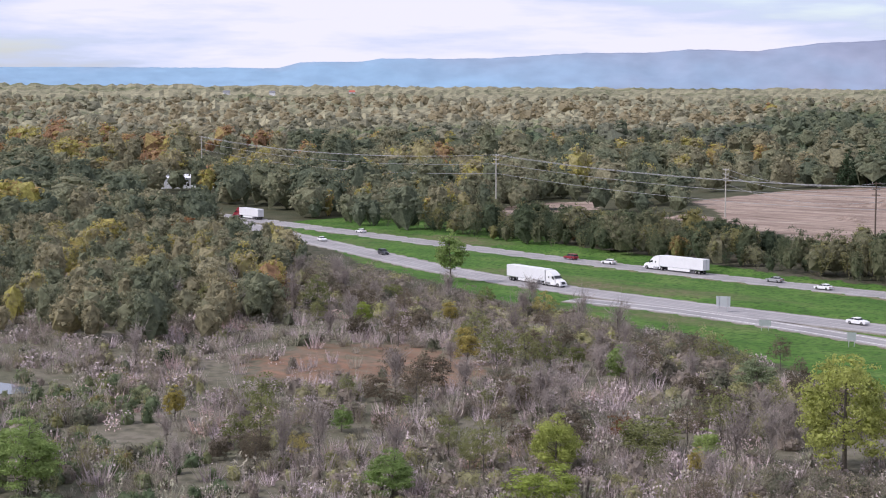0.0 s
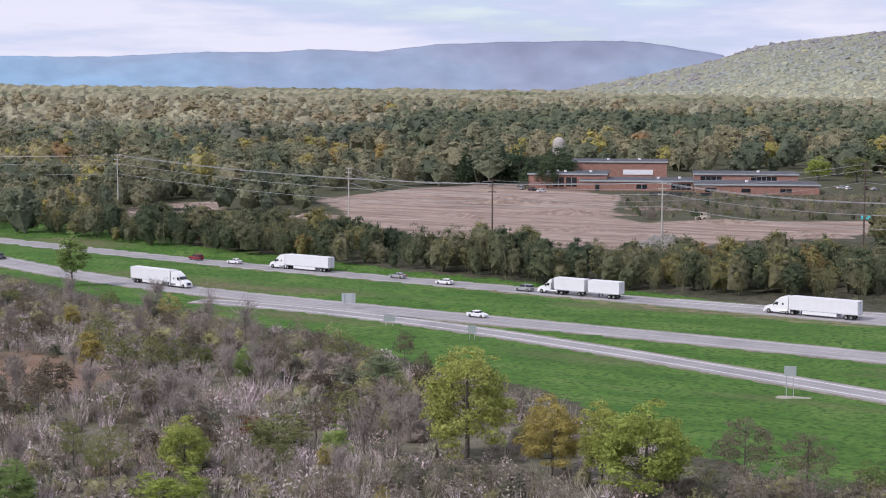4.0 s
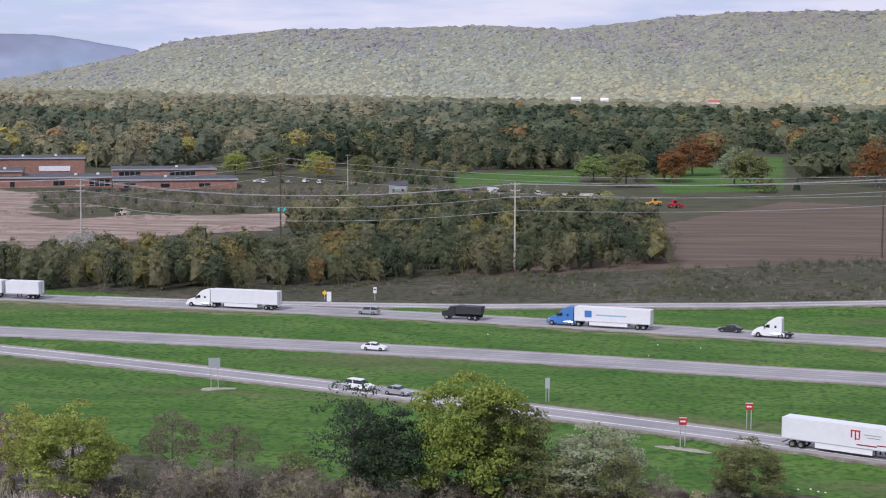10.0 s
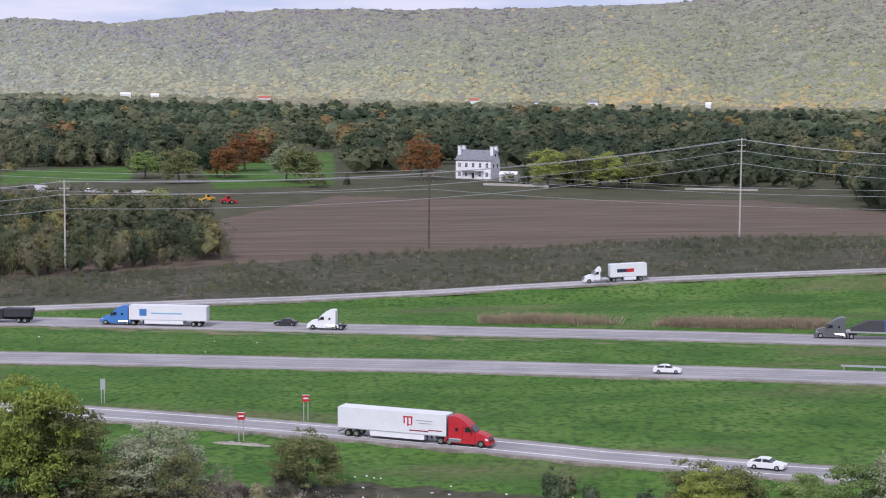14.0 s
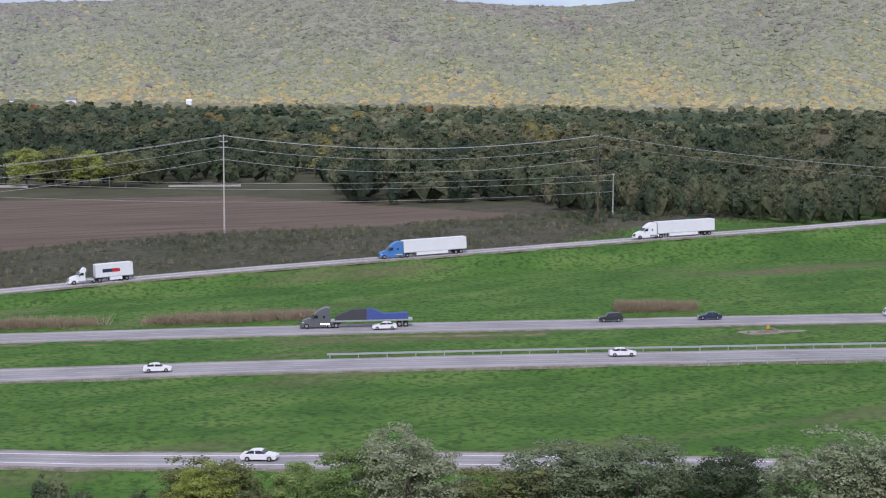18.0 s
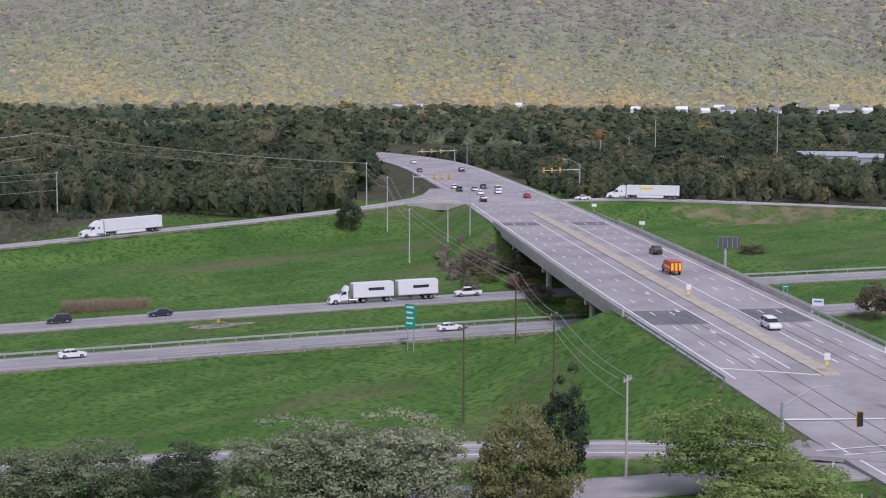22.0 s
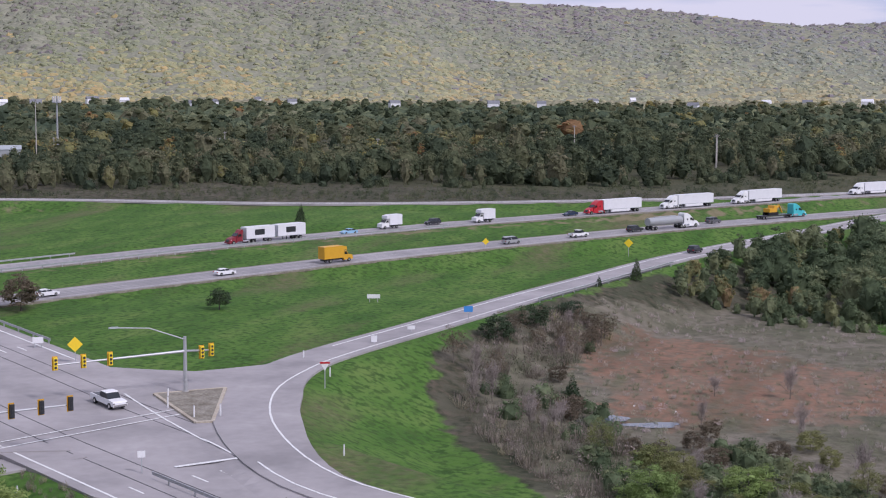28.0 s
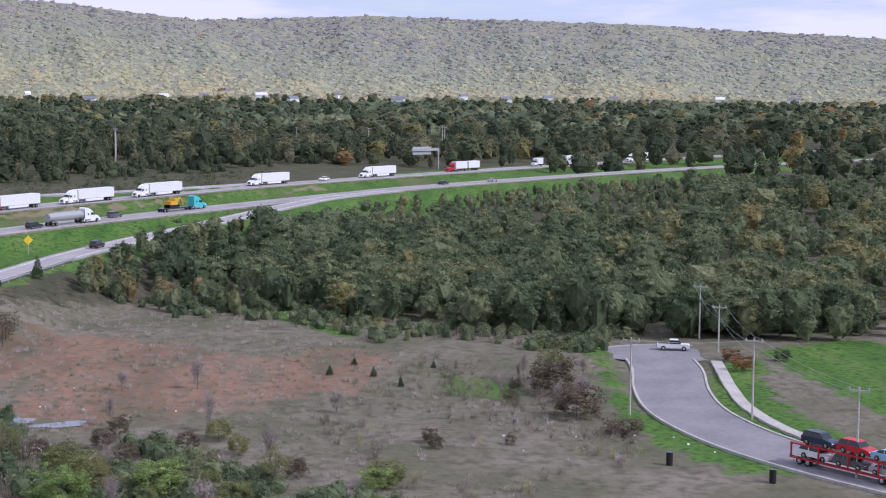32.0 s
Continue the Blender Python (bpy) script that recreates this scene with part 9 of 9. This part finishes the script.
# dump truck
e = thing("dump_truck", on("west", -59, 333, -1), "dark dump truck with an open body", "truck", "trucks on the roads")
solid("cab", Solid().prism([(1.6, 0.7), (1.6, 2.8), (2.6, 2.75), (3.1, 1.95), (4.4, 1.7), (4.5, 0.6)], -1.1, 1.1), M_DARK, e)
solid("windscreen", Solid().prism([(2.62, 2.7), (3.08, 2.0), (3.14, 2.05), (2.7, 2.74)], -1.0, 1.0), M_GLASS, e)
solid("dump_body", Solid().prism([(-4.2, 1.3), (-4.4, 2.9), (1.4, 2.9), (1.4, 1.2)], -1.25, 1.25), M_TARPB, e)
solid("chassis", Solid().box(-4.2, 4.2, -0.5, 0.5, 0.6, 1.2), M_BLACK, e)
for x in (-3.0, -1.7, 3.4):
    for y in (-0.98, 0.98):
        wheel(e, x, y, 0.5, 0.5)
CARS = [("west", -420, 402, -1, M_WHITE, "sedan", "white saloon car on the highway"), ("west", -306, 369, -1, M_DARKRED, "suv", "dark red car on the highway"), ("west", -290, 365, -1, M_WHITE, "sedan", "white saloon car on the highway"),
        ("west", -230, 357, -1, M_SILVER, "sedan", "silver saloon car on the highway"), ("west", -212, 353, -1, M_WHITE, "sedan", "white saloon car on the highway"), ("west", -188, 347, -1, M_SILVER, "suv", "silver car on the highway"),
        ("west", -81, 333, -1, M_SILVER, "suv", "silver crossover on the highway"), ("west", -3, 327, -1, M_DARK, "sedan", "black saloon car on the highway"), ("west", 112, 288, -1, M_WHITE, "sedan", "white saloon car on the highway"),
        ("west", 157, 280, -1, M_DARK, "suv", "black car on the highway"), ("west", 175, 272, -1, M_NAVY, "sedan", "dark blue saloon car on the highway"), ("west", 396, 150, -1, M_SKYBLUE, "sedan", "light blue car on the highway"),
        ("west", 424, 134, -1, M_DARK, "suv", "dark car on the highway"), ("west", 462, 102, -1, M_NAVY, "sedan", "dark blue car on the highway"), ("west", 618, 8, -1, M_WHITE, "sedan", "white car on the highway"), ("west", 780, -132, -1, M_WHITE, "suv", "white car on the highway"),
        ("east", -406, 362, 1, M_WHITE, "sedan", "white saloon car on the highway"), ("east", -358, 340, 1, M_DARK, "suv", "black car on the highway"), ("east", -174, 302, 1, M_WHITE, "sedan", "white saloon car on the highway"),
        ("east", -68, 289, 1, M_WHITE, "sedan", "white saloon car on the highway"), ("east", 62, 265, 1, M_WHITE, "sedan", "white saloon car on the highway"), ("east", 138, 241, 1, M_WHITE, "sedan", "white saloon car on the highway"),
        ("east", 201, 215, 1, M_WHITE, "sedan", "white saloon car on the highway"), ("east", 279, 169, 1, M_WHITE, "sedan", "white saloon car on the highway"), ("east", 315, 147, 1, M_WHITE, "sedan", "white saloon car on the highway"),
        ("east", 385, 101, 1, M_SILVER, "van", "silver van on the highway"), ("east", 422, 78, 1, M_DARK, "suv", "black car on the highway"), ("east", 452, 60, 1, M_GREYCAR, "suv", "dark grey car on the highway"), ("east", 590, -40, 1, M_DARK, "sedan", "dark car on the highway"), ("east", 610, -58, 1, M_SILVER, "sedan", "silver car on the highway"),
        ("exit", -61, 251, 1, M_WHITE, "suv", "white estate car on the ramp"), ("exit", -54, 248, 1, M_SILVER, "sedan", "silver car on the ramp"), ("exit", 59, 196, 1, M_WHITE, "sedan", "white car on the ramp"),
        ("slip", 368, 54, 1, M_DARK, "suv", "dark car on the ramp"), ("over", 262, 217, 1, M_DARK, "suv", "dark car crossing the bridge"), ("over", 204, 146, -1, M_WHITE, "suv", "white car crossing the bridge"),
        ("over", 374, 398, -1, M_WHITE, "sedan", "white car waiting at the far junction"), ("over", 366, 387, -1, M_DARK, "suv", "dark car waiting at the far junction"), ("over", 372, 386, -1, M_SILVER, "sedan", "silver car waiting at the far junction"),
        ("over", 360, 371, -1, M_WHITE, "sedan", "white car waiting at the far junction"), ("over", 383, 393, -1, M_DARK, "sedan", "dark car waiting at the far junction"), ("over", 368, 371, -1, M_WHITE, "sedan", "white car waiting at the far junction"), ("over", 377, 380, -1, M_WHITE, "suv", "white car waiting at the far junction"),
        ("over", 338, 347, 1, M_DARK, "suv", "dark pickup-like car crossing the junction"), ("over", 361, 351, 1, M_RED, "sedan", "red car leaving the far junction"), ("over", 437, 461, 1, M_DARK, "suv", "dark car on the far road"), ("over", 459, 514, -1, M_WHITE, "sedan", "white car on the far road"), ("over", 424, 471, -1, M_GREYCAR, "sedan", "grey car on the far road"),
        ("off", 366, 332, -1, M_WHITE, "sedan", "white car waiting on the far ramp")]
for rd, x, y, way, mat, style, label in CARS:
    car(on(rd, x, y, way), mat, style, label)
semi(on("east", -272, 318, 1), M_WHITE, "white tractor with a long white box trailer heading east")
semi(on("exit", 12.7, 211, 1), M_RED, "red tractor with a white trailer bearing a red emblem",
     mark=[(4.9, 6.3, 3.35, 3.55, M_RED), (5.5, 5.7, 2.2, 3.35, M_RED), (4.95, 5.15, 2.5, 3.35, M_RED), (6.05, 6.25, 2.5, 3.35, M_RED), (5.0, 5.5, 2.3, 2.45, M_RED), (2.0, 4.4, 3.0, 3.12, M_SILVER), (2.2, 4.0, 2.65, 2.75, M_SILVER), (0.6, 2.6, 1.75, 1.9, M_DARKRED), (2.6, 5.4, 1.55, 1.72, M_DARKRED)])
semi(on("entry", 73, 366, -1), M_WHITE, "white tractor with a short white trailer on the ramp", 8.6, mark=[(1.6, 3.8, 2.2, 3.0, M_NAVY), (3.8, 5.6, 2.2, 3.0, M_RED)], sleeper=False)
semi(on("entry", 151, 363, -1), M_BLUE, "blue tractor with a long white trailer on the ramp")
semi(on("entry", 218, 355, -1), M_WHITE, "white tractor with a white trailer on the ramp")
semi(on("off", 382, 322, -1), M_WHITE, "white tractor with a white trailer bearing yellow lettering", mark=[(4, 8, 2.9, 3.5, M_SIGNY)])
box_truck(on("east", 340, 131, 1), M_YELLOW, M_YELLOW, "yellow box truck on the highway", 7.6)
pickup(on("over", 174, 97, -1), M_WHITE, "white pickup truck entering the junction")
pickup(on("west", 233.5, 244.5, -1), M_WHITE, "white pickup truck near the bridge")
pickup(on("east", 406, 91, 1), M_WHITE, "white pickup truck on the highway")
pickup(on("court", 280, -64, 1, 80), M_WHITE, "white and dark patrol pickup parked in the turning circle")
# response truck in bright red and yellow
e = thing("rescue_truck", on("over", 239, 194, 1), "red and yellow striped rescue truck", "truck", "trucks on the roads")
solid("body", Solid().box(-3.4, 1.2, -1.15, 1.15, 0.7, 2.5), M_RED, e)
for k in range(3):
    solid("chevron", Solid().box(-3.43, -3.4, -1.0 + 0.75 * k, -0.55 + 0.75 * k, 0.9, 2.3), M_SIGNY, e)
solid("side_band", Solid().box(-3.3, 1.1, -1.17, 1.17, 1.2, 1.7), M_SIGNY, e)
solid("cab", Solid().prism([(1.2, 0.6), (1.2, 2.3), (2.1, 2.3), (2.6, 1.5), (3.6, 1.3), (3.7, 0.6)], -1.05, 1.05), M_RED, e)
solid("glasshouse", Solid().prism([(1.35, 1.5), (1.35, 2.2), (2.1, 2.2), (2.5, 1.55)], -1.07, 1.07), M_GLASS, e)
for x in (-2.2, 2.7):
    for y in (-0.95, 0.95):
        wheel(e, x, y, 0.45, 0.3)
# tanker
e = thing("tanker_truck", on("east", 434, 72, 1), "white tractor with a bright metal tank trailer", "truck", "trucks on the roads")
tractor(e, M_WHITE, True, 4.0)
solid("tank", Solid().cyl((-8.5, 0, 2.2), (4.0, 0, 2.2), 1.1, 18), M_SILVER, e)
solid("hatch", Solid().box(-6, 2, -0.3, 0.3, 3.2, 3.45), M_STEEL, e)
for x in (-7.6, -6.3):
    for y in (-0.95, 0.95):
        wheel(e, x, y, 0.5, 0.55)
# lorry carrying an excavator
e = thing("lowboy_truck", on("east", 476, 46, 1), "turquoise tractor hauling a yellow excavator", "truck", "trucks on the roads")
tractor(e, M_TEAL, True, 4.6)
solid("low_bed", Solid().box(-8.5, 3.6, -1.25, 1.25, 0.75, 1.05), M_DARK, e)
solid("excavator_body", Solid().prism([(-5.4, 1.9), (-5.4, 3.0), (-3.6, 3.0), (-3.4, 3.8), (-2.2, 3.8), (-2.2, 1.9)], -1.2, 1.2), M_YELLOW, e)
solid("excavator_tracks", Solid().box(-5.6, -1.6, -1.25, -0.7, 1.05, 1.9).box(-5.6, -1.6, 0.7, 1.25, 1.05, 1.9), M_BLACK, e)
solid("excavator_boom", Solid().prism([(-2.3, 2.4), (-0.2, 3.9), (0.1, 3.7), (-2.2, 2.0)], -0.3, 0.3), M_YELLOW, e)
solid("excavator_arm", Solid().prism([(-0.2, 3.9), (0.1, 3.7), (1.4, 1.6), (1.1, 1.5)], -0.22, 0.22), M_YELLOW, e)
for x in (-7.8, -6.6):
    for y in (-0.95, 0.95):
        wheel(e, x, y, 0.45, 0.5)
# car transporter on the dead-end street
M0 = on("court", 189, -63, 1)
e = thing("car_transporter", M0, "red car transporter on the street", "truck", "trucks on the roads")
for z in (0.7, 2.5):
    solid("deck", Solid().box(-9, 8, -1.25, -0.65, z, z + 0.18).box(-9, 8, 0.65, 1.25, z, z + 0.18), M_RED, e)
for x in (-8.8, -4.5, 0, 4.5, 7.8):
    solid("frame_post", Solid().box(x - 0.1, x + 0.1, -1.28, -1.12, 0.7, 2.7).box(x - 0.1, x + 0.1, 1.12, 1.28, 0.7, 2.7), M_RED, e)
for x in (-7.5, -6.2, 5.0):
    for y in (-0.95, 0.95):
        wheel(e, x, y, 0.48, 0.5)
solid("ramp_rail", Solid().box(-9, 8, -1.3, -1.22, 0.95, 1.05).box(-9, 8, 1.22, 1.3, 0.95, 1.05), M_DARKRED, e)
for x, z, mat, label in ((5.4, 2.68, M_SKYBLUE, "light blue car on the transporter's deck"), (0.4, 2.68, M_RED, "red car on the transporter's deck"), (-5.2, 2.68, M_NAVY, "dark blue car on the transporter's deck"),
                         (5.2, 0.88, M_SILVER, "silver car on the transporter's deck"), (-0.2, 0.88, M_GREYCAR, "grey car on the transporter's deck"), (-5.6, 0.88, M_WHITE, "white car on the transporter's deck")):
    car(M0 @ pose(x, 0, z), mat, "sedan" if x > 3 else "suv", label, "cars on the transporter")
# machines and parked vehicles in the yards
def loader(x, y, turn, mat, label):
    e = thing("loader", pose(x, y, gz(x, y), 0, 0, turn), label, "machine", "site machines")
    solid("body", Solid().prism([(-2.6, 0.8), (-2.6, 1.9), (-0.6, 2.0), (-0.6, 3.2), (0.8, 3.2), (1.0, 1.6), (2.0, 1.4), (2.0, 0.8)], -0.95, 0.95), mat, e)
    solid("cab_glass", Solid().box(-0.5, 0.75, -0.97, 0.97, 2.1, 3.0), M_GLASS, e)
    solid("bucket", Solid().prism([(3.0, 0.3), (3.0, 1.4), (3.4, 1.4), (4.0, 0.3)], -1.3, 1.3), mat, e)
    solid("arm", Solid().prism([(1.0, 1.5), (1.2, 1.8), (3.1, 1.1), (3.0, 0.8)], -0.7, 0.7), mat, e)
    for a in (-1.7, 1.4):
        for b in (-0.95, 0.95):
            wheel(e, a, b, 0.75, 0.5)


loader(-28, 640, 20, M_RED, "red tractor at the field edge")
loader(-36, 648, 200, M_YELLOW, "yellow loader at the field edge")
loader(-160, 620, 10, M_YELLOW, "yellow loader on the site")
loader(-225, 560, 150, M_BEIGE, "pale digger on the bare soil")
loader(-110, 640, 60, M_YELLOW, "orange machine beside the yard")
box_truck(pose(-142, 625, gz(-142, 625), 0, 0, 200), M_BLUE, M_BLUE, "blue truck parked at the site", 6)
box_truck(pose(-108, 690, gz(-108, 690), 0, 0, 20), M_WHITE, M_TRAILER, "white van parked on the lawn edge", 5)
YARD = [(-345, 660), (-352, 664), (-360, 668), (-231, 745), (-226, 740), (-220, 747), (-214, 742), (-208, 748), (-200, 742), (-190, 745), (-182, 738), (-90, 700), (-86, 695)]
for i, (x, y) in enumerate(YARD):
    car(pose(x, y, gz(x, y), 0, 0, 60 + 25 * (i % 3)), (M_WHITE, M_DARK, M_SILVER, M_WHITE)[i % 4], ("sedan", "suv", "van")[i % 3], ("white", "black", "silver", "white")[i % 4] + " parked car by the school", "parked cars")
